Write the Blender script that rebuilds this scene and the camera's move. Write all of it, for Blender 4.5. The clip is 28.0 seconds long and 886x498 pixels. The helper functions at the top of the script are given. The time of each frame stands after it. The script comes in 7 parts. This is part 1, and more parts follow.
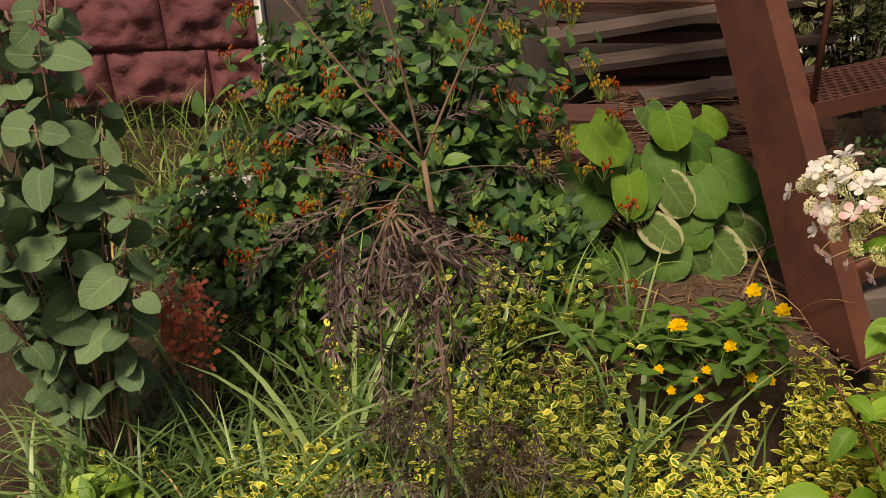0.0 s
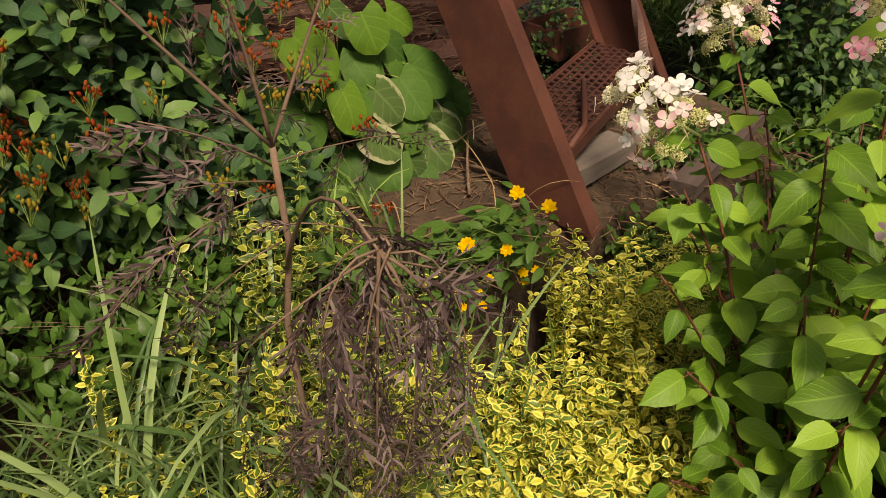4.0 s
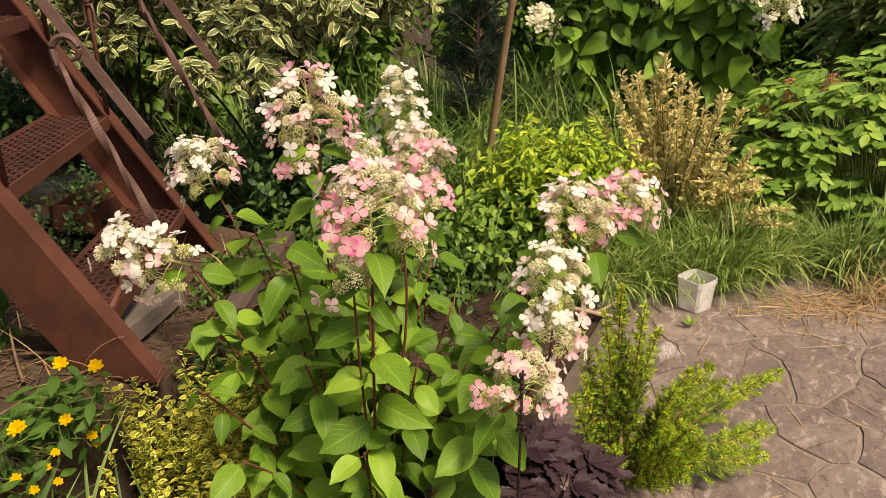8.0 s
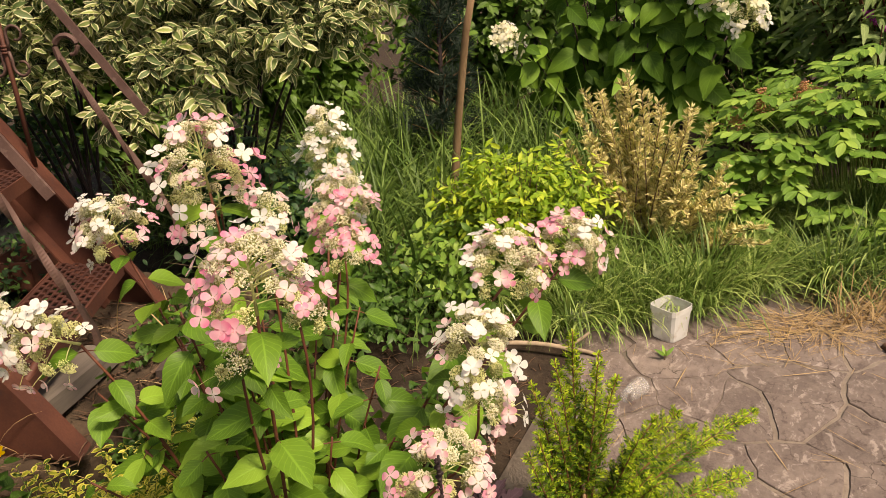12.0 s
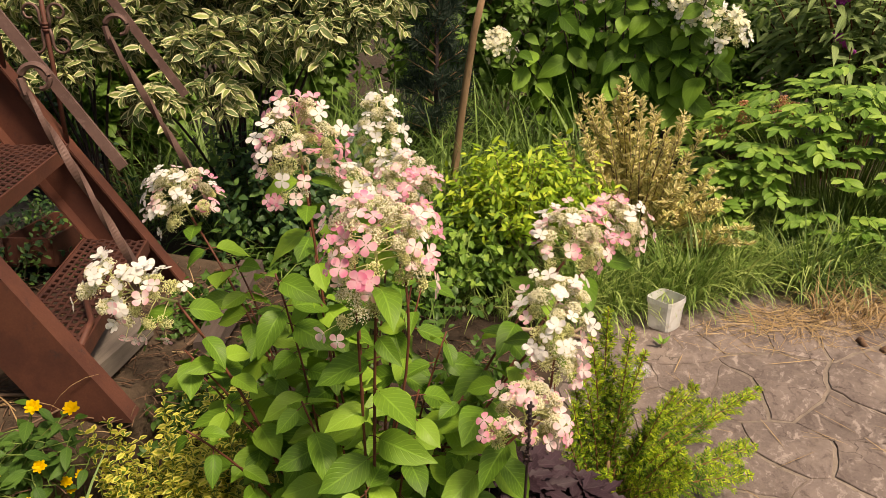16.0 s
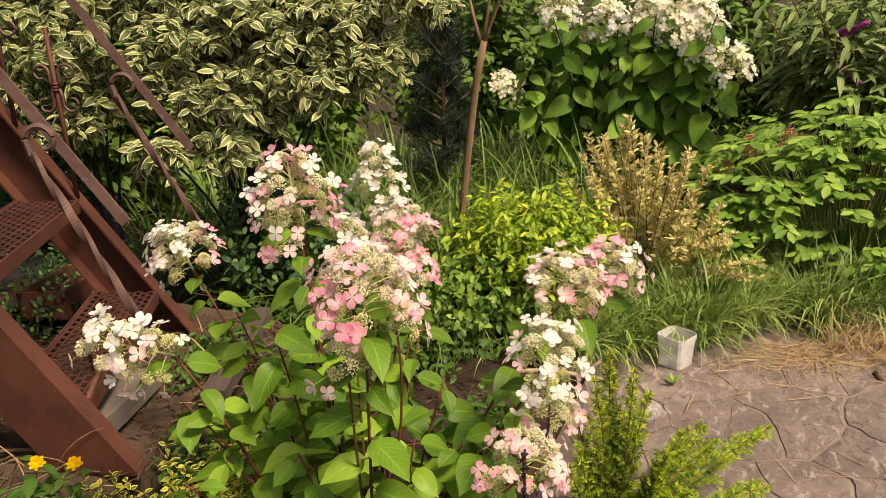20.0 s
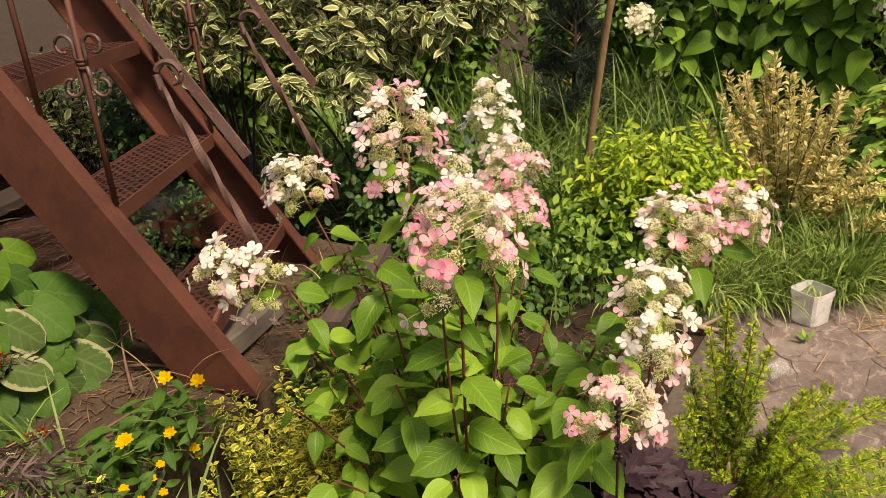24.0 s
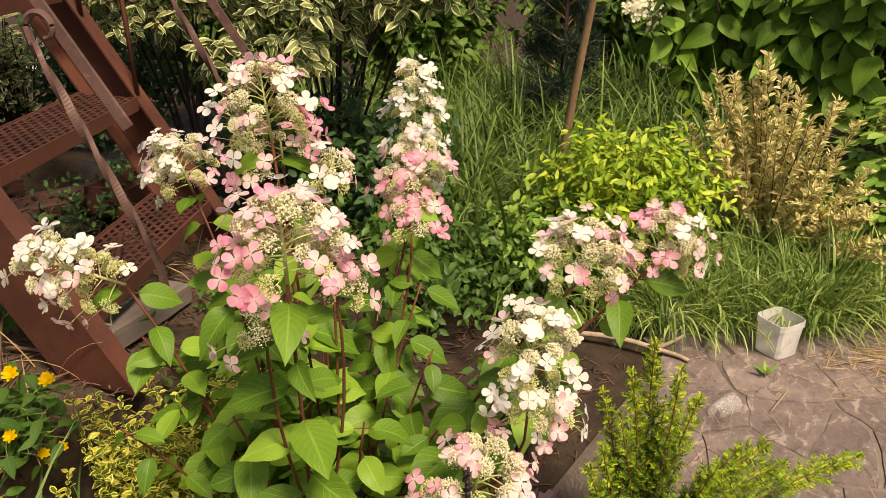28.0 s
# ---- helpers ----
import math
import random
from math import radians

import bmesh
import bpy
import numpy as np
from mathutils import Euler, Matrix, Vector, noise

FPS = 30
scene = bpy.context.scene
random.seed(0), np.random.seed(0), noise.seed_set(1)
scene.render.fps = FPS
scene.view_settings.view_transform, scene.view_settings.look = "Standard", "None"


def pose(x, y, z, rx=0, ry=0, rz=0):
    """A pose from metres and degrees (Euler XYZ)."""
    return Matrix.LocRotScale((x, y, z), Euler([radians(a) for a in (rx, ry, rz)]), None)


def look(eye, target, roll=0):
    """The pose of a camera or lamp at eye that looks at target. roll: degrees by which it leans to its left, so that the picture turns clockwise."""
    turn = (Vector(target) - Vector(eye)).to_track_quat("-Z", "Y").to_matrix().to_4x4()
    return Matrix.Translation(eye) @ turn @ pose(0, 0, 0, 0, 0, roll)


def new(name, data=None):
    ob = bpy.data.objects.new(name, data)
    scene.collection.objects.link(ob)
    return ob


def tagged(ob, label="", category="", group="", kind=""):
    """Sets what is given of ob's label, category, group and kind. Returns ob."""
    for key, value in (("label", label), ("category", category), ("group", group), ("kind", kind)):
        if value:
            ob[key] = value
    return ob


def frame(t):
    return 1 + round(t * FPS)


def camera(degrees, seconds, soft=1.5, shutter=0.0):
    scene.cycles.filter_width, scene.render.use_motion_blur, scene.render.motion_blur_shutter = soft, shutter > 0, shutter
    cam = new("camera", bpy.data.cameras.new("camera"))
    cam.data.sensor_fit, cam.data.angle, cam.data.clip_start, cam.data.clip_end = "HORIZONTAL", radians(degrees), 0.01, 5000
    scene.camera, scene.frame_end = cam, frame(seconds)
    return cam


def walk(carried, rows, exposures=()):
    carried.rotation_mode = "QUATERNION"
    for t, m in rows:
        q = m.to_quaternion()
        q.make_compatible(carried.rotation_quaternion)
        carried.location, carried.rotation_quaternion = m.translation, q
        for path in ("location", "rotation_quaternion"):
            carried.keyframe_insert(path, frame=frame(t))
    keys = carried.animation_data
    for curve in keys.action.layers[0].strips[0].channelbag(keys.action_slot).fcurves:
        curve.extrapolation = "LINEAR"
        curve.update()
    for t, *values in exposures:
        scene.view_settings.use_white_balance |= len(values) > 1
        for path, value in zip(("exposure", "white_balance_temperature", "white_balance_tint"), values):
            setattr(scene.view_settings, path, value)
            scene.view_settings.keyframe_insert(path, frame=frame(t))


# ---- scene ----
cam = camera(59.1, 28.0, soft=0.8)
PATH = [
    (0, (0.027, -0.036, 1.436), (-0.043, 1.775, 0.591), -2.2),
    (0.5, (-0.118, -0.061, 1.433), (-0.018, 1.727, 0.543), -2.6),
    (1, (-0.138, 0.029, 1.445), (0.126, 1.783, 0.521), -2.5),
    (1.5, (-0.158, 0.1, 1.446), (0.291, 1.792, 0.479), -1.9),
    (2, (-0.262, 0.196, 1.447), (0.351, 1.815, 0.444), -1.9),
    (2.5, (-0.329, 0.257, 1.443), (0.406, 1.792, 0.393), -1.5),
    (4.5, (-0.379, 0.348, 1.507), (0.606, 1.668, 0.372), 2.9),
    (5, (-0.344, 0.287, 1.527), (0.734, 1.585, 0.453), 0.5),
    (5.5, (-0.25, 0.076, 1.583), (0.951, 1.32, 0.579), -1.1),
    (6, (-0.195, -0.117, 1.584), (1.162, 1.016, 0.648), -1.2),
    (6.5, (-0.199, -0.112, 1.595), (1.291, 0.892, 0.717), -1.1),
    (7, (-0.32, -0.049, 1.581), (1.256, 0.853, 0.743), -0.8),
    (7.5, (-0.394, -0.019, 1.579), (1.235, 0.81, 0.769), -0.3),
    (8, (-0.418, -0.01, 1.579), (1.235, 0.792, 0.789), -0.6),
    (8.5, (-0.412, -0.009, 1.586), (1.245, 0.792, 0.802), -1.2),
    (9, (-0.416, 0.0, 1.586), (1.238, 0.806, 0.804), -1.8),
    (9.5, (-0.411, 0.008, 1.589), (1.249, 0.808, 0.81), -2.2),
    (10, (-0.405, 0.008, 1.593), (1.258, 0.807, 0.82), -3.0),
    (10.5, (-0.374, -0.013, 1.595), (1.286, 0.802, 0.834), -3.9),
    (11, (-0.277, -0.052, 1.604), (1.381, 0.785, 0.861), -4.2),
    (11.5, (-0.186, -0.086, 1.599), (1.474, 0.752, 0.862), -4.0),
    (12, (-0.17, -0.085, 1.59), (1.497, 0.723, 0.836), -3.5),
    (12.5, (-0.232, -0.039, 1.584), (1.447, 0.715, 0.802), -2.8),
    (13, (-0.316, 0.014, 1.569), (1.374, 0.723, 0.77), -1.9),
    (13.5, (-0.397, 0.089, 1.561), (1.296, 0.782, 0.753), -0.9),
    (15.5, (-0.436, 0.134, 1.567), (1.284, 0.804, 0.797), 0.5),
    (16, (-0.435, 0.102, 1.591), (1.291, 0.784, 0.847), -0.1),
    (16.5, (-0.429, 0.08, 1.598), (1.299, 0.778, 0.872), -0.6),
    (17, (-0.43, 0.07, 1.6), (1.299, 0.776, 0.884), -0.8),
    (17.5, (-0.422, 0.061, 1.599), (1.308, 0.772, 0.89), -1.0),
    (18, (-0.425, 0.06, 1.601), (1.303, 0.78, 0.898), -1.3),
    (18.5, (-0.428, 0.062, 1.6), (1.301, 0.79, 0.906), -1.9),
    (19, (-0.429, 0.054, 1.606), (1.306, 0.781, 0.927), -2.2),
    (19.5, (-0.428, 0.052, 1.605), (1.312, 0.782, 0.943), -2.3),
    (20, (-0.416, 0.045, 1.612), (1.323, 0.787, 0.961), -2.2),
    (20.5, (-0.41, 0.025, 1.608), (1.306, 0.805, 0.937), -1.8),
    (22.5, (-0.162, -0.195, 1.584), (1.335, 0.873, 0.795), -2.7),
    (23, (-0.216, -0.119, 1.607), (1.268, 0.975, 0.832), -3.7),
    (23.5, (-0.301, -0.037, 1.598), (1.202, 1.035, 0.827), -4.1),
    (24, (-0.366, -0.005, 1.592), (1.167, 1.023, 0.821), -4.1),
    (24.5, (-0.373, -0.014, 1.598), (1.201, 0.952, 0.832), -3.7),
    (25, (-0.353, -0.044, 1.597), (1.255, 0.868, 0.834), -2.8),
    (25.5, (-0.355, -0.057, 1.579), (1.277, 0.811, 0.814), -1.9),
    (26, (-0.351, -0.047, 1.57), (1.299, 0.78, 0.8), -1.3),
    (26.5, (-0.335, -0.032, 1.571), (1.313, 0.784, 0.785), -1.1),
    (27, (-0.243, -0.031, 1.56), (1.367, 0.839, 0.753), -0.6),
    (27.5, (-0.055, -0.063, 1.558), (1.495, 0.897, 0.736), -0.1),
    (28, (0.015, -0.079, 1.55), (1.509, 0.96, 0.72), 0.0),
]
walk(cam, [(t, look(eye, target, roll)) for t, eye, target, roll in PATH], [(0.0, 0.45, 8600.0, 16.0), (2.0, 0.52, 8600.0, 16.0), (5.0, 0.6, 8600.0, 16.0), (7.0, 0.75, 8600.0, 16.0), (28.0, 0.75, 8600.0, 16.0)])

# ---- world, sun and exposure ----
world = bpy.data.worlds.new("sky")
scene.world = world
world.use_nodes = True
sky = world.node_tree.nodes.new("ShaderNodeTexSky")
sky.sky_type, sky.sun_disc = "NISHITA", False
sky.sun_elevation, sky.sun_rotation = radians(58), radians(200)
sky.air_density, sky.dust_density = 1.0, 3.0
world.node_tree.links.new(sky.outputs[0], world.node_tree.nodes["Background"].inputs[0])
world.node_tree.nodes["Background"].inputs[1].default_value = 0.070
sun = new("sun", bpy.data.lights.new("sun", "SUN"))
sun.data.energy, sun.data.angle, sun.data.color = 3.3, radians(14), (1.0, 0.94, 0.86)
sun.matrix_basis = look((-1.6, -4.0, 6.9), (0, 0, 0))

RNG = np.random.default_rng(7)
U = RNG.uniform

# ---- materials ----


def link(nt, src, dst):
    nt.links.new(src, dst)


def node(nt, kind, **inputs):
    n = nt.nodes.new(kind)
    for key, value in inputs.items():
        sock = n.inputs[int(key[1:])] if key[0] == "i" and key[1:].isdigit() else n.inputs[key]
        if isinstance(value, bpy.types.NodeSocket):
            link(nt, value, sock)
        else:
            sock.default_value = value
    return n


def mth(nt, op, a, b=0.0, clamp=False):
    n = node(nt, "ShaderNodeMath", i0=a, i1=b)
    n.operation, n.use_clamp = op, clamp
    return n.outputs[0]


def mix(nt, fac, a, b, blend="MIX"):
    n = nt.nodes.new("ShaderNodeMix")
    n.data_type, n.blend_type = "RGBA", blend
    for sock, value in ((n.inputs[0], fac), (n.inputs[6], a), (n.inputs[7], b)):
        if isinstance(value, bpy.types.NodeSocket):
            link(nt, value, sock)
        else:
            sock.default_value = value if isinstance(value, float) else (*value, 1.0) if len(value) == 3 else value
    return n.outputs[2]


def ramp(nt, fac, lo, hi):
    n = node(nt, "ShaderNodeMapRange", Value=fac)
    n.inputs["From Min"].default_value, n.inputs["From Max"].default_value = lo, hi
    n.interpolation_type = "SMOOTHSTEP"
    return n.outputs[0]


def noise_tex(nt, scale, detail=4.0, rough=0.6, vec=None):
    n = node(nt, "ShaderNodeTexNoise", Scale=scale, Detail=detail, Roughness=rough)
    if vec is not None:
        link(nt, vec, n.inputs["Vector"])
    return n.outputs[0]


def material(name):
    m = bpy.data.materials.new(name)
    m.use_nodes = True
    return m, m.node_tree, m.node_tree.nodes["Principled BSDF"]


def position(nt):
    return nt.nodes.new("ShaderNodeNewGeometry").outputs["Position"]


def chance(nt):
    """A random value a leaf, joined or single."""
    a = nt.nodes.new("ShaderNodeNewGeometry").outputs["Random Per Island"]
    b = nt.nodes.new("ShaderNodeObjectInfo").outputs["Random"]
    return mth(nt, "FRACT", mth(nt, "ADD", a, b))


def leaf_mat(name, dark, light, edge=None, edge_at=0.55, rough=0.42, thin=0.3, vein=0.5, veins=7.0, tip=None, spec=0.35):
    m, nt, bsdf = material(name)
    uv = nt.nodes.new("ShaderNodeUVMap").outputs[0]
    sep = node(nt, "ShaderNodeSeparateXYZ", i0=uv)
    u, v = sep.outputs[0], sep.outputs[1]
    a = mth(nt, "MULTIPLY", mth(nt, "ABSOLUTE", mth(nt, "SUBTRACT", u, 0.5)), 2.0)
    r = chance(nt)
    patch = noise_tex(nt, 4.0, 2.0, 0.5, position(nt))
    fine = noise_tex(nt, 90.0, 3.0, 0.6, position(nt))
    f = mth(nt, "ADD", mth(nt, "MULTIPLY", r, 0.6), mth(nt, "MULTIPLY", patch, 0.5), True)
    col = mix(nt, f, dark, light)
    col = mix(nt, mth(nt, "MULTIPLY", fine, 0.35), col, tuple(0.55 * c for c in dark))
    if tip:
        col = mix(nt, mth(nt, "MULTIPLY", ramp(nt, mth(nt, "ADD", r, mth(nt, "MULTIPLY", patch, 0.6)), 0.75, 1.25), 0.9), col, tip)
    rib = ramp(nt, a, 0.10, 0.02)
    wave = mth(nt, "SINE", mth(nt, "MULTIPLY", mth(nt, "SUBTRACT", mth(nt, "MULTIPLY", v, veins), mth(nt, "MULTIPLY", a, veins * 0.38)), 6.283))
    side = ramp(nt, wave, 0.72, 1.0)
    lines = mth(nt, "MULTIPLY", mth(nt, "MAXIMUM", rib, mth(nt, "MULTIPLY", side, 0.55)), vein)
    col = mix(nt, lines, col, tuple(min(1.0, c * 1.7 + 0.02) for c in light))
    if edge:
        jag = mth(nt, "ADD", a, mth(nt, "MULTIPLY", mth(nt, "SUBTRACT", noise_tex(nt, 60.0, 2.0, 0.6, position(nt)), 0.5), 0.5))
        jag = mth(nt, "ADD", jag, mth(nt, "MULTIPLY", mth(nt, "SUBTRACT", r, 0.5), 0.35))
        col = mix(nt, ramp(nt, jag, edge_at, edge_at + 0.12), col, edge)
    link(nt, col, bsdf.inputs["Base Color"])
    bsdf.inputs["Specular IOR Level"].default_value = spec
    link(nt, mth(nt, "ADD", rough - 0.08, mth(nt, "MULTIPLY", fine, 0.2)), bsdf.inputs["Roughness"])
    hgt = mth(nt, "SUBTRACT", mth(nt, "MULTIPLY", fine, 0.3), mth(nt, "MULTIPLY", mth(nt, "MAXIMUM", rib, side), 0.9))
    bump = node(nt, "ShaderNodeBump", Height=hgt, Strength=0.35, Distance=0.002)
    link(nt, bump.outputs[0], bsdf.inputs["Normal"])
    tr = node(nt, "ShaderNodeBsdfTranslucent")
    link(nt, mix(nt, 0.5, col, (0.45, 0.6, 0.08), "MULTIPLY") if thin > 0.35 else col, tr.inputs[0])
    ms = node(nt, "ShaderNodeMixShader", i0=thin)
    link(nt, bsdf.outputs[0], ms.inputs[1])
    link(nt, tr.outputs[0], ms.inputs[2])
    link(nt, ms.outputs[0], nt.nodes["Material Output"].inputs[0])
    return m


def rough_mat(name, c1, c2, c3=None, scale=6.0, fine=70.0, rough=0.85, bump=0.5, dist=0.01, metal=0.0, stretch=(1, 1, 1), vary=0.25, spec=0.3):
    """A mineral, timber or rust surface: broad stains, fine grain and relief."""
    m, nt, bsdf = material(name)
    mp = node(nt, "ShaderNodeMapping", Vector=nt.nodes.new("ShaderNodeTexCoord").outputs["Object"], Scale=stretch)
    vec = mp.outputs[0]
    big = noise_tex(nt, scale, 6.0, 0.65, vec)
    small = noise_tex(nt, fine, 5.0, 0.7, vec)
    col = mix(nt, ramp(nt, big, 0.35, 0.65), c1, c2)
    if c3:
        col = mix(nt, ramp(nt, noise_tex(nt, scale * 2.7, 5.0, 0.7, vec), 0.56, 0.72), col, c3)
    col = mix(nt, mth(nt, "MULTIPLY", small, 0.6), col, tuple(c * 0.35 for c in c1))
    r = chance(nt)
    col = mix(nt, mth(nt, "MULTIPLY", r, vary), col, tuple(c * 1.6 for c in c2))
    link(nt, col, bsdf.inputs["Base Color"])
    bsdf.inputs["Metallic"].default_value = metal
    bsdf.inputs["Specular IOR Level"].default_value = spec
    link(nt, mth(nt, "ADD", rough - 0.1, mth(nt, "MULTIPLY", small, 0.2)), bsdf.inputs["Roughness"])
    hgt = mth(nt, "ADD", mth(nt, "MULTIPLY", big, 0.6), mth(nt, "MULTIPLY", small, 0.4))
    bp = node(nt, "ShaderNodeBump", Height=hgt, Strength=bump, Distance=dist)
    link(nt, bp.outputs[0], bsdf.inputs["Normal"])
    return m


def petal_mat(name, base, tint, mottle=0.5):
    m, nt, bsdf = material(name)
    uv = nt.nodes.new("ShaderNodeUVMap").outputs[0]
    v = node(nt, "ShaderNodeSeparateXYZ", i0=uv).outputs[1]
    r = chance(nt)
    f = mth(nt, "MULTIPLY", mth(nt, "ADD", mth(nt, "MULTIPLY", r, 0.7), mth(nt, "MULTIPLY", noise_tex(nt, 55.0, 2.0, 0.5, position(nt)), 0.6)), mottle, True)
    f = mth(nt, "MULTIPLY", f, ramp(nt, v, 0.0, 0.9), True)
    col = mix(nt, f, base, tint)
    link(nt, col, bsdf.inputs["Base Color"])
    bsdf.inputs["Roughness"].default_value = 0.6
    bsdf.inputs["Specular IOR Level"].default_value = 0.2
    bp = node(nt, "ShaderNodeBump", Height=noise_tex(nt, 260.0, 2.0, 0.5, position(nt)), Strength=0.15, Distance=0.001)
    link(nt, bp.outputs[0], bsdf.inputs["Normal"])
    tr = node(nt, "ShaderNodeBsdfTranslucent")
    link(nt, col, tr.inputs[0])
    ms = node(nt, "ShaderNodeMixShader", i0=0.52)
    link(nt, bsdf.outputs[0], ms.inputs[1])
    link(nt, tr.outputs[0], ms.inputs[2])
    link(nt, ms.outputs[0], nt.nodes["Material Output"].inputs[0])
    return m


M_HYD = leaf_mat("hydrangea_leaf", (0.055, 0.140, 0.015), (0.185, 0.355, 0.036), rough=0.46, vein=0.28, veins=8.0, tip=(0.25, 0.42, 0.05), spec=0.28)
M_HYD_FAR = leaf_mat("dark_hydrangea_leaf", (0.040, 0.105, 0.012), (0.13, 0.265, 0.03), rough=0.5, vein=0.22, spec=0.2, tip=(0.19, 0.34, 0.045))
M_EUO = leaf_mat("euonymus_leaf", (0.06, 0.13, 0.014), (0.17, 0.28, 0.028), edge=(0.78, 0.71, 0.15), edge_at=0.44, rough=0.35, vein=0.2, tip=(0.62, 0.62, 0.06))
M_EUO_GREEN = leaf_mat("greener_euonymus_leaf", (0.03, 0.075, 0.012), (0.10, 0.18, 0.022), edge=(0.52, 0.50, 0.12), edge_at=0.62, rough=0.35, vein=0.2, tip=(0.34, 0.38, 0.04))
M_VAR = leaf_mat("variegated_leaf", (0.060, 0.110, 0.030), (0.16, 0.225, 0.075), edge=(0.62, 0.60, 0.34), edge_at=0.60, rough=0.45, vein=0.18, thin=0.22, tip=(0.30, 0.36, 0.10))
M_HEART = leaf_mat("heart_leaf", (0.055, 0.115, 0.055), (0.150, 0.235, 0.110), rough=0.6, vein=0.20, thin=0.18, veins=5.0, spec=0.18)
M_HYP = leaf_mat("hypericum_leaf", (0.018, 0.060, 0.022), (0.055, 0.132, 0.04), rough=0.5, vein=0.2, thin=0.2, tip=(0.11, 0.22, 0.04))
M_BRUN = leaf_mat("broad_leaf", (0.014, 0.048, 0.010), (0.065, 0.150, 0.022), rough=0.60, vein=0.14, veins=4.0, thin=0.10, spec=0.18)
M_BRUN_LIGHT = leaf_mat("light_broad_leaf", (0.06, 0.15, 0.016), (0.16, 0.29, 0.03), edge=(0.22, 0.32, 0.045), edge_at=0.90, rough=0.62, vein=0.14, veins=4.0, thin=0.25, spec=0.15)
M_BRUN_EDGE = leaf_mat("silver_edged_leaf", (0.035, 0.085, 0.022), (0.11, 0.18, 0.055), edge=(0.34, 0.36, 0.20), edge_at=0.82, rough=0.7, spec=0.08, vein=0.3, veins=4.0)
M_LYS = leaf_mat("loosestrife_leaf", (0.035, 0.095, 0.018), (0.09, 0.185, 0.03), rough=0.5, vein=0.25, spec=0.2)
M_GRASS = leaf_mat("grass_blade", (0.060, 0.135, 0.022), (0.26, 0.395, 0.085), rough=0.42, vein=0.25, veins=0.0, thin=0.25, tip=(0.40, 0.50, 0.16))
M_GRASS_PALE = leaf_mat("pale_grass_blade", (0.035, 0.090, 0.026), (0.155, 0.265, 0.080), rough=0.38, vein=0.2, veins=0.0, thin=0.2, tip=(0.26, 0.37, 0.14), spec=0.45)
M_GRASS_DARK = leaf_mat("long_grass_blade", (0.040, 0.095, 0.018), (0.16, 0.275, 0.055), rough=0.45, vein=0.25, veins=0.0, tip=(0.24, 0.36, 0.09))
M_STRAW = leaf_mat("dry_grass", (0.30, 0.185, 0.085), (0.58, 0.42, 0.22), rough=0.7, vein=0.1, veins=0.0, thin=0.1)
M_GOLD = leaf_mat("golden_leaf", (0.11, 0.23, 0.018), (0.34, 0.52, 0.035), rough=0.48, vein=0.2, tip=(0.52, 0.62, 0.06))
M_DRY = leaf_mat("cream_variegated_leaf", (0.30, 0.31, 0.065), (0.60, 0.54, 0.18), edge=(0.90, 0.80, 0.42), edge_at=0.46, rough=0.6, vein=0.15, tip=(0.60, 0.46, 0.22), spec=0.2)
M_PEONY = leaf_mat("peony_leaf", (0.075, 0.18, 0.024), (0.23, 0.41, 0.065), rough=0.45, vein=0.25, tip=(0.32, 0.48, 0.09))
M_BUDD = leaf_mat("buddleia_leaf", (0.12, 0.20, 0.06), (0.32, 0.42, 0.15), rough=0.55, vein=0.3)
M_HEDGE = leaf_mat("hedge_leaf", (0.05, 0.12, 0.018), (0.16, 0.29, 0.045), rough=0.45, vein=0.2)
M_VINE = leaf_mat("ground_cover_leaf", (0.03, 0.09, 0.015), (0.10, 0.21, 0.035), rough=0.4, vein=0.2)
M_THUJA = leaf_mat("thuja_scale", (0.030, 0.085, 0.012), (0.11, 0.22, 0.020), rough=0.55, vein=0.0, tip=(0.24, 0.38, 0.03), spec=0.15)
M_THUJA_GOLD = leaf_mat("golden_thuja_scale", (0.13, 0.25, 0.016), (0.33, 0.49, 0.030), rough=0.55, vein=0.0, tip=(0.52, 0.63, 0.05), spec=0.15)
M_THUJA_TWIG = rough_mat("red_brown_thuja_twig", (0.16, 0.075, 0.03), (0.25, 0.13, 0.05), scale=25, rough=0.8, bump=0.3, dist=0.002)
M_PINE = leaf_mat("pine_needle", (0.012, 0.03, 0.02), (0.04, 0.07, 0.045), rough=0.5, vein=0.0)
M_PURPLE = leaf_mat("purple_leaf", (0.020, 0.010, 0.014), (0.058, 0.032, 0.043), rough=0.5, vein=0.3, thin=0.1, spec=0.2)
M_ELDER = leaf_mat("wilted_elder_leaf", (0.035, 0.021, 0.022), (0.12, 0.078, 0.072), rough=0.6, vein=0.0, thin=0.12, tip=(0.20, 0.15, 0.14), spec=0.2)
M_RED = leaf_mat("red_barberry_leaf", (0.72, 0.12, 0.075), (0.90, 0.30, 0.18), rough=0.5, spec=0.12, vein=0.1, tip=(0.50, 0.20, 0.08))
M_ORANGE = leaf_mat("dead_orange_leaf", (0.42, 0.12, 0.05), (0.6, 0.22, 0.1), rough=0.6, vein=0.2)
M_WHITE = petal_mat("white_petal", (0.90, 0.89, 0.87), (0.92, 0.84, 0.83), 0.4)
M_BLUSH = petal_mat("blush_petal", (0.94, 0.85, 0.82), (0.92, 0.46, 0.56), 0.95)
M_PINK = petal_mat("pink_petal", (0.94, 0.63, 0.70), (0.88, 0.27, 0.46), 1.0)
M_CREAM = petal_mat("cream_bud", (0.98, 0.96, 0.87), (0.95, 0.92, 0.68), 0.9)
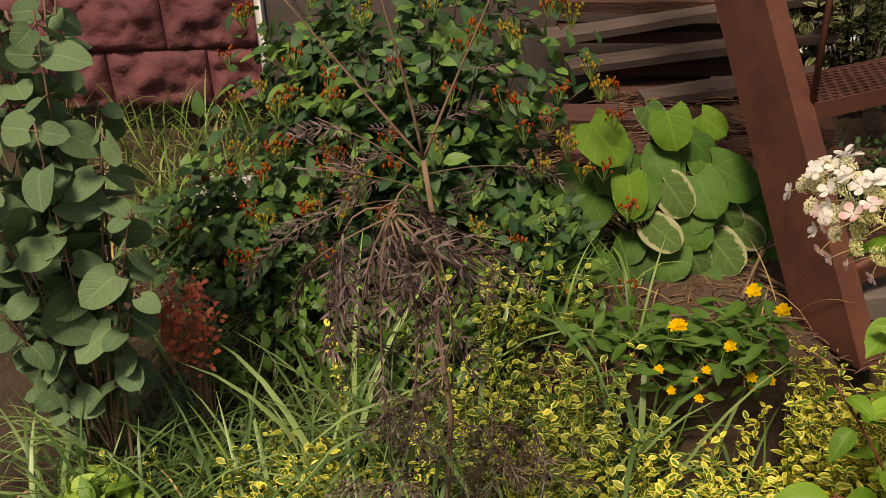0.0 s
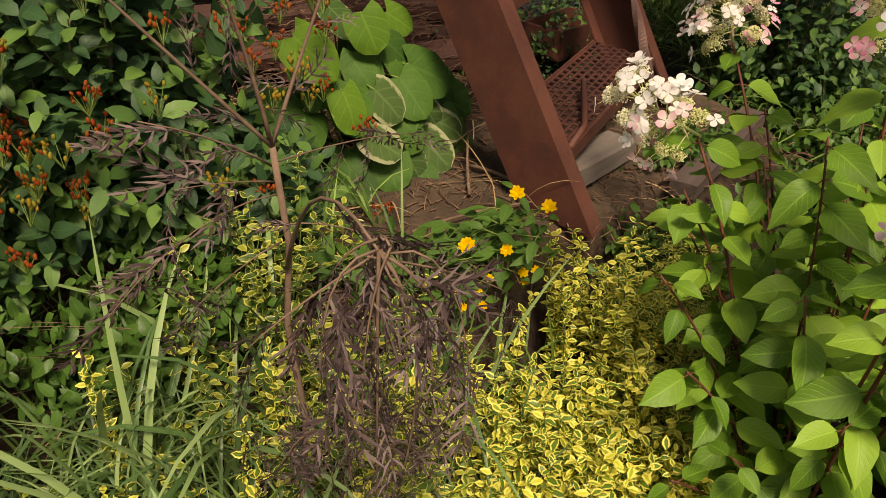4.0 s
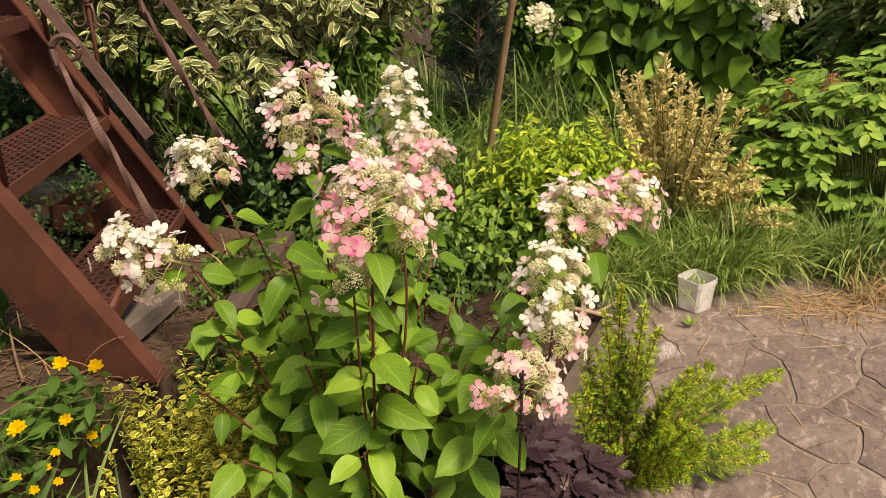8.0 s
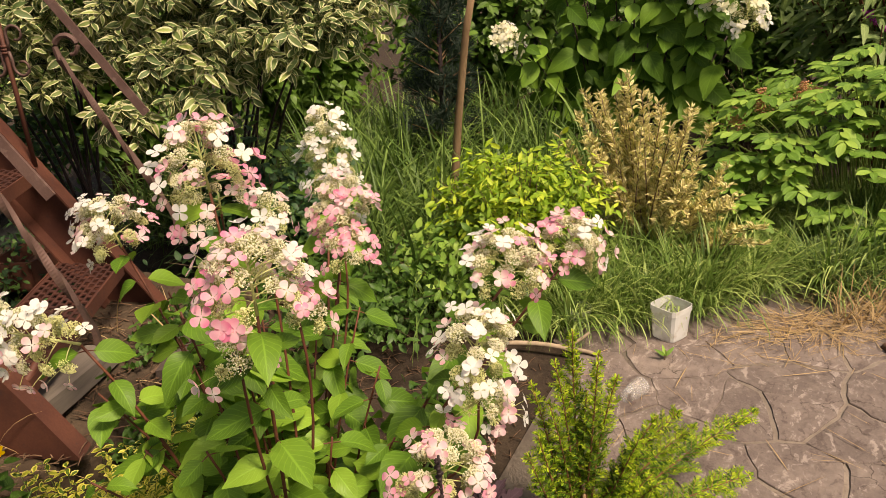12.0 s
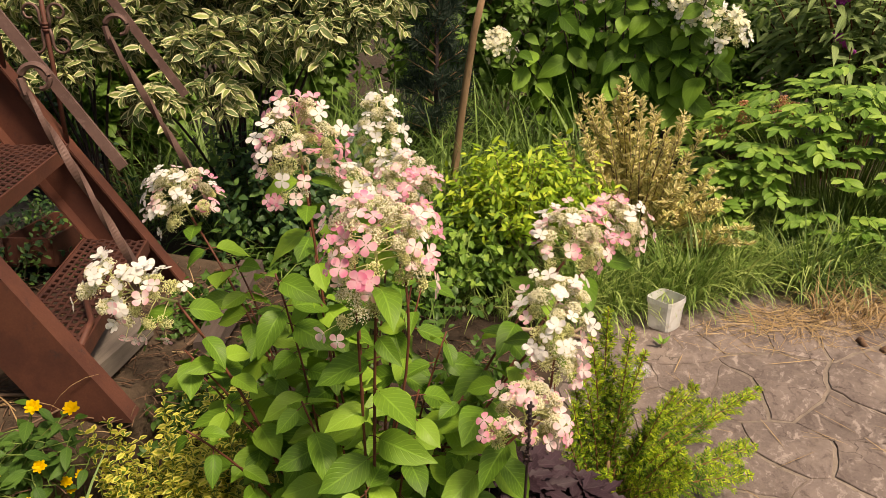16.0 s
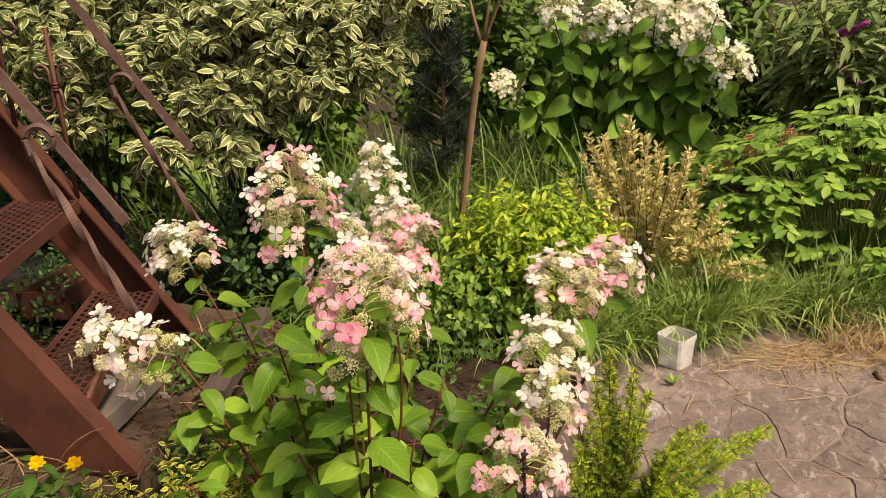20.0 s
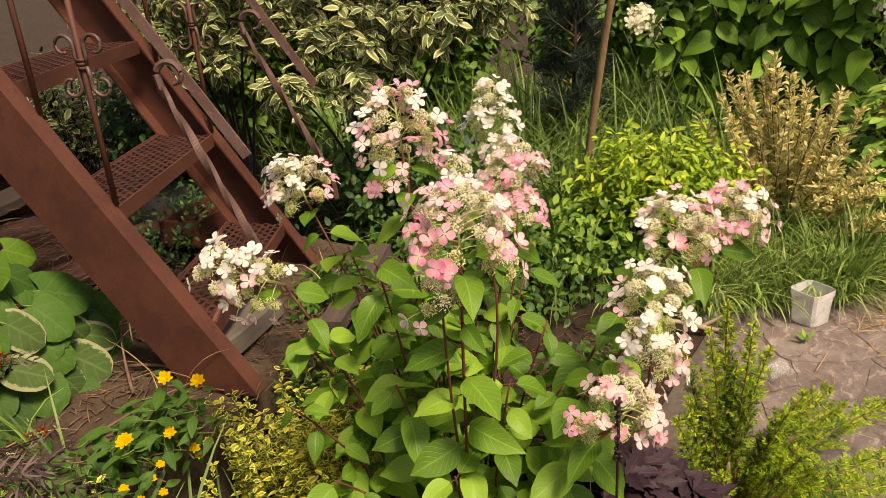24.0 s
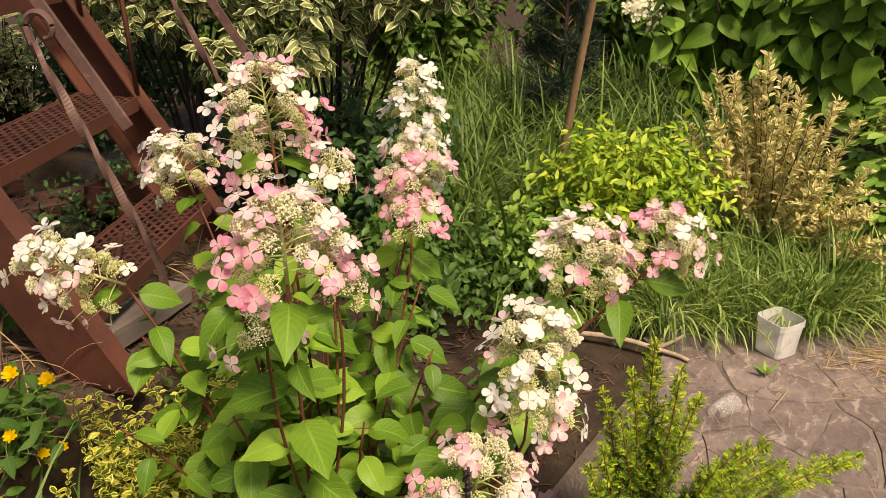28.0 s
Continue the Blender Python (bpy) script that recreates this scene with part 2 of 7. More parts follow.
M_BUD_GREEN = petal_mat("greenish_bud", (0.94, 0.92, 0.66), (0.82, 0.84, 0.42), 0.9)
M_IVORY = petal_mat("ivory_petal", (0.93, 0.91, 0.78), (0.90, 0.86, 0.58), 0.7)
M_YELLOW = petal_mat("yellow_petal", (0.88, 0.64, 0.02), (0.86, 0.47, 0.01), 0.6)
M_PEACH = petal_mat("faded_peach_plume", (0.80, 0.50, 0.30), (0.66, 0.34, 0.20), 0.8)
M_MAGENTA = petal_mat("magenta_spike", (0.72, 0.13, 0.62), (0.55, 0.06, 0.48), 0.7)
M_BERRY = petal_mat("orange_berry", (0.44, 0.18, 0.03), (0.38, 0.05, 0.015), 1.0)
M_BERRY_GREEN = petal_mat("green_berry", (0.30, 0.34, 0.05), (0.45, 0.25, 0.03), 0.9)
M_STEM_RED = rough_mat("dark_red_stem", (0.10, 0.03, 0.02), (0.16, 0.055, 0.03), scale=20, rough=0.6, bump=0.2, dist=0.002)
M_STEM_BROWN = rough_mat("brown_twig", (0.13, 0.080, 0.052), (0.22, 0.145, 0.10), scale=25, rough=0.85, bump=0.4, dist=0.002)
M_STEM_GREEN = rough_mat("green_stem", (0.10, 0.16, 0.03), (0.20, 0.28, 0.07), scale=25, rough=0.6, bump=0.2, dist=0.002)
M_STEM_CREAM = rough_mat("pale_flower_stalk", (0.42, 0.46, 0.16), (0.60, 0.60, 0.28), scale=25, rough=0.6, bump=0.2, dist=0.002)
M_STEM_DARK = rough_mat("black_stalk", (0.02, 0.012, 0.014), (0.05, 0.03, 0.03), scale=25, rough=0.6, bump=0.3, dist=0.002)
M_BARK = rough_mat("bark", (0.22, 0.135, 0.075), (0.34, 0.225, 0.13), (0.13, 0.09, 0.06), scale=14, rough=0.9, bump=0.8, dist=0.006, stretch=(1, 1, 0.25))
M_RUST = rough_mat("rusty_steel", (0.080, 0.026, 0.018), (0.135, 0.046, 0.028), (0.055, 0.028, 0.026), scale=6, fine=150, rough=0.68, bump=0.4, dist=0.003, spec=0.4, vary=0.1)
# darker copy of the rust: the shrub's shade on the treads is in the colour
M_TREAD = rough_mat("shaded_rusty_tread", (0.050, 0.017, 0.013), (0.092, 0.031, 0.021), (0.035, 0.018, 0.016), scale=9, fine=150, rough=0.75, bump=0.5, dist=0.003, spec=0.35, vary=0.1)
M_RUST_DARK = rough_mat("worn_rail_steel", (0.10, 0.055, 0.047), (0.17, 0.10, 0.085), (0.24, 0.16, 0.14), scale=12, fine=150, rough=0.55, bump=0.3, dist=0.002, metal=0.25, spec=0.4)
M_SOIL = rough_mat("soil", (0.032, 0.021, 0.014), (0.065, 0.043, 0.028), (0.10, 0.068, 0.042), scale=9, fine=60, rough=0.95, bump=1.0, dist=0.03)
M_SLAB = rough_mat("mossy_concrete", (0.055, 0.036, 0.024), (0.12, 0.082, 0.053), (0.035, 0.034, 0.015), scale=9, fine=55, rough=0.92, bump=1.0, dist=0.03)
M_PAVE = rough_mat("flagstone", (0.150, 0.116, 0.104), (0.215, 0.170, 0.152), (0.28, 0.235, 0.21), scale=7.0, fine=55, rough=0.85, bump=1.0, dist=0.016, vary=0.18)
_nt = M_PAVE.node_tree
_b = _nt.nodes["Principled BSDF"]
_pos = position(_nt)
_old = _b.inputs["Base Color"].links[0].from_socket
_warp = node(_nt, "ShaderNodeTexNoise", Scale=6.0, Detail=5.0, Roughness=0.65)
link(_nt, _pos, _warp.inputs["Vector"])
_off = node(_nt, "ShaderNodeVectorMath", i0=_pos)
_off.operation = "ADD"
_sc = node(_nt, "ShaderNodeVectorMath", i0=_warp.outputs["Color"])
_sc.operation, _sc.inputs["Scale"].default_value = "SCALE", 0.16
link(_nt, _sc.outputs[0], _off.inputs[1])
# flaked faces: short pale scars and dark pits, worn mortar smears, hairline cracks
_flake = noise_tex(_nt, 17.0, 6.0, 0.68, node(_nt, "ShaderNodeMapping", Vector=_off.outputs[0], Scale=(0.7, 2.0, 1.0), Rotation=(0, 0, 0.35)).outputs[0])
_c = mix(_nt, mth(_nt, "MULTIPLY", ramp(_nt, _flake, 0.54, 0.64), 0.60), _old, (0.40, 0.335, 0.30))
_c = mix(_nt, mth(_nt, "MULTIPLY", ramp(_nt, _flake, 0.45, 0.36), 0.70), _c, (0.085, 0.062, 0.055))
_c = mix(_nt, mth(_nt, "MULTIPLY", ramp(_nt, noise_tex(_nt, 2.1, 5.0, 0.7, _pos), 0.52, 0.70), 0.45), _c, (0.36, 0.29, 0.245))
_vor = node(_nt, "ShaderNodeTexVoronoi", Scale=3.6)
_vor.feature = "DISTANCE_TO_EDGE"
link(_nt, _off.outputs[0], _vor.inputs["Vector"])
_gate = ramp(_nt, noise_tex(_nt, 2.6, 2.0, 0.5, _pos), 0.48, 0.58)
_crack = mth(_nt, "MULTIPLY", ramp(_nt, _vor.outputs["Distance"], 0.009, 0.003), _gate)
_c = mix(_nt, mth(_nt, "MULTIPLY", _crack, 0.8), _c, (0.05, 0.036, 0.03))
link(_nt, _c, _b.inputs["Base Color"])
M_JOINT = rough_mat("sandy_joint", (0.27, 0.215, 0.175), (0.36, 0.295, 0.245), (0.14, 0.105, 0.08), scale=14, fine=90, rough=0.95, bump=0.8, dist=0.008)
M_BRICK = rough_mat("red_rockfaced_block", (0.100, 0.026, 0.032), (0.155, 0.044, 0.051), (0.060, 0.022, 0.025), scale=5, fine=40, rough=0.8, bump=0.9, dist=0.02, vary=0.18, spec=0.45)
M_MORTAR = rough_mat("dark_mortar", (0.10, 0.06, 0.055), (0.15, 0.09, 0.08), scale=20, rough=0.95)
M_WALL = rough_mat("grey_brown_render", (0.06, 0.048, 0.045), (0.095, 0.075, 0.07), scale=5, rough=0.9)
M_WOOD = rough_mat("weathered_wood", (0.045, 0.032, 0.028), (0.10, 0.073, 0.062), (0.03, 0.021, 0.016), scale=5, fine=50, rough=0.9, bump=0.9, dist=0.006, stretch=(0.25, 3, 3))
M_GREYWOOD = rough_mat("grey_plank", (0.12, 0.10, 0.085), (0.20, 0.165, 0.14), (0.07, 0.055, 0.045), scale=5, fine=50, rough=0.9, bump=0.8, dist=0.005, stretch=(0.25, 3, 3))
M_PALEWOOD = rough_mat("bleached_branch", (0.34, 0.25, 0.17), (0.48, 0.38, 0.28), (0.22, 0.15, 0.10), scale=12, fine=60, rough=0.85, bump=0.4, dist=0.003)
M_DARKWOOD = rough_mat("rotting_red_brown_wood", (0.06, 0.028, 0.022), (0.115, 0.055, 0.042), (0.035, 0.024, 0.02), scale=5, fine=40, rough=0.95, bump=1.0, dist=0.02, stretch=(0.3, 3, 3))
M_PAINT = rough_mat("chipped_white_paint", (0.80, 0.80, 0.79), (0.86, 0.86, 0.85), (0.58, 0.55, 0.52), scale=8, rough=0.7, bump=0.3, dist=0.004, vary=0.0)
M_RUBBLE = rough_mat("dusty_white_stone", (0.36, 0.36, 0.36), (0.50, 0.50, 0.49), (0.22, 0.20, 0.18), scale=12, rough=0.9, bump=0.6, dist=0.008)
M_SHEET = rough_mat("black_plastic_sheet", (0.014, 0.014, 0.015), (0.03, 0.03, 0.03), (0.05, 0.045, 0.04), scale=6, rough=0.5, bump=0.6, dist=0.02)
M_BARKCHIP = rough_mat("bark_litter", (0.10, 0.055, 0.035), (0.20, 0.12, 0.075), scale=30, rough=0.95)

M_TUB, _nt, _b = material("milky_plastic")
_b.inputs["Base Color"].default_value = (0.80, 0.80, 0.78, 1)
_b.inputs["Roughness"].default_value = 0.35
_dirt = noise_tex(_nt, 22.0, 5.0, 0.6, position(_nt))
link(_nt, mix(_nt, ramp(_nt, _dirt, 0.45, 0.75), (0.80, 0.80, 0.79), (0.58, 0.53, 0.46)), _b.inputs["Base Color"])
_tr = node(_nt, "ShaderNodeBsdfTransparent")
_ms = node(_nt, "ShaderNodeMixShader", i0=0.55)
link(_nt, _b.outputs[0], _ms.inputs[2])
link(_nt, _tr.outputs[0], _ms.inputs[1])
link(_nt, _ms.outputs[0], _nt.nodes["Material Output"].inputs[0])
M_CUP = M_TUB.copy()
M_CUP.node_tree.nodes[_ms.name].inputs[0].default_value = 0.13

# ---- mesh helpers ----


class Geo:
    """Collects vertices, faces and uv of one mesh."""

    def __init__(self):
        self.v, self.f, self.uv, self.n = [], [], [], 0

    def add(self, v, f, uv=None):
        v = np.asarray(v, dtype=float).reshape(-1, 3)
        self.v.append(v)
        self.f.extend([tuple(int(i) + self.n for i in q) for q in f])
        self.uv.append(np.zeros((len(v), 2)) if uv is None else np.asarray(uv, dtype=float))
        self.n += len(v)

    def scatter(self, tmpl, mats):
        v, f, uv = tmpl
        mats = np.asarray(mats)
        if not len(mats):
            return
        h = np.hstack([v, np.ones((len(v), 1))])
        w = np.einsum("nij,kj->nki", mats[:, :3, :], h).reshape(-1, 3)
        k = len(v)
        for i in range(len(mats)):
            o = self.n + i * k
            self.f.extend([tuple(j + o for j in q) for q in f])
        self.v.append(w)
        self.uv.append(np.tile(uv, (len(mats), 1)))
        self.n += len(w)

    def mesh(self, name, mat, smooth=True):
        me = bpy.data.meshes.new(name)
        v = np.vstack(self.v)
        me.from_pydata(v.tolist(), [], self.f)
        uv = np.vstack(self.uv)
        layer = me.uv_layers.new(name="UVMap")
        idx = np.empty(len(me.loops), dtype=np.int32)
        me.loops.foreach_get("vertex_index", idx)
        layer.data.foreach_set("uv", uv[idx].astype(np.float32).ravel())
        if smooth:
            me.polygons.foreach_set("use_smooth", np.ones(len(me.polygons), dtype=bool))
        me.materials.append(mat)
        me.update()
        return me


def thing(name, at, label, category, group="", kind=""):
    ob = new(name)
    ob.empty_display_size = 0.05
    ob.location = at
    return tagged(ob, label, category, group, kind)


def part(name, geo, mat, parent, label="", m=None, smooth=True):
    """One mesh object under a thing or under a part; meshes are in world coordinates unless m is given."""
    me = geo if isinstance(geo, bpy.types.Mesh) else geo.mesh(name, mat, smooth)
    ob = new(name, me)
    if parent is not None:
        ob.parent = parent
        if parent.type == "EMPTY":
            ob.matrix_parent_inverse = Matrix.Translation(parent.location).inverted()
    if m is not None:
        ob.matrix_basis = m
    return tagged(ob, label)


def single(name, geo, mat, label, category, kind="", group="", smooth=True):
    ob = new(name, geo.mesh(name, mat, smooth))
    return tagged(ob, label, category, group, kind)


def tube(geo, pts, r0, r1=None, n=5, cap=True):
    """A tapered round stem along points."""
    pts = np.asarray(pts, dtype=float)
    k = len(pts)
    r1 = r0 if r1 is None else r1
    tang = np.gradient(pts, axis=0)
    tang /= np.linalg.norm(tang, axis=1)[:, None] + 1e-9
    ref = np.array([0.0, 0.0, 1.0]) if abs(tang[:, 2]).mean() < 0.8 else np.array([1.0, 0.0, 0.0])
    a = np.cross(tang, ref)
    a /= np.linalg.norm(a, axis=1)[:, None] + 1e-9
    b = np.cross(tang, a)
    rad = np.linspace(r0, r1, k)
    ang = np.linspace(0, 2 * np.pi, n, endpoint=False)
    ring = a[:, None, :] * np.cos(ang)[None, :, None] + b[:, None, :] * np.sin(ang)[None, :, None]
    v = (pts[:, None, :] + ring * rad[:, None, None]).reshape(-1, 3)
    f = [(i * n + j, i * n + (j + 1) % n, (i + 1) * n + (j + 1) % n, (i + 1) * n + j) for i in range(k - 1) for j in range(n)]
    if cap:
        f.append(tuple(range(n))[::-1])
        f.append(tuple(range((k - 1) * n, k * n)))
    geo.add(v, f)


def bez(a, b, c, k=8):
    t = np.linspace(0, 1, k)[:, None]
    a, b, c = (np.asarray(p, dtype=float) for p in (a, b, c))
    return (1 - t) ** 2 * a + 2 * t * (1 - t) * b + t * t * c


def leaf(n=5, width=0.5, peak=0.4, round_=0.8, fold=0.25, droop=0.25, heart=0.0, serrate=0.0, curl=0.0):
    """A leaf of length 1 along y, three vertices a row, with fold and droop."""
    v, uv, f = [], [], []
    p = math.log(0.5) / math.log(peak)
    for i in range(n + 1):
        t = i / n
        w = width / 2 * max(0.0, math.sin(math.pi * min(1, max(0.0, t)) ** p)) ** round_
        if i == 0:
            w = width / 2 * (0.55 if heart else 0.05)
        if i == n:
            w = 0.004
        if serrate and 0 < i < n:
            w *= 1 + serrate * (1 if i % 2 else -1)
        y_edge = t - heart * (1 - t) ** 5 + (serrate * 0.1 if i % 2 else 0)
        z = -droop * t * t
        for s in (-1, 0, 1):
            v.append((s * w * (1 - curl * t), (t if s == 0 else y_edge), z + (fold * w if s else 0) + (0.03 * math.sin(7 * t + s) * width)))
            uv.append((0.5 + 0.5 * s, t))
    for i in range(n):
        a = 3 * i
        f += [(a, a + 1, a + 4, a + 3), (a + 1, a + 2, a + 5, a + 4)]
    return np.array(v), f, np.array(uv)


def blade(n=6, width=0.03, bend=0.8):
    """A grass blade of length 1 that arches over towards y."""
    v, uv, f = [], [], []
    y = z = 0.0
    for i in range(n + 1):
        t = i / n
        a = bend * t ** 1.3
        w = width / 2 * (1 - t ** 3) * (0.6 + 0.8 * min(1, t * 4)) / 1.4 + 0.0008
        for s in (-1, 0, 1):
            v.append((s * w, y - (0.0 if s else 0.15 * w), z))
            uv.append((0.5 + 0.5 * s, t))
        y += math.sin(a) / n
        z += math.cos(a) / n
    for i in range(n):
        a = 3 * i
        f += [(a, a + 1, a + 4, a + 3), (a + 1, a + 2, a + 5, a + 4)]
    return np.array(v), f, np.array(uv)


def unit(v):
    v = np.asarray(v, dtype=float)
    return v / (np.linalg.norm(v, axis=-1, keepdims=True) + 1e-9)


def frames(pos, along, up, scale):
    """Matrices that lay a leaf's length along `along` with its face towards `up`."""
    y = unit(along)
    x = unit(np.cross(y, up))
    z = np.cross(x, y)
    m = np.zeros((len(pos), 4, 4))
    s = np.broadcast_to(np.asarray(scale, dtype=float), (len(pos),))[:, None]
    m[:, :3, 0], m[:, :3, 1], m[:, :3, 2], m[:, :3, 3], m[:, 3, 3] = x * s, y * s, z * s, pos, 1
    return m


def split_scatter(geo, tmpls, mats):
    pick = RNG.integers(0, len(tmpls), len(mats))
    for i, t in enumerate(tmpls):
        geo.scatter(t, mats[pick == i])


def rand_dirs(n, up=0.3, spread=1.0):
    a = U(0, 2 * np.pi, n)
    return unit(np.stack([np.cos(a), np.sin(a), np.full(n, up) + U(-0.35, 0.35, n) * spread], 1))


def smooth(x, a, b):
    t = min(1.0, max(0.0, (x - a) / (b - a)))
    return t * t * (3 - 2 * t)


def ground_z(x, y):
    ledge = 0.29 * smooth(y, 1.66, 1.74) * smooth(x, -0.25, 0.25) * (1 - smooth(x, 1.9, 2.6))
    back = 0.22 * smooth(y, 1.7, 2.4) * (1 - smooth(x, -0.25, 0.25))
    rise = 0.16 * smooth(y, 2.6, 3.6)
    far = 0.06 * smooth(x, 3.3, 5.0)
    return max(ledge, back) + rise * (1 - smooth(x, 2.0, 3.0)) + far - 0.015


def box(geo, lo, hi, m=None, bevel=0.0, jitter=0.0):
    """A box with cut edges, turned by m."""
    lo, hi = np.array(lo, dtype=float), np.array(hi, dtype=float)
    bm = bmesh.new()
    bmesh.ops.create_cube(bm, size=1.0)
    for v in bm.verts:
        v.co = Vector(tuple((lo + hi) / 2 + np.array(v.co) * (hi - lo)))
    if bevel:
        bmesh.ops.bevel(bm, geom=bm.edges[:], offset=bevel, segments=1, affect="EDGES")
    pts = np.array([tuple(v.co) for v in bm.verts])
    if jitter:
        pts = pts + U(-jitter, jitter, pts.shape)
    if m is not None:
        pts = np.array([tuple(m @ Vector(tuple(p))) for p in pts])
    geo.add(pts, [[v.index for v in fc.verts] for fc in bm.faces])
    bm.free()


LEAF_OVAL = [leaf(6, 0.55, 0.40, 0.75, 0.22, d) for d in (0.1, 0.3, 0.5)]
LEAF_SMALL = [leaf(3, 0.55, 0.45, 0.8, 0.3, d) for d in (0.05, 0.25)]
LEAF_LANCE = [leaf(4, 0.26, 0.40, 0.8, 0.25, d) for d in (0.1, 0.35, 0.6)]
LEAF_HEART = [leaf(8, 0.98, 0.36, 0.5, 0.10, d, heart=0.17) for d in (0.1, 0.22, 0.38)]
BLADES = [blade(6, w, b) for w, b in ((0.03, 0.6), (0.034, 1.3), (0.027, 1.9), (0.03, 2.4), (0.028, 2.8))]

# ---- ground, paving and walls ----
g = Geo()
xs = np.concatenate([[-400, -60, -12, -6], np.arange(-3, 7.01, 0.1), [9, 14, 60, 400]])
ys = np.concatenate([[-400, -60, -12, -5], np.arange(-2.5, 5.01, 0.1), [7, 12, 60, 400]])
vv = [(x, y, ground_z(x, y) + (0.012 * noise.noise(Vector((x * 4, y * 4, 0))) if -3 < x < 7 and -2.5 < y < 5 else 0) - (0.03 if x > 1.5 and y < 0.5 else 0)) for y in ys for x in xs]
nx = len(xs)
g.add(vv, [(j * nx + i, j * nx + i + 1, (j + 1) * nx + i + 1, (j + 1) * nx + i) for j in range(len(ys) - 1) for i in range(nx - 1)])
single("ground", g, M_SOIL, "dark brown garden soil with litter and dry stalks", "ground", "structure")


def inside_paving(x, y):
    """The paved path: its grass edge and the edge of the bed."""
    return y < 0.62 + 0.15 * (x - 2.4) - max(0, x - 2.75) * 1.75 and x > 1.32 + max(0, 0.4 - y) * 0.05


# bedding sheet of the paving
g = Geo()
box(g, (1.40, -2.5, -0.05), (3.60, 0.66, 0.0025))
pavement = single("pavement", g, M_JOINT, "path of brown-grey flagstones with sandy joints and cracks", "pavement", "structure")

# concrete ledge that carries the stair
g = Geo()
n1, n2 = 26, 10
sv, sf = [], []
for j in range(n2 + 1):
    for i in range(n1 + 1):
        x = 0.25 + 1.80 * i / n1
        prof = [(1.700, -0.05), (1.695, 0.10), (1.700, 0.24), (1.715, 0.285), (1.745, 0.305), (1.85, 0.31), (2.0, 0.312), (2.15, 0.312), (2.3, 0.31), (2.42, 0.30), (2.45, 0.15)][j]
        k = noise.noise(Vector((x * 3.1, j * 1.7, 2.0)))
        sv.append((x, prof[0] + 0.02 * k + 0.10 * (x - 1.0) * (x > 1.0), prof[1] + 0.012 * noise.noise(Vector((x * 5, prof[0] * 5, 4)))))
for j in range(n2):
    for i in range(n1):
        a = j * (n1 + 1) + i
        sf.append((a, a + 1, a + n1 + 2, a + n1 + 1))
g.add(sv, sf)
single("concrete_ledge", g, M_SLAB, "low earth-stained concrete ledge with moss and crumbling edge", "ledge", "structure")

# rock-faced block wall
wall = thing("wall_north", (-2.0, 3.9, 0.3), "garden wall of dull red rock-faced concrete blocks", "wall", kind="structure")
g = Geo()
box(g, (-3.6, 3.80, 0.1), (-0.95, 4.05, 2.3))
part("mortar_core", g, M_MORTAR, wall, "dark recessed joints")


def rock_block(lx, lz, seed):
    g = Geo()
    nx_, nz_ = 22, 13
    v, f = [], []
    for j in range(nz_ + 1):
        for i in range(nx_ + 1):
            x, z = lx * i / nx_, lz * j / nz_
            e = max(0.0, min(1.0, min(x, lx - x, z, lz - z) / 0.045))
            d = noise.fractal(Vector((x * 9 + seed * 7, z * 9, seed)), 1.0, 2.0, 4)
            v.append((x, -0.012 - 0.030 * e ** 0.5 - 0.055 * e * d, z))
    for j in range(nz_):
        for i in range(nx_):
            a = j * (nx_ + 1) + i
            f.append((a, a + 1, a + nx_ + 2, a + nx_ + 1))
    k = len(v)
    rim = [i for i in range(nx_ + 1)] + [j * (nx_ + 1) + nx_ for j in range(1, nz_ + 1)] + [nz_ * (nx_ + 1) + i for i in range(nx_ - 1, -1, -1)] + [j * (nx_ + 1) for j in range(nz_ - 1, 0, -1)]
    v += [(v[i][0], 0.04, v[i][2]) for i in rim]
    for a in range(len(rim)):
        b = (a + 1) % len(rim)
        f.append((rim[b], rim[a], k + a, k + b))
    g.add(v, f)
    return g


blocks = [rock_block(0.495, 0.275, s).mesh("block", M_BRICK) for s in (1, 2, 3)]
for row in range(7):
    for col in range(6):
        x = -1.425 - 0.5 * (col - 1) + (0.19 if row % 2 == 0 else 0)
        if x + 0.488 > -0.94:
            continue
        part("block", blocks[(row * 2 + col) % 3], None, wall, m=pose(x + 0.003, 3.80, 0.475 + 0.28 * (row - 0) - 0.002, 0, 0, 0))
for row in range(7):
    x0 = -1.425 + (0.19 if row % 2 == 0 else 0)
    if x0 < -0.96:
        b = rock_block(-0.952 - x0, 0.275, 5 + row)
        part("block", b, M_BRICK, wall, m=pose(x0 + 0.003, 3.80, 0.475 + 0.28 * row - 0.002))
g = Geo()
box(g, (-0.950, 3.70, 0.62), (-0.917, 3.82, 2.3), bevel=0.005, jitter=0.004)
single("corner_trim", g, M_PAINT, "chipped white painted corner board at the wall end", "trim", "structure")
g = Geo()
box(g, (-0.914, 3.74, 0.2), (1.2, 3.95, 2.3), bevel=0.01)
single("wall_back", g, M_WALL, "plain grey-brown rendered wall behind the shrubs", "wall", "structure")


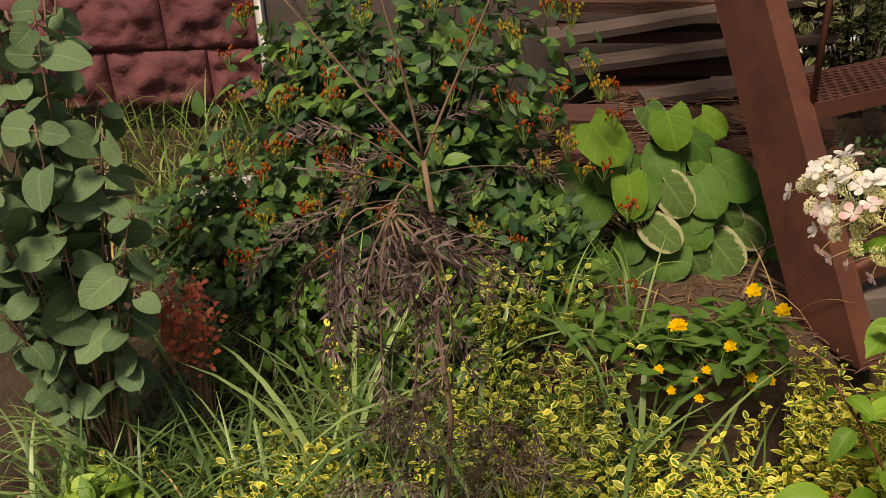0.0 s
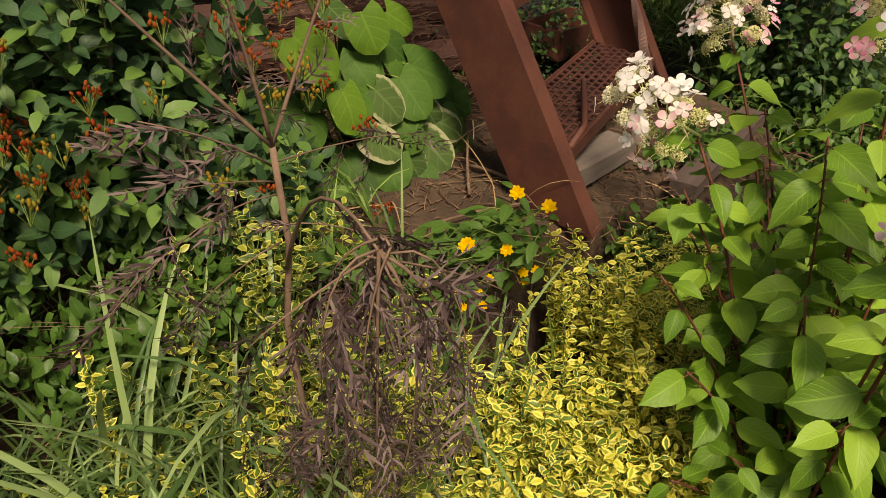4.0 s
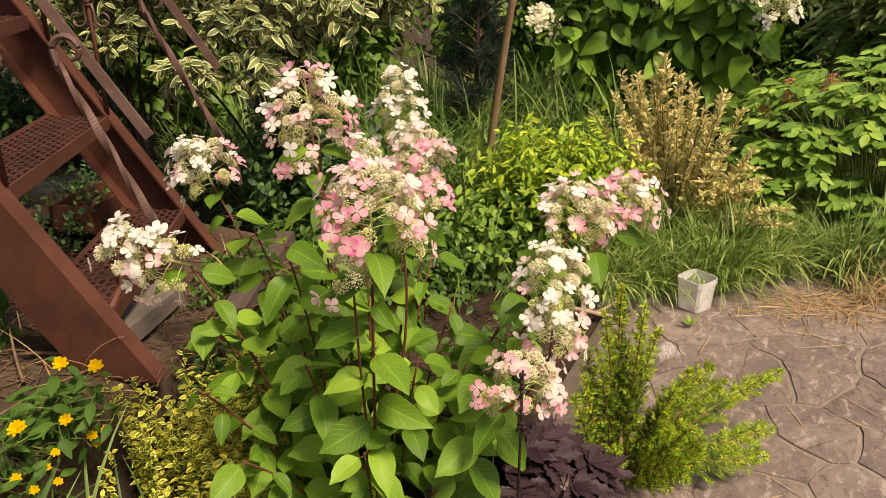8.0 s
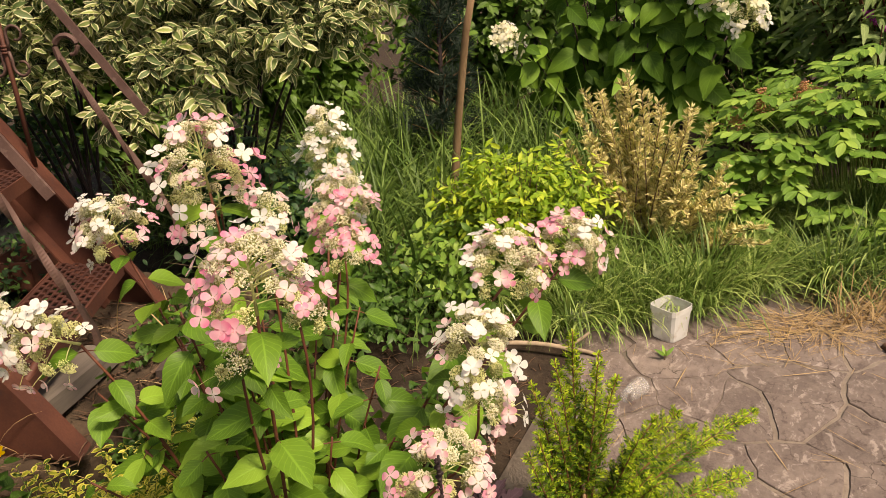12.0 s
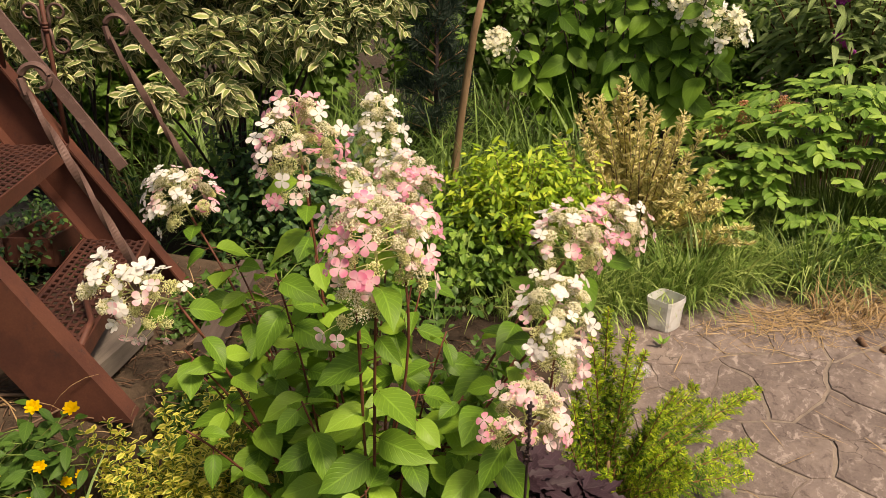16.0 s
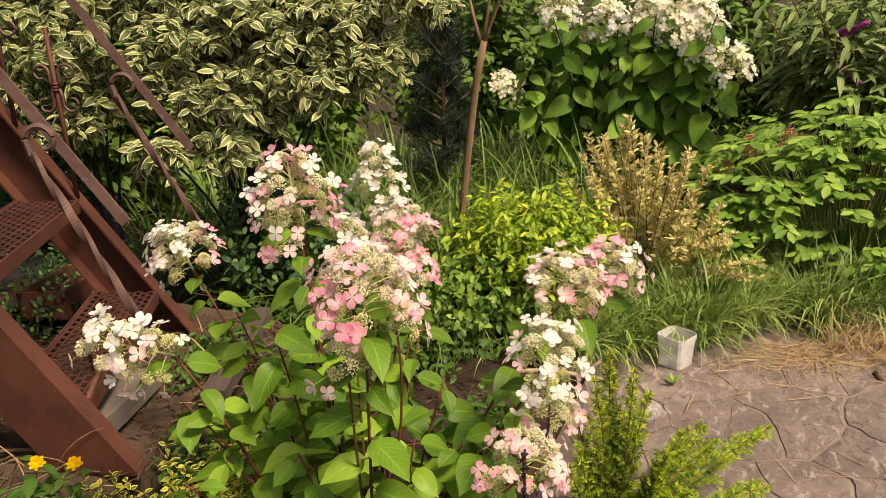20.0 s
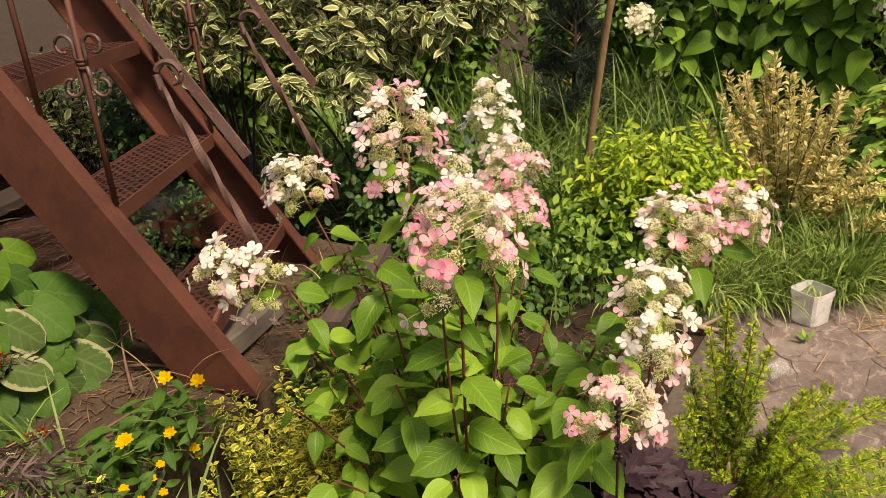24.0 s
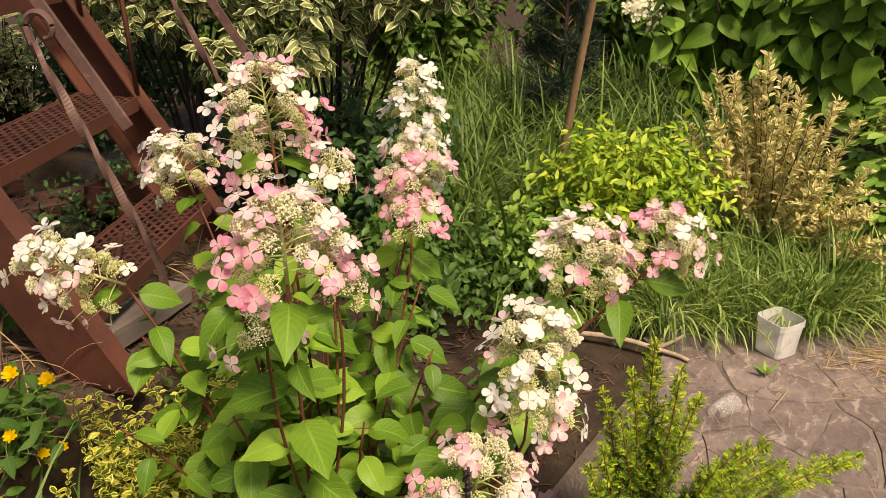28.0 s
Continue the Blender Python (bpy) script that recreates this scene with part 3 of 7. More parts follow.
# stacked old boards
def board(lx, ly, lz, mat, m, name, label, category, group=""):
    g = Geo()
    n = 10
    v, f = [], []
    for i in range(n + 1):
        x = lx * (i / n - 0.5)
        for y, z in ((-ly / 2, 0), (-ly / 2, lz), (0, lz * 1.03), (ly / 2, lz), (ly / 2, 0)):
            q = noise.noise(Vector((x * 3, y * 9, z * 9 + lx)))
            v.append((x, y + 0.006 * q, z + 0.006 * q))
    for i in range(n):
        for j in range(5):
            a, b = i * 5 + j, i * 5 + (j + 1) % 5
            f.append((a, a + 5, b + 5, b))
    f += [tuple(range(5)), tuple(range(n * 5, n * 5 + 5))[::-1]]
    g.add(v, f)
    ob = new(name, g.mesh(name, mat, smooth=False))
    ob.matrix_basis = m
    return tagged(ob, label, category, group)


for i, (x, y, z, rz, ry, lx) in enumerate([(1.12, 3.22, 0.62, 6, -5, 0.75), (1.02, 3.34, 0.75, 7, -4, 1.15), (1.00, 3.40, 0.885, 5, -6, 1.3)]):
    board(lx, 0.13, 0.034, M_WOOD, pose(x, y, z, 8, ry, rz), "old_board", "weathered grey-brown board in a loose stack", "board", "boards in the stack")
# the first four are added behind the boards as the shade in their gaps
for i, (x, y, z, rz, lx, ly) in enumerate([(1.10, 3.34, 0.60, 6, 1.0, 0.14), (1.05, 3.42, 0.70, 6, 1.2, 0.12), (1.02, 3.46, 0.83, 5, 1.2, 0.12), (1.0, 3.52, 0.95, 5, 1.3, 0.14), (0.85, 2.98, 0.47, 5, 0.9, 0.16), (1.0, 2.86, 0.42, -8, 0.8, 0.14), (0.8, 3.1, 0.56, 2, 1.0, 0.15), (1.05, 3.12, 0.53, -4, 0.9, 0.14), (1.5, 3.0, 0.40, -12, 0.9, 0.14)]):
    board(lx, ly, 0.05, M_DARKWOOD, pose(x, y, z - 0.04, 12, 3, rz), "rotten_beam", "rotting red-brown timber on the ground, some added to darken the stack's gaps", "timber", "rotten timbers")
board(0.36, 0.11, 0.06, M_GREYWOOD, pose(1.22, 1.90, 0.335, 0, 2, 16), "grey_plank", "weathered grey wooden plank at the foot of the steel stair", "plank")
board(0.7, 0.09, 0.05, M_WOOD, pose(1.72, 1.80, 0.30, 0, 0, 22), "old_plank", "brown weathered plank lying on the ground", "plank")

# ---- steel stair ----
A56 = radians(56)
VH, UH = Vector((-0.30, 0.954, 0)), Vector((0.875, 0.485, 0))
DD = VH * math.cos(A56) + Vector((0, 0, 1)) * math.sin(A56)
NN = -VH * math.sin(A56) + Vector((0, 0, 1)) * math.cos(A56)
P0 = Vector((0.990, 1.87, 0.64))
SM = Matrix(((UH.x, DD.x, NN.x, P0.x), (UH.y, DD.y, NN.y, P0.y), (UH.z, DD.z, NN.z, P0.z), (0, 0, 0, 1)))
WID = 0.84
stair = thing("steel_stair", (1.2, 1.8, 0.3), "steep rusty red-brown steel garden stair with perforated treads", "stair")


def channel(u0, flip):
    """A stringer: web plate with two flanges, cut level at its foot."""
    g = Geo()
    h, w, t = 0.205, 0.075, 0.008
    prof = [(0, 0), (w, 0), (w, -t), (t, -t), (t, -h + t), (w, -h + t), (w, -h), (0, -h)]
    if flip:
        prof = [(w - a, b) for a, b in prof][::-1]
    v = []
    for end in (0, 1):
        for a, b in prof:
            base = SM @ Vector((u0 + a, 0, b))
            s = (0.302 - base.z) / DD.z if end == 0 else 1.75
            v.append(tuple(base + DD * s))
    n = len(prof)
    f = [(i, (i + 1) % n, n + (i + 1) % n, n + i) for i in range(n)] + [tuple(range(n))[::-1], tuple(range(n, 2 * n))]
    g.add(v, f)
    return g


part("stringer", channel(-0.075, False), M_RUST, stair, "rusty channel-section side beam", smooth=False)
part("stringer", channel(WID, True), M_RUST, stair, "rusty channel-section side beam", smooth=False)


def tread(z):
    """A perforated plate with a folded front, between the side beams."""
    s = (z - P0.z) / DD.z
    o = P0 + DD * s
    o = Vector((o.x, o.y, z))
    g = Geo()
    dep, ns, nr = 0.235, 20, 9
    pu, pv = WID / ns, dep / nr
    m = Matrix(((UH.x, VH.x, 0, o.x), (UH.y, VH.y, 0, o.y), (0, 0, 1, o.z), (0, 0, 0, 1)))
    v, f = [], []

    def quad(a, b, c, d, zz=0.0):
        k = len(v)
        v.extend([tuple(m @ Vector((p[0], p[1], zz))) for p in (a, b, c, d)])
        f.append((k, k + 1, k + 2, k + 3))
    for r in range(nr):
        off = 0.5 * pu if r % 2 else 0.0
        y0, y1 = r * pv, (r + 1) * pv
        quad((0, y0), (WID, y0), (WID, y0 + pv * 0.33), (0, y0 + pv * 0.33))
        for c in range(-1, ns + 1):
            x0 = max(0, c * pu + off - 0.17 * pu)
            x1 = min(WID, c * pu + off + 0.17 * pu)
            if x1 > x0:
                quad((x0, y0 + pv * 0.33), (x1, y0 + pv * 0.33), (x1, y1), (x0, y1), 0.002)
    quad((0, dep), (WID, dep), (WID, dep + 0.012), (0, dep + 0.012))
    g.add(v, f)
    t = part("tread", g, M_TREAD, stair, "perforated rusty steel tread", smooth=False)
    mod = t.modifiers.new("thick", "SOLIDIFY")
    mod.thickness = 0.005
    g = Geo()
    box(g, (0, -0.006, -0.045), (WID, 0.0, 0.004), m)
    part("front_lip", g, M_RUST, t, smooth=False)
    g = Geo()
    box(g, (0, dep + 0.012, -0.045), (WID, dep + 0.018, 0.004), m)
    part("back_lip", g, M_RUST, t, smooth=False)


for z in (0.505, 0.875, 1.245, 1.615):
    tread(z)


def bar(geo, pts, w, h):
    """A flat bar along points, wide along the stair's width."""
    pts = [Vector(p) for p in pts]
    v, f = [], []
    for i, p in enumerate(pts):
        t = (pts[min(i + 1, len(pts) - 1)] - pts[max(i - 1, 0)]).normalized()
        n = t.cross(UH).normalized()
        for a, b in ((-w / 2, -h / 2), (w / 2, -h / 2), (w / 2, h / 2), (-w / 2, h / 2)):
            v.append(tuple(p + UH * a + n * b))
    for i in range(len(pts) - 1):
        for j in range(4):
            f.append((4 * i + j, 4 * i + (j + 1) % 4, 4 * i + 4 + (j + 1) % 4, 4 * i + 4 + j))
    f += [(3, 2, 1, 0), tuple(4 * (len(pts) - 1) + j for j in range(4))]
    geo.add(v, f)


def spiral(c, r0, r1, a0, a1, k=18):
    """A curl in the stair's upright plane."""
    out = []
    for i in range(k):
        t = i / (k - 1)
        a, r = radians(a0 + (a1 - a0) * t), r0 + (r1 - r0) * t
        out.append(c + VH * (r * math.cos(a)) + Vector((0, 0, 1)) * (r * math.sin(a)))
    return out


def twisted(geo, pts, w, h, turn=24.0):
    """A flat bar twisted about its own length."""
    pts = [Vector(p) for p in pts]
    v, f = [], []
    for i, p in enumerate(pts):
        t = (pts[min(i + 1, len(pts) - 1)] - pts[max(i - 1, 0)]).normalized()
        n = t.cross(UH).normalized()
        o = n.cross(t).normalized()
        a = radians(turn * i)
        e, d = o * math.cos(a) + n * math.sin(a), n * math.cos(a) - o * math.sin(a)
        for x, y in ((-w, -h), (w, -h), (w, h), (-w, h)):
            v.append(tuple(p + e * x + d * y))
    f = [(4 * i + j, 4 * i + (j + 1) % 4, 4 * i + 4 + (j + 1) % 4, 4 * i + 4 + j) for i in range(len(pts) - 1) for j in range(4)]
    f += [(3, 2, 1, 0), tuple(4 * (len(pts) - 1) + j for j in range(4))]
    geo.add(v, f)


def railing(u, low, top_scroll, upto):
    """Flat handrail, lower twisted bar with a curl, and round balusters with collars and curls."""
    g = Geo()
    bar(g, [low + DD * s for s in (0, 0.4, 0.8, 1.5)], 0.010, 0.028)
    part("handrail", g, M_RUST_DARK, stair, "worn flat steel handrail", smooth=False)
    g = Geo()
    foot = low + DD * -0.02 - VH * 0.02 + Vector((0, 0, -0.42))
    pts = [foot + Vector((0, 0, 0.0)), foot + Vector((0, 0, 0.06)) + VH * 0.004, foot + Vector((0, 0, 0.12)) + VH * 0.025]
    curl = spiral(top_scroll - VH * 0.012 + Vector((0, 0, -0.045)), 0.047, 0.020, 5, 265, 20)
    a, b = pts[-1], curl[0] - Vector((0, 0, 0.035)) - VH * 0.006
    pts += [a + (b - a) * t for t in np.linspace(0.02, 1, 60)]
    twisted(g, pts, 0.0108, 0.0068, 7.0)
    tube(g, [tuple(p) for p in [b - (b - a) * 0.01] + curl], 0.0105, 0.006, 6)
    part("twisted_bar", g, M_RUST_DARK, stair, "twisted flat bar ending in a curl", smooth=False)
    for s in upto:
        g = Geo()
        base = SM @ Vector((u, s, 0.0))
        tube(g, [tuple(base), tuple(base + Vector((0, 0, 0.62)))], 0.0088, 0.0082, 6)
        rod = part("baluster", g, M_RUST, stair, "thin round steel baluster")
        g = Geo()
        for zz in (0.40, 0.411, 0.422):
            q = base + Vector((0, 0, zz))
            tube(g, [tuple(q), tuple(q + Vector((0, 0, 0.009)))], 0.0135, 0.0135, 8)
        part("collar", g, M_RUST, rod)
        for sg in (1, -1):
            for up in (1, -1):
                g = Geo()
                q = base + Vector((0, 0, 0.41))
                pts = [q + VH * 0.012 * sg, q + VH * 0.018 * sg + Vector((0, 0, 0.03 * up))]
                cc = q + VH * (0.05 * sg) + Vector((0, 0, 0.055 * up))
                sp = []
                for i in range(14):
                    tt = i / 13
                    an = radians(190 - 300 * tt)
                    r = 0.034 - 0.016 * tt
                    sp.append(cc + VH * (sg * r * math.cos(an)) + Vector((0, 0, up * r * math.sin(an))))
                tube(g, [tuple(p) for p in pts + sp], 0.0064, 0.0046, 5)
                part("curl", g, M_RUST_DARK, rod)


railing(0.0, Vector((1.097, 1.605, 1.03)), Vector((1.012, 1.765, 1.305)), (0.29, 0.62, 0.95))
railing(WID + 0.02, Vector((1.80, 1.96, 1.07)), Vector((1.62, 2.06, 1.36)), (0.29, 0.62, 0.95))
g = Geo()
a = SM @ Vector((0.0, -0.16, -0.005))
tube(g, [tuple(a), tuple(a + UH * 0.12 + Vector((0, 0, 0.02))), tuple(a + UH * 0.35 + VH * 0.10 + Vector((0, 0, 0.05)))], 0.011, 0.010, 6)
part("brace", g, M_RUST, stair, "bent steel brace rod")

# things under and behind the stair
g = Geo()
m = pose(1.84, 2.78, 0.34, 0, 4, 20)
for lo, hi in (((-0.2, -0.1, 0), (0.2, 0.1, 0.012)), ((-0.2, -0.1, 0), (0.2, -0.088, 0.12)), ((-0.2, 0.088, 0), (0.2, 0.1, 0.12)), ((-0.2, -0.1, 0), (-0.188, 0.1, 0.12)), ((0.188, -0.1, 0), (0.2, 0.1, 0.12))):
    box(g, lo, hi, m)
single("rusty_trough", g, M_RUST, "rusty steel trough standing behind the stair", "trough", smooth=False)
g = Geo()
k = 16
sv = [(1.35 + 1.0 * i / k, 2.75 + 0.75 * j / k, 0.31 + ground_z(1.8, 2.75 + 0.75 * j / k) * 0.0 + 0.1 * smooth(2.75 + 0.75 * j / k, 2.75, 3.5) + 0.05 * noise.noise(Vector((i * 0.5, j * 0.5, 3)))) for j in range(k + 1) for i in range(k + 1)]
g.add(sv, [(j * (k + 1) + i, j * (k + 1) + i + 1, (j + 1) * (k + 1) + i + 1, (j + 1) * (k + 1) + i) for j in range(k) for i in range(k)])
single("plastic_sheet", g, M_SHEET, "crumpled black plastic sheet lying on the ground", "plastic sheet")
m = pose(2.10, 4.20, 0.60, 20, -10, 8)
wf = thing("discarded_window", (2.1, 4.2, 0.45), "old white painted window frame leaning on rubble", "window frame")
for lo, hi in (((-0.55, -0.03, 0), (0.28, 0.03, 0.06)), ((0.22, -0.03, 0.064), (0.28, 0.03, 0.42)), ((-0.55, -0.03, 0.42), (0.28, 0.03, 0.47))):
    g = Geo()
    box(g, lo, hi, m, bevel=0.004)
    part("frame_bar", g, M_PAINT, wf, smooth=False)
g = Geo()
for q in range(10):
    c = (U(1.7, 2.9), U(3.7, 4.3))
    box(g, (-U(0.06, 0.14), -0.07, 0), (U(0.06, 0.14), 0.07, U(0.05, 0.1)), pose(c[0], c[1], 0.42, U(-8, 8), U(-8, 8), U(0, 180)), bevel=0.012, jitter=0.008)
single("rubble", g, M_SLAB, "broken pieces of concrete and stone", "rubble", "stuff", smooth=False)

# ---- hydrangea in front ----
def ovate(width, fold, droop, phase, rows=9):
    """A toothed oval leaf with a drawn-out tip, five vertices a row, waved along its margin."""
    v, uv, f = [], [], []
    for i in range(rows + 1):
        t = i / rows
        w = width / 2 * (math.sin(math.pi * t ** 0.78) ** 0.82 if 0 < i < rows else 0.02) * (1 - 0.25 * smooth(t, 0.72, 1.0))
        for k in (-2, -1, 0, 1, 2):
            a = k / 2
            wave = 0.035 * width * math.sin(9 * t + phase + (2 if k > 0 else 0)) * abs(a)
            tooth = 0.012 * (1 if i % 2 else -1) if abs(k) == 2 and 0 < i < rows else 0.0
            z = -droop * t * t + fold * w * abs(a) ** 1.3 * 1.2 + wave - (0.010 if k == 0 else 0.0)
            v.append((a * w, t + tooth - 0.05 * abs(a) * (1 - t), z))
            uv.append((0.5 + 0.5 * a, t))
    for i in range(rows):
        for k in range(4):
            b = 5 * i + k
            f.append((b, b + 1, b + 6, b + 5))
    return np.array(v), f, np.array(uv)


hyd = thing("hydrangea", (0.93, 0.82, 0.0), "panicle hydrangea shrub with fresh green leaves and white-pink flower heads", "shrub")
HYD_LEAVES = [ovate(w, f, d, r) for w, f, d, r in ((0.62, 0.20, 0.16, 0.3), (0.66, 0.14, 0.34, 1.7), (0.58, 0.30, 0.50, 2.9), (0.64, 0.24, 0.26, 4.4))]
HYD_MESH = []
for t_ in HYD_LEAVES:
    g = Geo()
    g.add(*t_)
    HYD_MESH.append(g.mesh("leaf", M_HYD))


def floret_mesh(mat, cup, name):
    """A flat four-petalled flower, 1 across."""
    g = Geo()
    for q in range(4):
        a = q * math.pi / 2 + 0.1 * (q % 2)
        v, uv = [], []
        prof = [(0.0, 0.02), (0.08, 0.05), (0.19, 0.155), (0.32, 0.215), (0.43, 0.19), (0.49, 0.11), (0.51, 0.02)]
        for r, w in prof:
            for s in (-1, 0, 1):
                x, y, z = s * w, r, cup * r * r * 2.0 + (0.10 * w if s else 0) + 0.012 * (q % 2)
                v.append((x * math.cos(a) - y * math.sin(a), x * math.sin(a) + y * math.cos(a), z))
                uv.append((0.5 + 0.5 * s, r * 2))
        f = []
        for i in range(len(prof) - 1):
            b = 3 * i
            f += [(b, b + 1, b + 4, b + 3), (b + 1, b + 2, b + 5, b + 4)]
        g.add(v, f, uv)
    return g.mesh(name, mat)


FLORETS = {k: [floret_mesh(m, c, "floret") for c in (0.10, 0.42, -0.15)] for k, m in (("c", M_IVORY), ("w", M_WHITE), ("b", M_BLUSH), ("p", M_PINK))}
BUD = (np.array([(1, 0, 0), (0, 1, 0), (-1, 0, 0), (0, -1, 0), (0, 0, 1), (0, 0, -1)], dtype=float), [(0, 1, 4), (1, 2, 4), (2, 3, 4), (3, 0, 4), (1, 0, 5), (2, 1, 5), (3, 2, 5), (0, 3, 5)], np.tile([[0.5, 0.8]], (6, 1)))


def dome(t):
    """Outline of a flower head: widest a third of the way up, rounded above and below."""
    t = np.asarray(t)
    return np.sqrt(np.clip(1 - ((t - 0.36) / np.where(t < 0.36, 0.52, 0.66)) ** 2, 0.02, 1))


def panicle(parent, at, axis, wid, hgt, colours, florets=36, buds=330, size=0.034, name="panicle", label=""):
    """A flower head: branchlets that end in domed sprigs of fine cream buds; flat florets on thin stalks stand round the sprigs, few of them on the crown."""
    at = np.array(at, dtype=float)
    ax = unit(axis)
    e1 = unit(np.cross(ax, [0.3, 0.9, 0.1]))
    e2 = np.cross(ax, e1)
    base = at - ax * hgt * 0.5
    g, st, stem = Geo(), Geo(), Geo()
    tube(stem, [base - ax * 0.012, base + ax * hgt * 0.85], 0.0034, 0.0014, 5)
    k = max(6, int(florets * 0.62))
    per = max(24, int(buds / k))
    pal = sorted(colours, key="cwbp".index)
    P, ends, low = [], [], []
    for i in range(k):
        s = ((i + U(0.1, 0.9)) / k) ** 0.8
        an = i * 2.4 + U(-0.4, 0.4)
        out = e1 * math.cos(an) + e2 * math.sin(an)
        rr = wid * 0.40 * float(dome(s)) * U(0.72, 1.10) * (1 + 0.12 * math.sin(3 * an + at[1] * 20))
        nrm = unit(out * (1.1 - 0.8 * s) + ax * (0.35 + 0.9 * s) + U(-0.12, 0.12, 3))
        end = base + ax * hgt * s * 0.93 + out * rr - np.array([0, 0, 0.14 * rr * (1 - s)])
        b0 = base + ax * hgt * s * 0.62
        tube(st, bez(b0, (b0 + end) / 2 + ax * rr * 0.12, end, 4), 0.0015, 0.0009, 3, False)
        # the sprig: a shallow dome of buds over a fan of fine stalks
        w = U(0.015, 0.022) * size / 0.034
        q = RNG.normal(0, 1, (per, 3))
        q -= (q @ nrm)[:, None] * nrm
        q *= (np.sqrt(U(0, 1, per)) / (np.linalg.norm(q, axis=1) + 1e-9))[:, None] * w
        drop = (q ** 2).sum(1) / w * 0.45 + U(0, 1, per) ** 2 * 0.016
        P.append(end + q - nrm * drop[:, None] + nrm * w * 0.25)
        low.append(np.full(per, s < 0.42))
        for j in range(0, per, 5):
            tube(st, [end - nrm * w * 0.9, P[-1][j]], 0.0006, 0.0005, 3, False)
        ends.append((s, an, end, nrm, out, w))
    P, low = np.vstack(P), np.concatenate(low)
    gl = Geo()
    for geo, q in ((g, P[~low]), (gl, P[low])):
        n = len(q)
        geo.scatter(BUD, frames(q, rand_dirs(n), rand_dirs(n), U(0.0009, 0.0021, n) * (size / 0.034)))
    pan = part(name, stem, M_STEM_CREAM, parent, label)
    tagged(part("bud_spray", g, M_CREAM, pan, "cream open buds"), kind="stuff")
    tagged(part("bud_spray", gl, M_BUD_GREEN, pan, "greenish unopened buds"), kind="stuff")
    made = []
    count = int(florets * 1.35)
    for i in range(count):
        lo = (i + U(0, 1)) / count
        want = lo ** 1.1
        s, an, end, nrm, out, w = min((ends[int(U(0, k - 0.001))] for _ in range(3)), key=lambda e: abs(e[0] - want))
        sd = unit(np.cross(nrm, U(-1, 1, 3)) + out * 0.7 * (1 - s))
        reach = w * U(0.55, 1.0) + U(0.004, 0.016) * size / 0.034
        pos = end + sd * reach + nrm * U(0.002, 0.018) - np.array([0, 0, 0.010 * (1 - s)])
        tube(st, bez(end - nrm * w, end + sd * reach * 0.5, pos, 4), 0.0008, 0.0006, 3, False)
        fn = unit(nrm * 0.9 + sd * U(0.0, 0.7) + U(-0.35, 0.35, 3) + np.array([-0.15, -0.12, 0.15]))
        tint = 0.80 - 0.55 * s + 0.30 * math.sin(an * 1.0 + 1.2 + at[0] * 9) + U(-0.42, 0.42)
        key = pal[int(min(0.999, max(0.0, tint)) * len(pal))]
        m = frames(pos[None], unit(np.cross(fn, U(-1, 1, 3)))[None], fn[None], size * U(0.74, 1.16))[0]
        made.append((FLORETS[key][i % 3], Matrix(m.tolist())))
    tagged(part("stalk", st, M_STEM_CREAM, pan), kind="stuff")
    for me, m in made:
        part("floret", me, None, pan, m=m)
    return pan


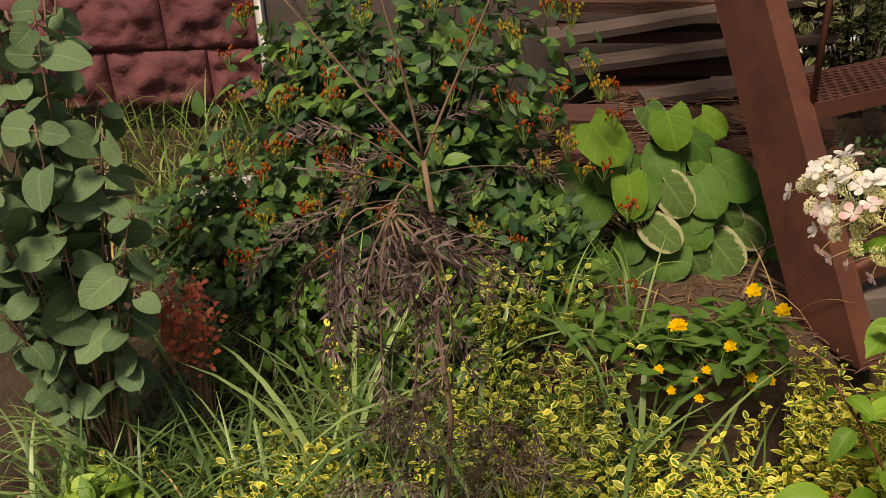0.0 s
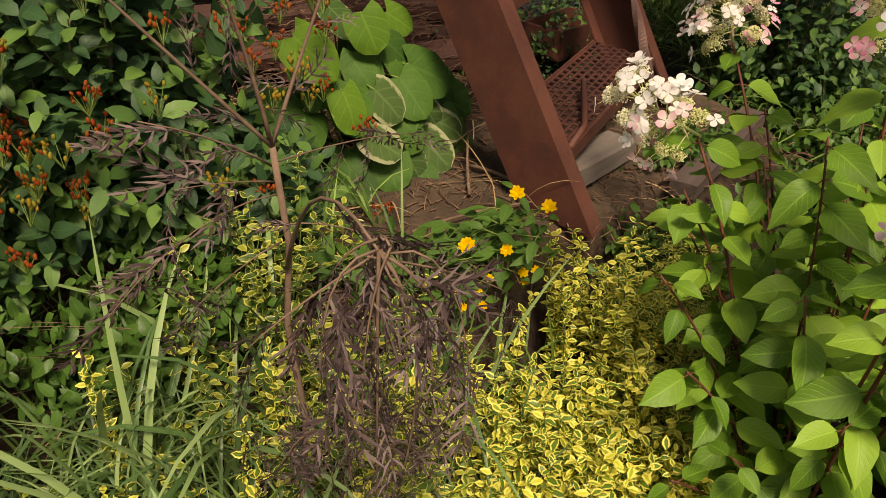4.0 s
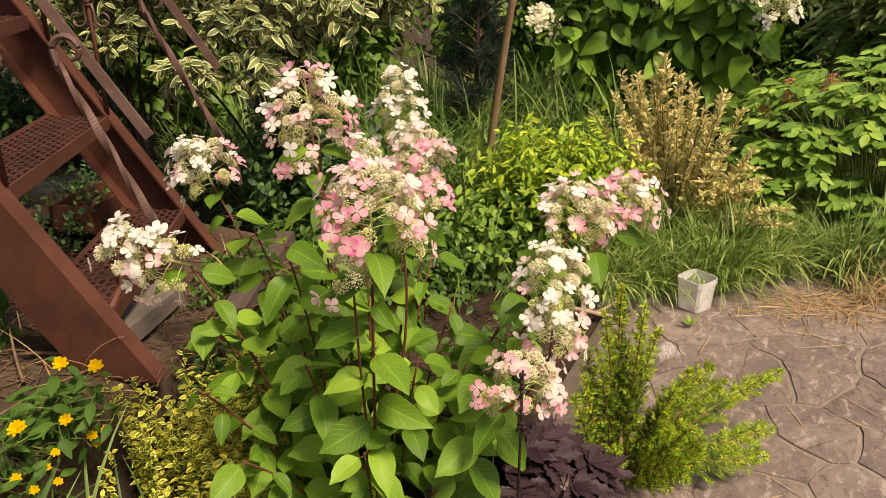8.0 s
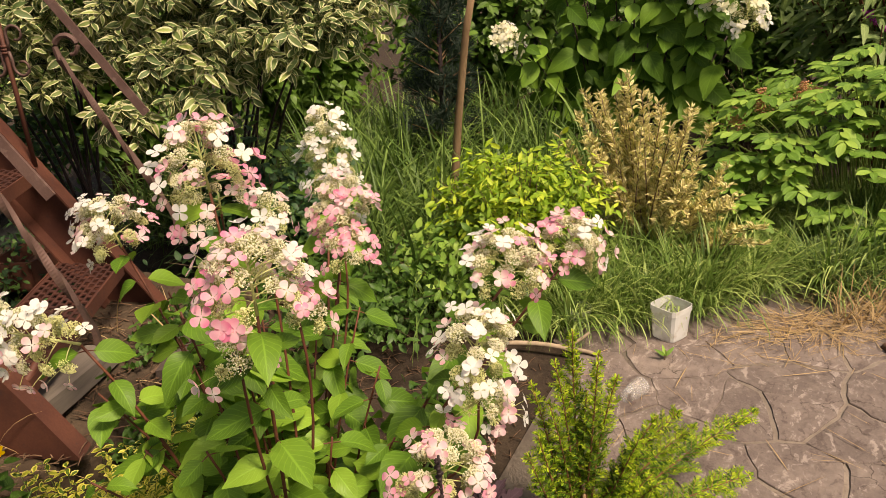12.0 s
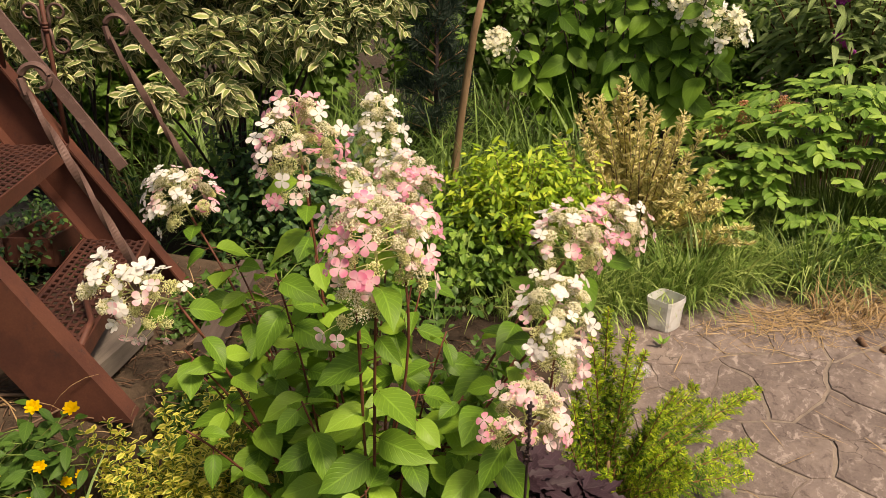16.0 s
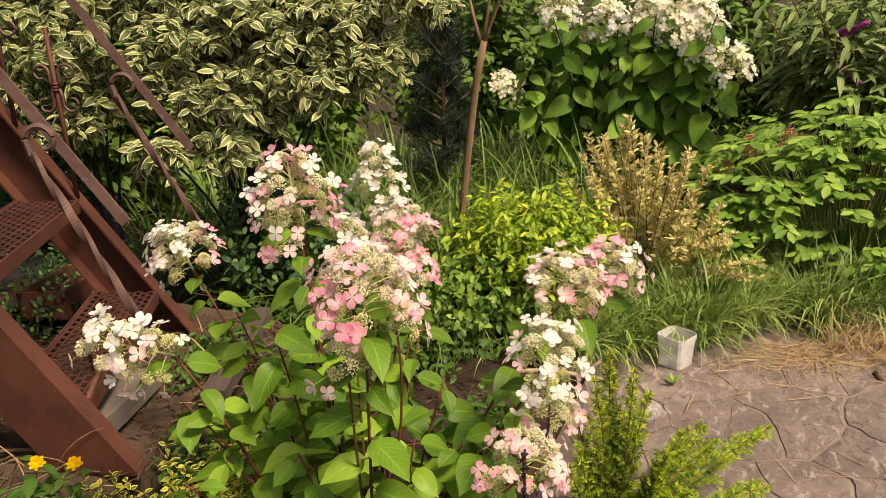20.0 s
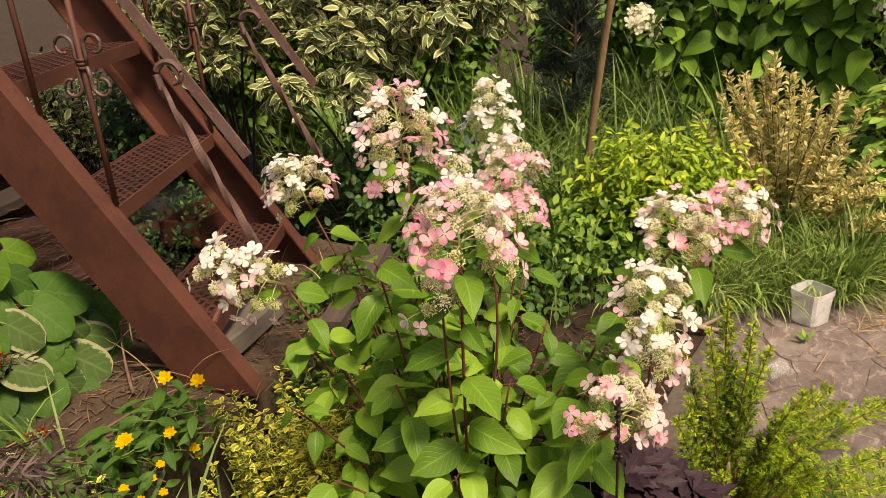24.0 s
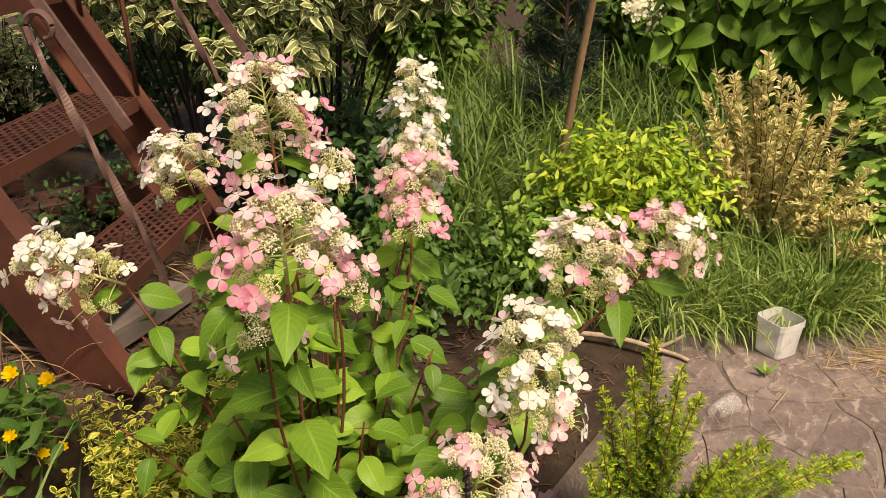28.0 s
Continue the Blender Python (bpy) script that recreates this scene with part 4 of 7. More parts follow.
HEADS = [
    # place, lean of the axis, width, height, colours, florets, foot of the stem
    ((0.695, 1.262, 0.910), (-0.62, 0.50, 0.42), 0.165, 0.205, "wwwwwb", 36, (0.90, 0.98)),
    ((1.105, 1.440, 0.980), (-0.20, 0.20, 0.95), 0.190, 0.135, "wwwbbp", 36, (1.00, 0.98)),
    ((1.000, 1.008, 1.205), (-0.10, 0.0, 1.0), 0.195, 0.150, "wbbppp", 40, (0.98, 0.92)),
    ((1.590, 1.105, 1.080), (0.0, 0.0, 1.0), 0.175, 0.215, "wwwwww", 36, (1.20, 0.95)),
    ((0.718, 0.688, 1.112), (0.02, 0.05, 1.0), 0.215, 0.135, "wbbbpp", 46, (0.80, 0.76)),
    ((1.285, 0.880, 1.010), (0.05, 0.0, 1.0), 0.180, 0.165, "wbbbpp", 40, (1.00, 0.85)),
    ((1.210, 0.440, 0.965), (0.05, -0.15, 1.0), 0.195, 0.125, "wwbbpp", 38, (1.00, 0.78)),
    ((1.500, 0.385, 0.905), (0.15, -0.25, 0.95), 0.165, 0.130, "wbbppp", 34, (1.06, 0.76)),
    ((0.992, 0.418, 0.895), (0.15, -0.2, 0.95), 0.165, 0.130, "wwwwbb", 32, (0.95, 0.74)),
    ((0.850, 0.428, 0.725), (0.05, -0.25, 0.95), 0.180, 0.115, "wbbbpp", 30, (0.90, 0.72)),
    ((0.685, 0.709, 0.985), (-0.2, -0.2, 0.7), 0.100, 0.055, "bbb", 6, (0.82, 0.78)),
    ((1.028, 1.005, 1.100), (-0.1, -0.1, 0.9), 0.205, 0.055, "bbp", 14, (1.00, 0.92)),
    ((1.200, 0.820, 0.945), (-0.1, -0.2, 0.9), 0.130, 0.06, "bbp", 8, (1.05, 0.88)),
    ((1.120, 0.420, 0.680), (0.2, -0.3, 0.8), 0.090, 0.08, "www", 8, (1.00, 0.74)),
    ((0.808, 0.645, 1.010), (0.3, -0.5, 0.6), 0.080, 0.06, "bbp", 7, (0.82, 0.76)),
    ((1.050, 0.900, 1.075), (0.2, -0.3, 0.8), 0.090, 0.085, "wwb", 10, (1.00, 0.88)),
    ((0.950, 0.390, 0.805), (-0.2, -0.5, 0.6), 0.110, 0.05, "bbp", 6, (0.95, 0.74)),
    ((1.560, 1.060, 0.955), (0.0, -0.2, 1.0), 0.130, 0.09, "wwb", 12, (1.20, 0.95)),
]
SHOOTS = [((0.62, 0.98, 0.50), (0.88, 0.90)), ((0.80, 1.12, 0.60), (0.92, 0.95)), ((0.70, 0.72, 0.55), (0.86, 0.80)), ((1.00, 0.62, 0.62), (0.93, 0.78)),
          ((0.95, 0.95, 0.85), (0.93, 0.88)), ((1.20, 0.80, 0.80), (1.00, 0.85)), ((0.80, 0.60, 0.42), (0.88, 0.76)), ((1.35, 1.02, 0.72), (1.05, 0.92)), ((0.62, 0.84, 0.40), (0.84, 0.82)), ((0.98, 0.52, 0.48), (0.94, 0.74)), ((1.05, 1.22, 0.72), (0.99, 0.98)), ((0.74, 0.88, 0.70), (0.86, 0.84)),
          ((0.66, 1.12, 0.62), (0.88, 0.94)), ((0.84, 0.66, 0.72), (0.88, 0.76)), ((1.10, 0.70, 0.72), (0.98, 0.80)), ((0.72, 0.62, 0.30), (0.84, 0.74)), ((0.92, 0.50, 0.34), (0.90, 0.70)), ((0.58, 0.92, 0.28), (0.80, 0.86)), ((0.86, 1.0, 0.92), (0.90, 0.90)),
          ((0.80, 1.22, 0.72), (0.94, 0.98)), ((0.92, 1.30, 0.58), (0.98, 1.00)), ((1.12, 1.30, 0.80), (1.02, 1.00)), ((1.22, 1.12, 0.62), (1.04, 0.96)), ((1.30, 1.18, 0.85), (1.06, 0.96))]


def leafy_stem(parent, foot, top, leaf_from, leaf_to, gap, size, meshes, stem_r=0.0048, mat=M_STEM_RED, bow=0.35, name="leaf", face=(-0.35, -0.3, 1.0), rise=(-0.15, 0.30), wild=0.4):
    foot, top = np.array(foot, dtype=float), np.array(top, dtype=float)
    mid = foot * 0.5 + top * 0.5
    mid[:2] = foot[:2] * (0.5 + bow) + top[:2] * (0.5 - bow)
    mid[2] = foot[2] + (top[2] - foot[2]) * 0.55
    pts = bez(foot, mid, top, 12)
    g = Geo()
    tube(g, pts, stem_r, stem_r * 0.6, 6)
    length = np.linalg.norm(np.diff(pts, axis=0), axis=1).sum()
    count = max(2, int(length * (leaf_to - leaf_from) / gap))
    turn = U(0, 3.14)
    pet = g
    made = []
    for i in range(count):
        s = leaf_from + (leaf_to - leaf_from) * (i + U(-0.15, 0.15)) / max(1, count - 1)
        s = min(0.99, max(0.02, s))
        k = s * 11
        a = int(min(10, k))
        p = pts[a] + (pts[a + 1] - pts[a]) * (k - a)
        tang = unit(pts[a + 1] - pts[a])
        e1 = unit(np.cross(tang, [0.2, 0.1, 1.0]) + 1e-4)
        e2 = np.cross(tang, e1)
        for side in (0, math.pi):
            an = turn + i * 1.57 + side + U(-0.25, 0.25)
            out = e1 * math.cos(an) + e2 * math.sin(an)
            out = unit(out * np.array([1, 1, 0.3]) + np.array([0, 0, U(*rise)]))
            pl = p + out * 0.018
            tube(pet, [p, pl], 0.0016, 0.0012, 4, False)
            up = unit(np.array(face) + U(-wild, wild, 3))
            sz = size * U(0.6, 1.18) * (0.75 + 0.5 * math.sin(math.pi * (0.15 + 0.7 * s)))
            m = frames(pl[None], out[None], up[None], sz)[0]
            made.append((meshes[int(U(0, len(meshes) - 0.001))], Matrix(m.tolist())))
    stem = part("stem", g, mat, parent)
    for me, m in made:
        part(name, me, None, stem, m=m)
    return stem


for at, axis, wid, hgt, cols, nf, ft in HEADS:
    ax = unit(np.array(axis))
    neck = np.array(at) - ax * hgt * 0.55
    if nf > 14:
        leafy_stem(hyd, (*ft, 0.0), neck, 0.16, 0.97, 0.058, 0.088, HYD_MESH, name="leaf", rise=(-0.50, 0.20), wild=0.5)
    else:
        g = Geo()
        tube(g, bez((ft[0], ft[1], 0.45), (at[0], at[1], at[2] - 0.25), neck, 8), 0.0035, 0.0025, 5)
        part("stem", g, M_STEM_RED, hyd)
    panicle(hyd, at, axis, wid, hgt, cols, nf, 5200 if nf > 20 else 1000)
for top, ft in SHOOTS:
    leafy_stem(hyd, (*ft, 0.0), top, 0.2, 0.98, 0.054, 0.084, HYD_MESH, 0.0038, name="leaf", rise=(-0.50, 0.20), wild=0.5)

# ---- plant builders ----


def cluster_dirs(n):
    return unit(RNG.normal(0, 1, (n, 3)))


def bush(name, base, centre, radii, n_branch, per, size, tmpls, mat, label, stem_mat=M_STEM_BROWN, stem_r=0.006, pair=True, start=0.45, up=0.35, face=(-0.3, -0.2, 1.0), jitter=0.02, group="", hole=0.35, category="shrub", low=-0.5):
    """A woody shrub: stems from its foot into an uneven crown, with leaves along their outer half."""
    base, centre, radii = (np.array(p, dtype=float) for p in (base, centre, radii))
    ob = thing(name, tuple(base), label, category, group)
    g = Geo()
    P, A = [], []
    for i in range(n_branch):
        d = cluster_dirs(1)[0]
        while d[2] < low:
            d = cluster_dirs(1)[0]
        r = U(hole, 1) ** 0.5 * U(0.82, 1.12) * (1 + 0.22 * noise.noise(Vector(tuple(d * 2.3 + base))))
        tip = centre + d * radii * r
        foot = base + np.array([U(-1, 1) * radii[0] * 0.18, U(-1, 1) * radii[1] * 0.18, 0])
        mid = foot * 0.45 + tip * 0.55
        mid[:2] = foot[:2] * 0.6 + tip[:2] * 0.4
        mid[2] += 0.1 * (tip[2] - foot[2])
        pts = bez(foot, mid, tip, 7)
        if i % 3 == 0 or n_branch < 60:
            tube(g, pts, stem_r * U(0.7, 1.2), stem_r * 0.35, 4, False)
        t = start + (1 - start) * (np.arange(per) + U(0, 1, per)) / per
        q = (1 - t)[:, None] ** 2 * foot + 2 * (t * (1 - t))[:, None] * mid + (t * t)[:, None] * tip
        tang = unit(tip - mid)
        a = U(0, 6.283) + np.arange(per) * 1.57
        if pair:
            a = a + np.where(np.arange(per) % 2, math.pi, 0)
        e1 = unit(np.cross(tang, [0.1, 0.3, 0.9]))
        e2 = np.cross(tang, e1)
        out = e1 * np.cos(a)[:, None] + e2 * np.sin(a)[:, None]
        P.append(q + U(-jitter, jitter, q.shape))
        A.append(unit(out + tang * 0.5 + np.array([0, 0, up - 0.3])))
    P, A = np.vstack(P), np.vstack(A)
    ups = unit(np.array(face) + RNG.normal(0, 0.35, P.shape))
    f = Geo()
    split_scatter(f, tmpls, frames(P, A, ups, size * U(0.65, 1.25, len(P))))
    tagged(part("woody_stem", g, stem_mat, ob), kind="stuff")
    tagged(part("foliage", f, mat, ob), kind="stuff")
    return ob


def grass_patch(name, spots, length, width, mat, label, lean=(0, 0), category="grass", kind="stuff", wild=0.6):
    """Blades that grow at spots (x, y, z), each leaning its own way."""
    spots = np.asarray(spots)
    n = len(spots)
    a = U(0, 6.283, n)
    fw = np.stack([np.cos(a) + lean[0], np.sin(a) + lean[1], np.zeros(n)], 1)
    fw = unit(fw)
    upv = unit(np.array([0, 0, 1.0]) + fw * U(0.0, wild, n)[:, None])
    side = unit(np.cross(fw, upv))
    y = np.cross(upv, side)
    m = np.zeros((n, 4, 4))
    s = (length * U(0.55, 1.2, n))[:, None]
    w = s * (width / 0.03) * U(0.7, 1.3, (n, 1))
    m[:, :3, 0], m[:, :3, 1], m[:, :3, 2], m[:, :3, 3], m[:, 3, 3] = side * w, y * s, upv * s, spots, 1
    g = Geo()
    split_scatter(g, BLADES, m)
    return single(name, g, mat, label, category, kind)


def tufts(name, centres, count, length, width, mat, label, radius=0.07):
    """Tufts of blades that fan out from their middle."""
    S, F, L = [], [], []
    for cx, cy in centres:
        n = int(count * U(0.6, 1.3))
        r, a = radius * np.sqrt(U(0, 1, n)), U(0, 6.283, n)
        S.append(np.stack([cx + r * np.cos(a), cy + r * np.sin(a), np.full(n, ground_z(cx, cy))], 1))
        b = a + U(-0.7, 0.7, n)
        F.append(np.stack([np.cos(b), np.sin(b), np.zeros(n)], 1))
        L.append(length * U(0.5, 1.15, n) * U(0.75, 1.2))
    S, F, L = np.vstack(S), np.vstack(F), np.concatenate(L)
    n = len(S)
    upv = unit(np.array([0, 0, 1.0]) + F * U(0.0, 0.9, n)[:, None])
    side = unit(np.cross(F, upv))
    y = np.cross(upv, side)
    m = np.zeros((n, 4, 4))
    s = L[:, None]
    w = s * (width / 0.03) * U(0.7, 1.3, (n, 1))
    m[:, :3, 0], m[:, :3, 1], m[:, :3, 2], m[:, :3, 3], m[:, 3, 3] = side * w, y * s, upv * s, S, 1
    g = Geo()
    split_scatter(g, BLADES, m)
    return single(name, g, mat, label, "grass", "stuff")


def spots_in(n, x0, x1, y0, y1, keep=lambda x, y: True, dz=0.0):
    out = []
    while len(out) < n:
        x, y = U(x0, x1), U(y0, y1)
        if keep(x, y):
            out.append((x, y, ground_z(x, y) + dz))
    return np.array(out)


# ---- variegated euonymus carpet ----
def euonymus(cx, cy, rx, ry, n, h0, h1, pairs_gap=0.023, size=0.033, label="low euonymus with small green leaves edged in yellow", mat=M_EUO):
    ob = thing("euonymus", (cx, cy, ground_z(cx, cy)), label, "shrub", "euonymus carpet")
    g, f = Geo(), Geo()
    P, A, Z = [], [], []
    for i in range(n):
        r, a = math.sqrt(U(0, 1)), U(0, 6.283)
        x, y = cx + rx * r * math.cos(a), cy + ry * r * math.sin(a)
        z = ground_z(x, y)
        h = U(h0, h1) * (1.1 - 0.35 * r)
        top = np.array([x + U(-0.09, 0.09), y + U(-0.09, 0.09), z + h])
        foot = np.array([x, y, z])
        pts = bez(foot, (foot + top) / 2 + np.array([U(-0.04, 0.04), U(-0.04, 0.04), 0.02]), top, 6)
        tube(g, pts, 0.0016, 0.001, 3, False)
        k = max(3, int(h / pairs_gap * 0.85))
        turn = U(0, 3)
        for j in range(k):
            s = 0.18 + 0.82 * j / (k - 1)
            q = (1 - s) ** 2 * pts[0] + 2 * s * (1 - s) * ((pts[0] + pts[-1]) / 2) + s * s * pts[-1]
            for sd in (0, math.pi):
                an = turn + j * 1.45 + sd
                P.append(q)
                A.append((math.cos(an), math.sin(an), U(0.0, 0.7)))
                Z.append(size * U(0.7, 1.25) * (1.1 - 0.3 * s))
    P, A = np.array(P), np.array(A)
    split_scatter(f, LEAF_SMALL, frames(P, A, unit(np.array([-0.15, -0.2, 1.0]) + RNG.normal(0, 0.3, P.shape)), np.array(Z)))
    tagged(part("twig", g, M_STEM_GREEN, ob), kind="stuff")
    tagged(part("foliage", f, mat, ob), kind="stuff")


for cx, cy, rx, ry, n, h0, h1, mt in [(0.74, 1.12, 0.28, 0.24, 170, 0.12, 0.34, 0), (0.50, 1.16, 0.24, 0.20, 110, 0.12, 0.32, 0), (-0.42, 1.36, 0.22, 0.14, 90, 0.10, 0.26, 0), (0.86, 0.98, 0.14, 0.12, 50, 0.10, 0.30, 0), (0.90, 1.40, 0.16, 0.16, 56, 0.18, 0.48, 0), (0.18, 1.44, 0.24, 0.24, 80, 0.16, 0.50, 1),
                                      (0.12, 1.06, 0.26, 0.18, 64, 0.08, 0.24, 1), (-0.22, 1.14, 0.28, 0.16, 74, 0.08, 0.24, 0), (-0.42, 1.42, 0.20, 0.18, 36, 0.10, 0.28, 1), (0.50, 0.82, 0.25, 0.18, 56, 0.08, 0.22, 0), (0.02, 1.72, 0.25, 0.15, 44, 0.20, 0.45, 1), (0.62, 1.30, 0.18, 0.10, 26, 0.10, 0.26, 0)]:
    euonymus(cx, cy, rx, ry, n, h0, h1, mat=M_EUO_GREEN if mt else M_EUO)
for x, y, h in [(0.93, 1.50, 0.52), (0.83, 1.52, 0.46), (0.58, 1.46, 0.40), (0.33, 1.60, 0.60), (0.10, 1.30, 0.55), (-0.30, 1.62, 0.52), (-0.80, 1.40, 0.28), (0.62, 0.72, 0.48), (0.72, 1.58, 0.34), (0.44, 1.38, 0.36), (0.98, 1.44, 0.46), (1.02, 1.52, 0.40), (0.90, 1.56, 0.42), (0.55, 1.44, 0.30), (0.02, 1.50, 0.60), (-0.12, 1.40, 0.42)]:
    euonymus(x, y, 0.02, 0.02, 2, h * 0.8, h, 0.024, 0.030, "upright euonymus shoots with yellow-edged leaves")

for cx, cy, rx, ry, n, h0, h1 in [(1.06, 1.32, 0.18, 0.18, 60, 0.16, 0.40), (1.22, 1.52, 0.16, 0.14, 40, 0.12, 0.36)]:
    euonymus(cx, cy, rx, ry, n, h0, h1)
bush("ground_cover", (1.30, 1.62, 0.05), (1.35, 1.62, 0.20), (0.34, 0.16, 0.14), 70, 10, 0.034, LEAF_SMALL, M_VINE, "low dark green weeds along the ledge", stem_r=0.0015, hole=0.1)

bush("weed", (1.62, 1.80, 0.25), (1.62, 1.84, 0.36), (0.26, 0.14, 0.12), 60, 10, 0.032, LEAF_SMALL, M_VINE, "low green weeds beside the grey plank", stem_r=0.0015, hole=0.1, category="weed")

# ---- yellow-flowered perennial on the ledge ----
lys = thing("loosestrife", (0.62, 1.66, 0.3), "leafy loosestrife with ragged golden yellow flowers by the ledge", "flower")
LYS_MESH = []
for t_ in (leaf(5, 0.42, 0.4, 0.8, 0.2, 0.15), leaf(5, 0.46, 0.4, 0.8, 0.2, 0.35), leaf(5, 0.4, 0.4, 0.8, 0.3, 0.5)):
    g = Geo()
    g.add(*t_)
    LYS_MESH.append(g.mesh("leaf", M_LYS))
FLOW = [(0.695, 1.61, 0.54), (0.74, 1.54, 0.525), (0.50, 1.54, 0.49), (0.515, 1.55, 0.485), (0.64, 1.56, 0.42), (0.47, 1.54, 0.37), (0.505, 1.54, 0.31), (0.585, 1.55, 0.36), (0.70, 1.56, 0.33), (0.71, 1.56, 0.30), (0.745, 1.56, 0.32), (0.56, 1.56, 0.33), (0.58, 1.56, 0.27)]
g = Geo()
for q in range(16):
    v, uv = [], []
    a = q * 2.399
    tilt = 0.25 + 0.9 * (q / 16)
    for r, w in ((0.02, 0.04), (0.25, 0.12), (0.45, 0.09), (0.52, 0.01)):
        for s in (-1, 0, 1):
            x, y, z = s * w, r * math.cos(tilt), r * math.sin(tilt) * 0.6
            v.append((x * math.cos(a) - y * math.sin(a), x * math.sin(a) + y * math.cos(a), z))
            uv.append((0.5 + 0.5 * s, r * 1.8))
    g.add(v, [(3 * i + j, 3 * i + j + 1, 3 * i + j + 4, 3 * i + j + 3) for i in range(3) for j in (0, 1)], uv)
YEL_MESH = g.mesh("blossom", M_YELLOW)
for i, p in enumerate(FLOW):
    foot = np.array([p[0] + U(-0.1, 0.05), 1.68 + U(0, 0.08), 0.30])
    st = leafy_stem(lys, foot, np.array(p) - [0, 0, 0.008], 0.3, 0.9, 0.05, 0.055, LYS_MESH, 0.0022, M_STEM_GREEN)
    nrm = unit(np.array([-0.35, -0.55, 0.7]) + U(-0.25, 0.25, 3))
    m = frames(np.array(p)[None], unit(np.cross(nrm, [0.2, 0.5, 0.1]))[None], nrm[None], U(0.036, 0.046) if i < 5 else U(0.022, 0.032))[0]
    part("blossom", YEL_MESH, None, st, m=Matrix(m.tolist()))
for i in range(26):
    x = U(0.30, 0.78)
    leafy_stem(lys, (x, 1.70 + U(0, 0.1), 0.30), (x + U(-0.12, 0.1), 1.55 + U(-0.03, 0.12), U(0.34, 0.50)), 0.25, 0.97, 0.04, 0.058, LYS_MESH, 0.002, M_STEM_GREEN)

# ---- wilted black-lace elder ----
elder = thing("black_elder", (-0.04, 1.28, 0.0), "half-dead black-lace elder with drooping shrivelled purple-brown leaves", "shrub")
g = Geo()
tube(g, [(-0.02, 1.28, 0.0), (-0.035, 1.285, 0.22), (-0.02, 1.275, 0.45), (-0.04, 1.27, 0.68), (-0.032, 1.255, 0.84), (-0.05, 1.24, 1.01)], 0.0068, 0.0048, 7)
part("trunk", g, M_STEM_BROWN, elder)
def lace_leaf(pairs, length, droop, curl, seed):
    """A finely cut leaf: a drooping midrib with pairs of narrow forward-pointing lobes, shrunken and twisted."""
    rs = random.Random(seed)
    v, f, uv = [], [], []

    def strip(a, b, c, w):
        k = len(v)
        d = unit(np.array(c) - np.array(a))
        sd = unit(np.cross(d, [0.15, 0.1, 1.0])) * w
        for q, e in ((a, 0.6), (b, 1.0), (c, 0.12)):
            v.extend([tuple(np.array(q) - sd * e), tuple(np.array(q) + sd * e)])
            uv.extend([(0.1, 0.5), (0.9, 0.5)])
        f.extend([(k, k + 1, k + 3, k + 2), (k + 2, k + 3, k + 5, k + 4)])
    rib = [np.array([curl * 0.12 * math.sin(3 * t), t, -droop * t * t]) for t in np.linspace(0, 1, pairs + 2)]
    for i in range(0, pairs + 1):
        strip(rib[i], (rib[i] + rib[i + 1]) / 2, rib[i + 1], 0.016)
    for i in range(1, pairs + 1):
        t = i / (pairs + 1)
        ln = length * (math.sin(math.pi * (0.15 + 0.8 * t)) * 0.8 + 0.2)
        for sg in (-1, 1):
            l2 = ln * rs.uniform(0.6, 1.15)
            d = np.array([sg * 0.75, 0.75, rs.uniform(-0.6, 0.3)])
            b = rib[i] + d * l2 * 0.5 + np.array([0, 0, 0.03])
            c = rib[i] + d * l2 + np.array([0, 0.05, -0.10 * curl])
            strip(rib[i], b, c, 0.017)
            strip((rib[i] + b) / 2, b + np.array([0, 0.05, 0.0]), b + np.array([sg * 0.02, 0.11, -0.03]), 0.010)
    return np.array(v), f, np.array(uv)


LACE = [lace_leaf(6, 0.26, 0.35, 0.5, 1), lace_leaf(7, 0.22, 0.8, 1.0, 2), lace_leaf(5, 0.30, 0.15, 0.3, 3)]


def lace_branch(pts, n_leaf, size, r=0.004, hang=0.6, label="", start=0.1):
    pts = np.asarray(pts, dtype=float)
    g = Geo()
    tube(g, pts, r, r * 0.4, 5)
    br = part("branch", g, M_STEM_BROWN, elder, label)
    f = Geo()
    P, A = [], []
    for i in range(n_leaf):
        s = start + (1 - start) * (i + U(0, 1)) / n_leaf
        k = s * (len(pts) - 1)
        a = int(min(len(pts) - 2, k))
        P.append(pts[a] + (pts[a + 1] - pts[a]) * (k - a))
        A.append(unit(np.array([U(-1, 1), U(-1, 1), U(-1.0, 0.25) - hang]) + unit(pts[a + 1] - pts[a]) * 0.6))
    P, A = np.array(P), np.array(A)
    split_scatter(f, LACE, frames(P, A, rand_dirs(n_leaf), size * 1.15 * U(0.6, 1.3, n_leaf)))
    tagged(part("wilted_leaf", f, M_ELDER, br, "shrivelled dark purple-brown foliage"), kind="stuff")


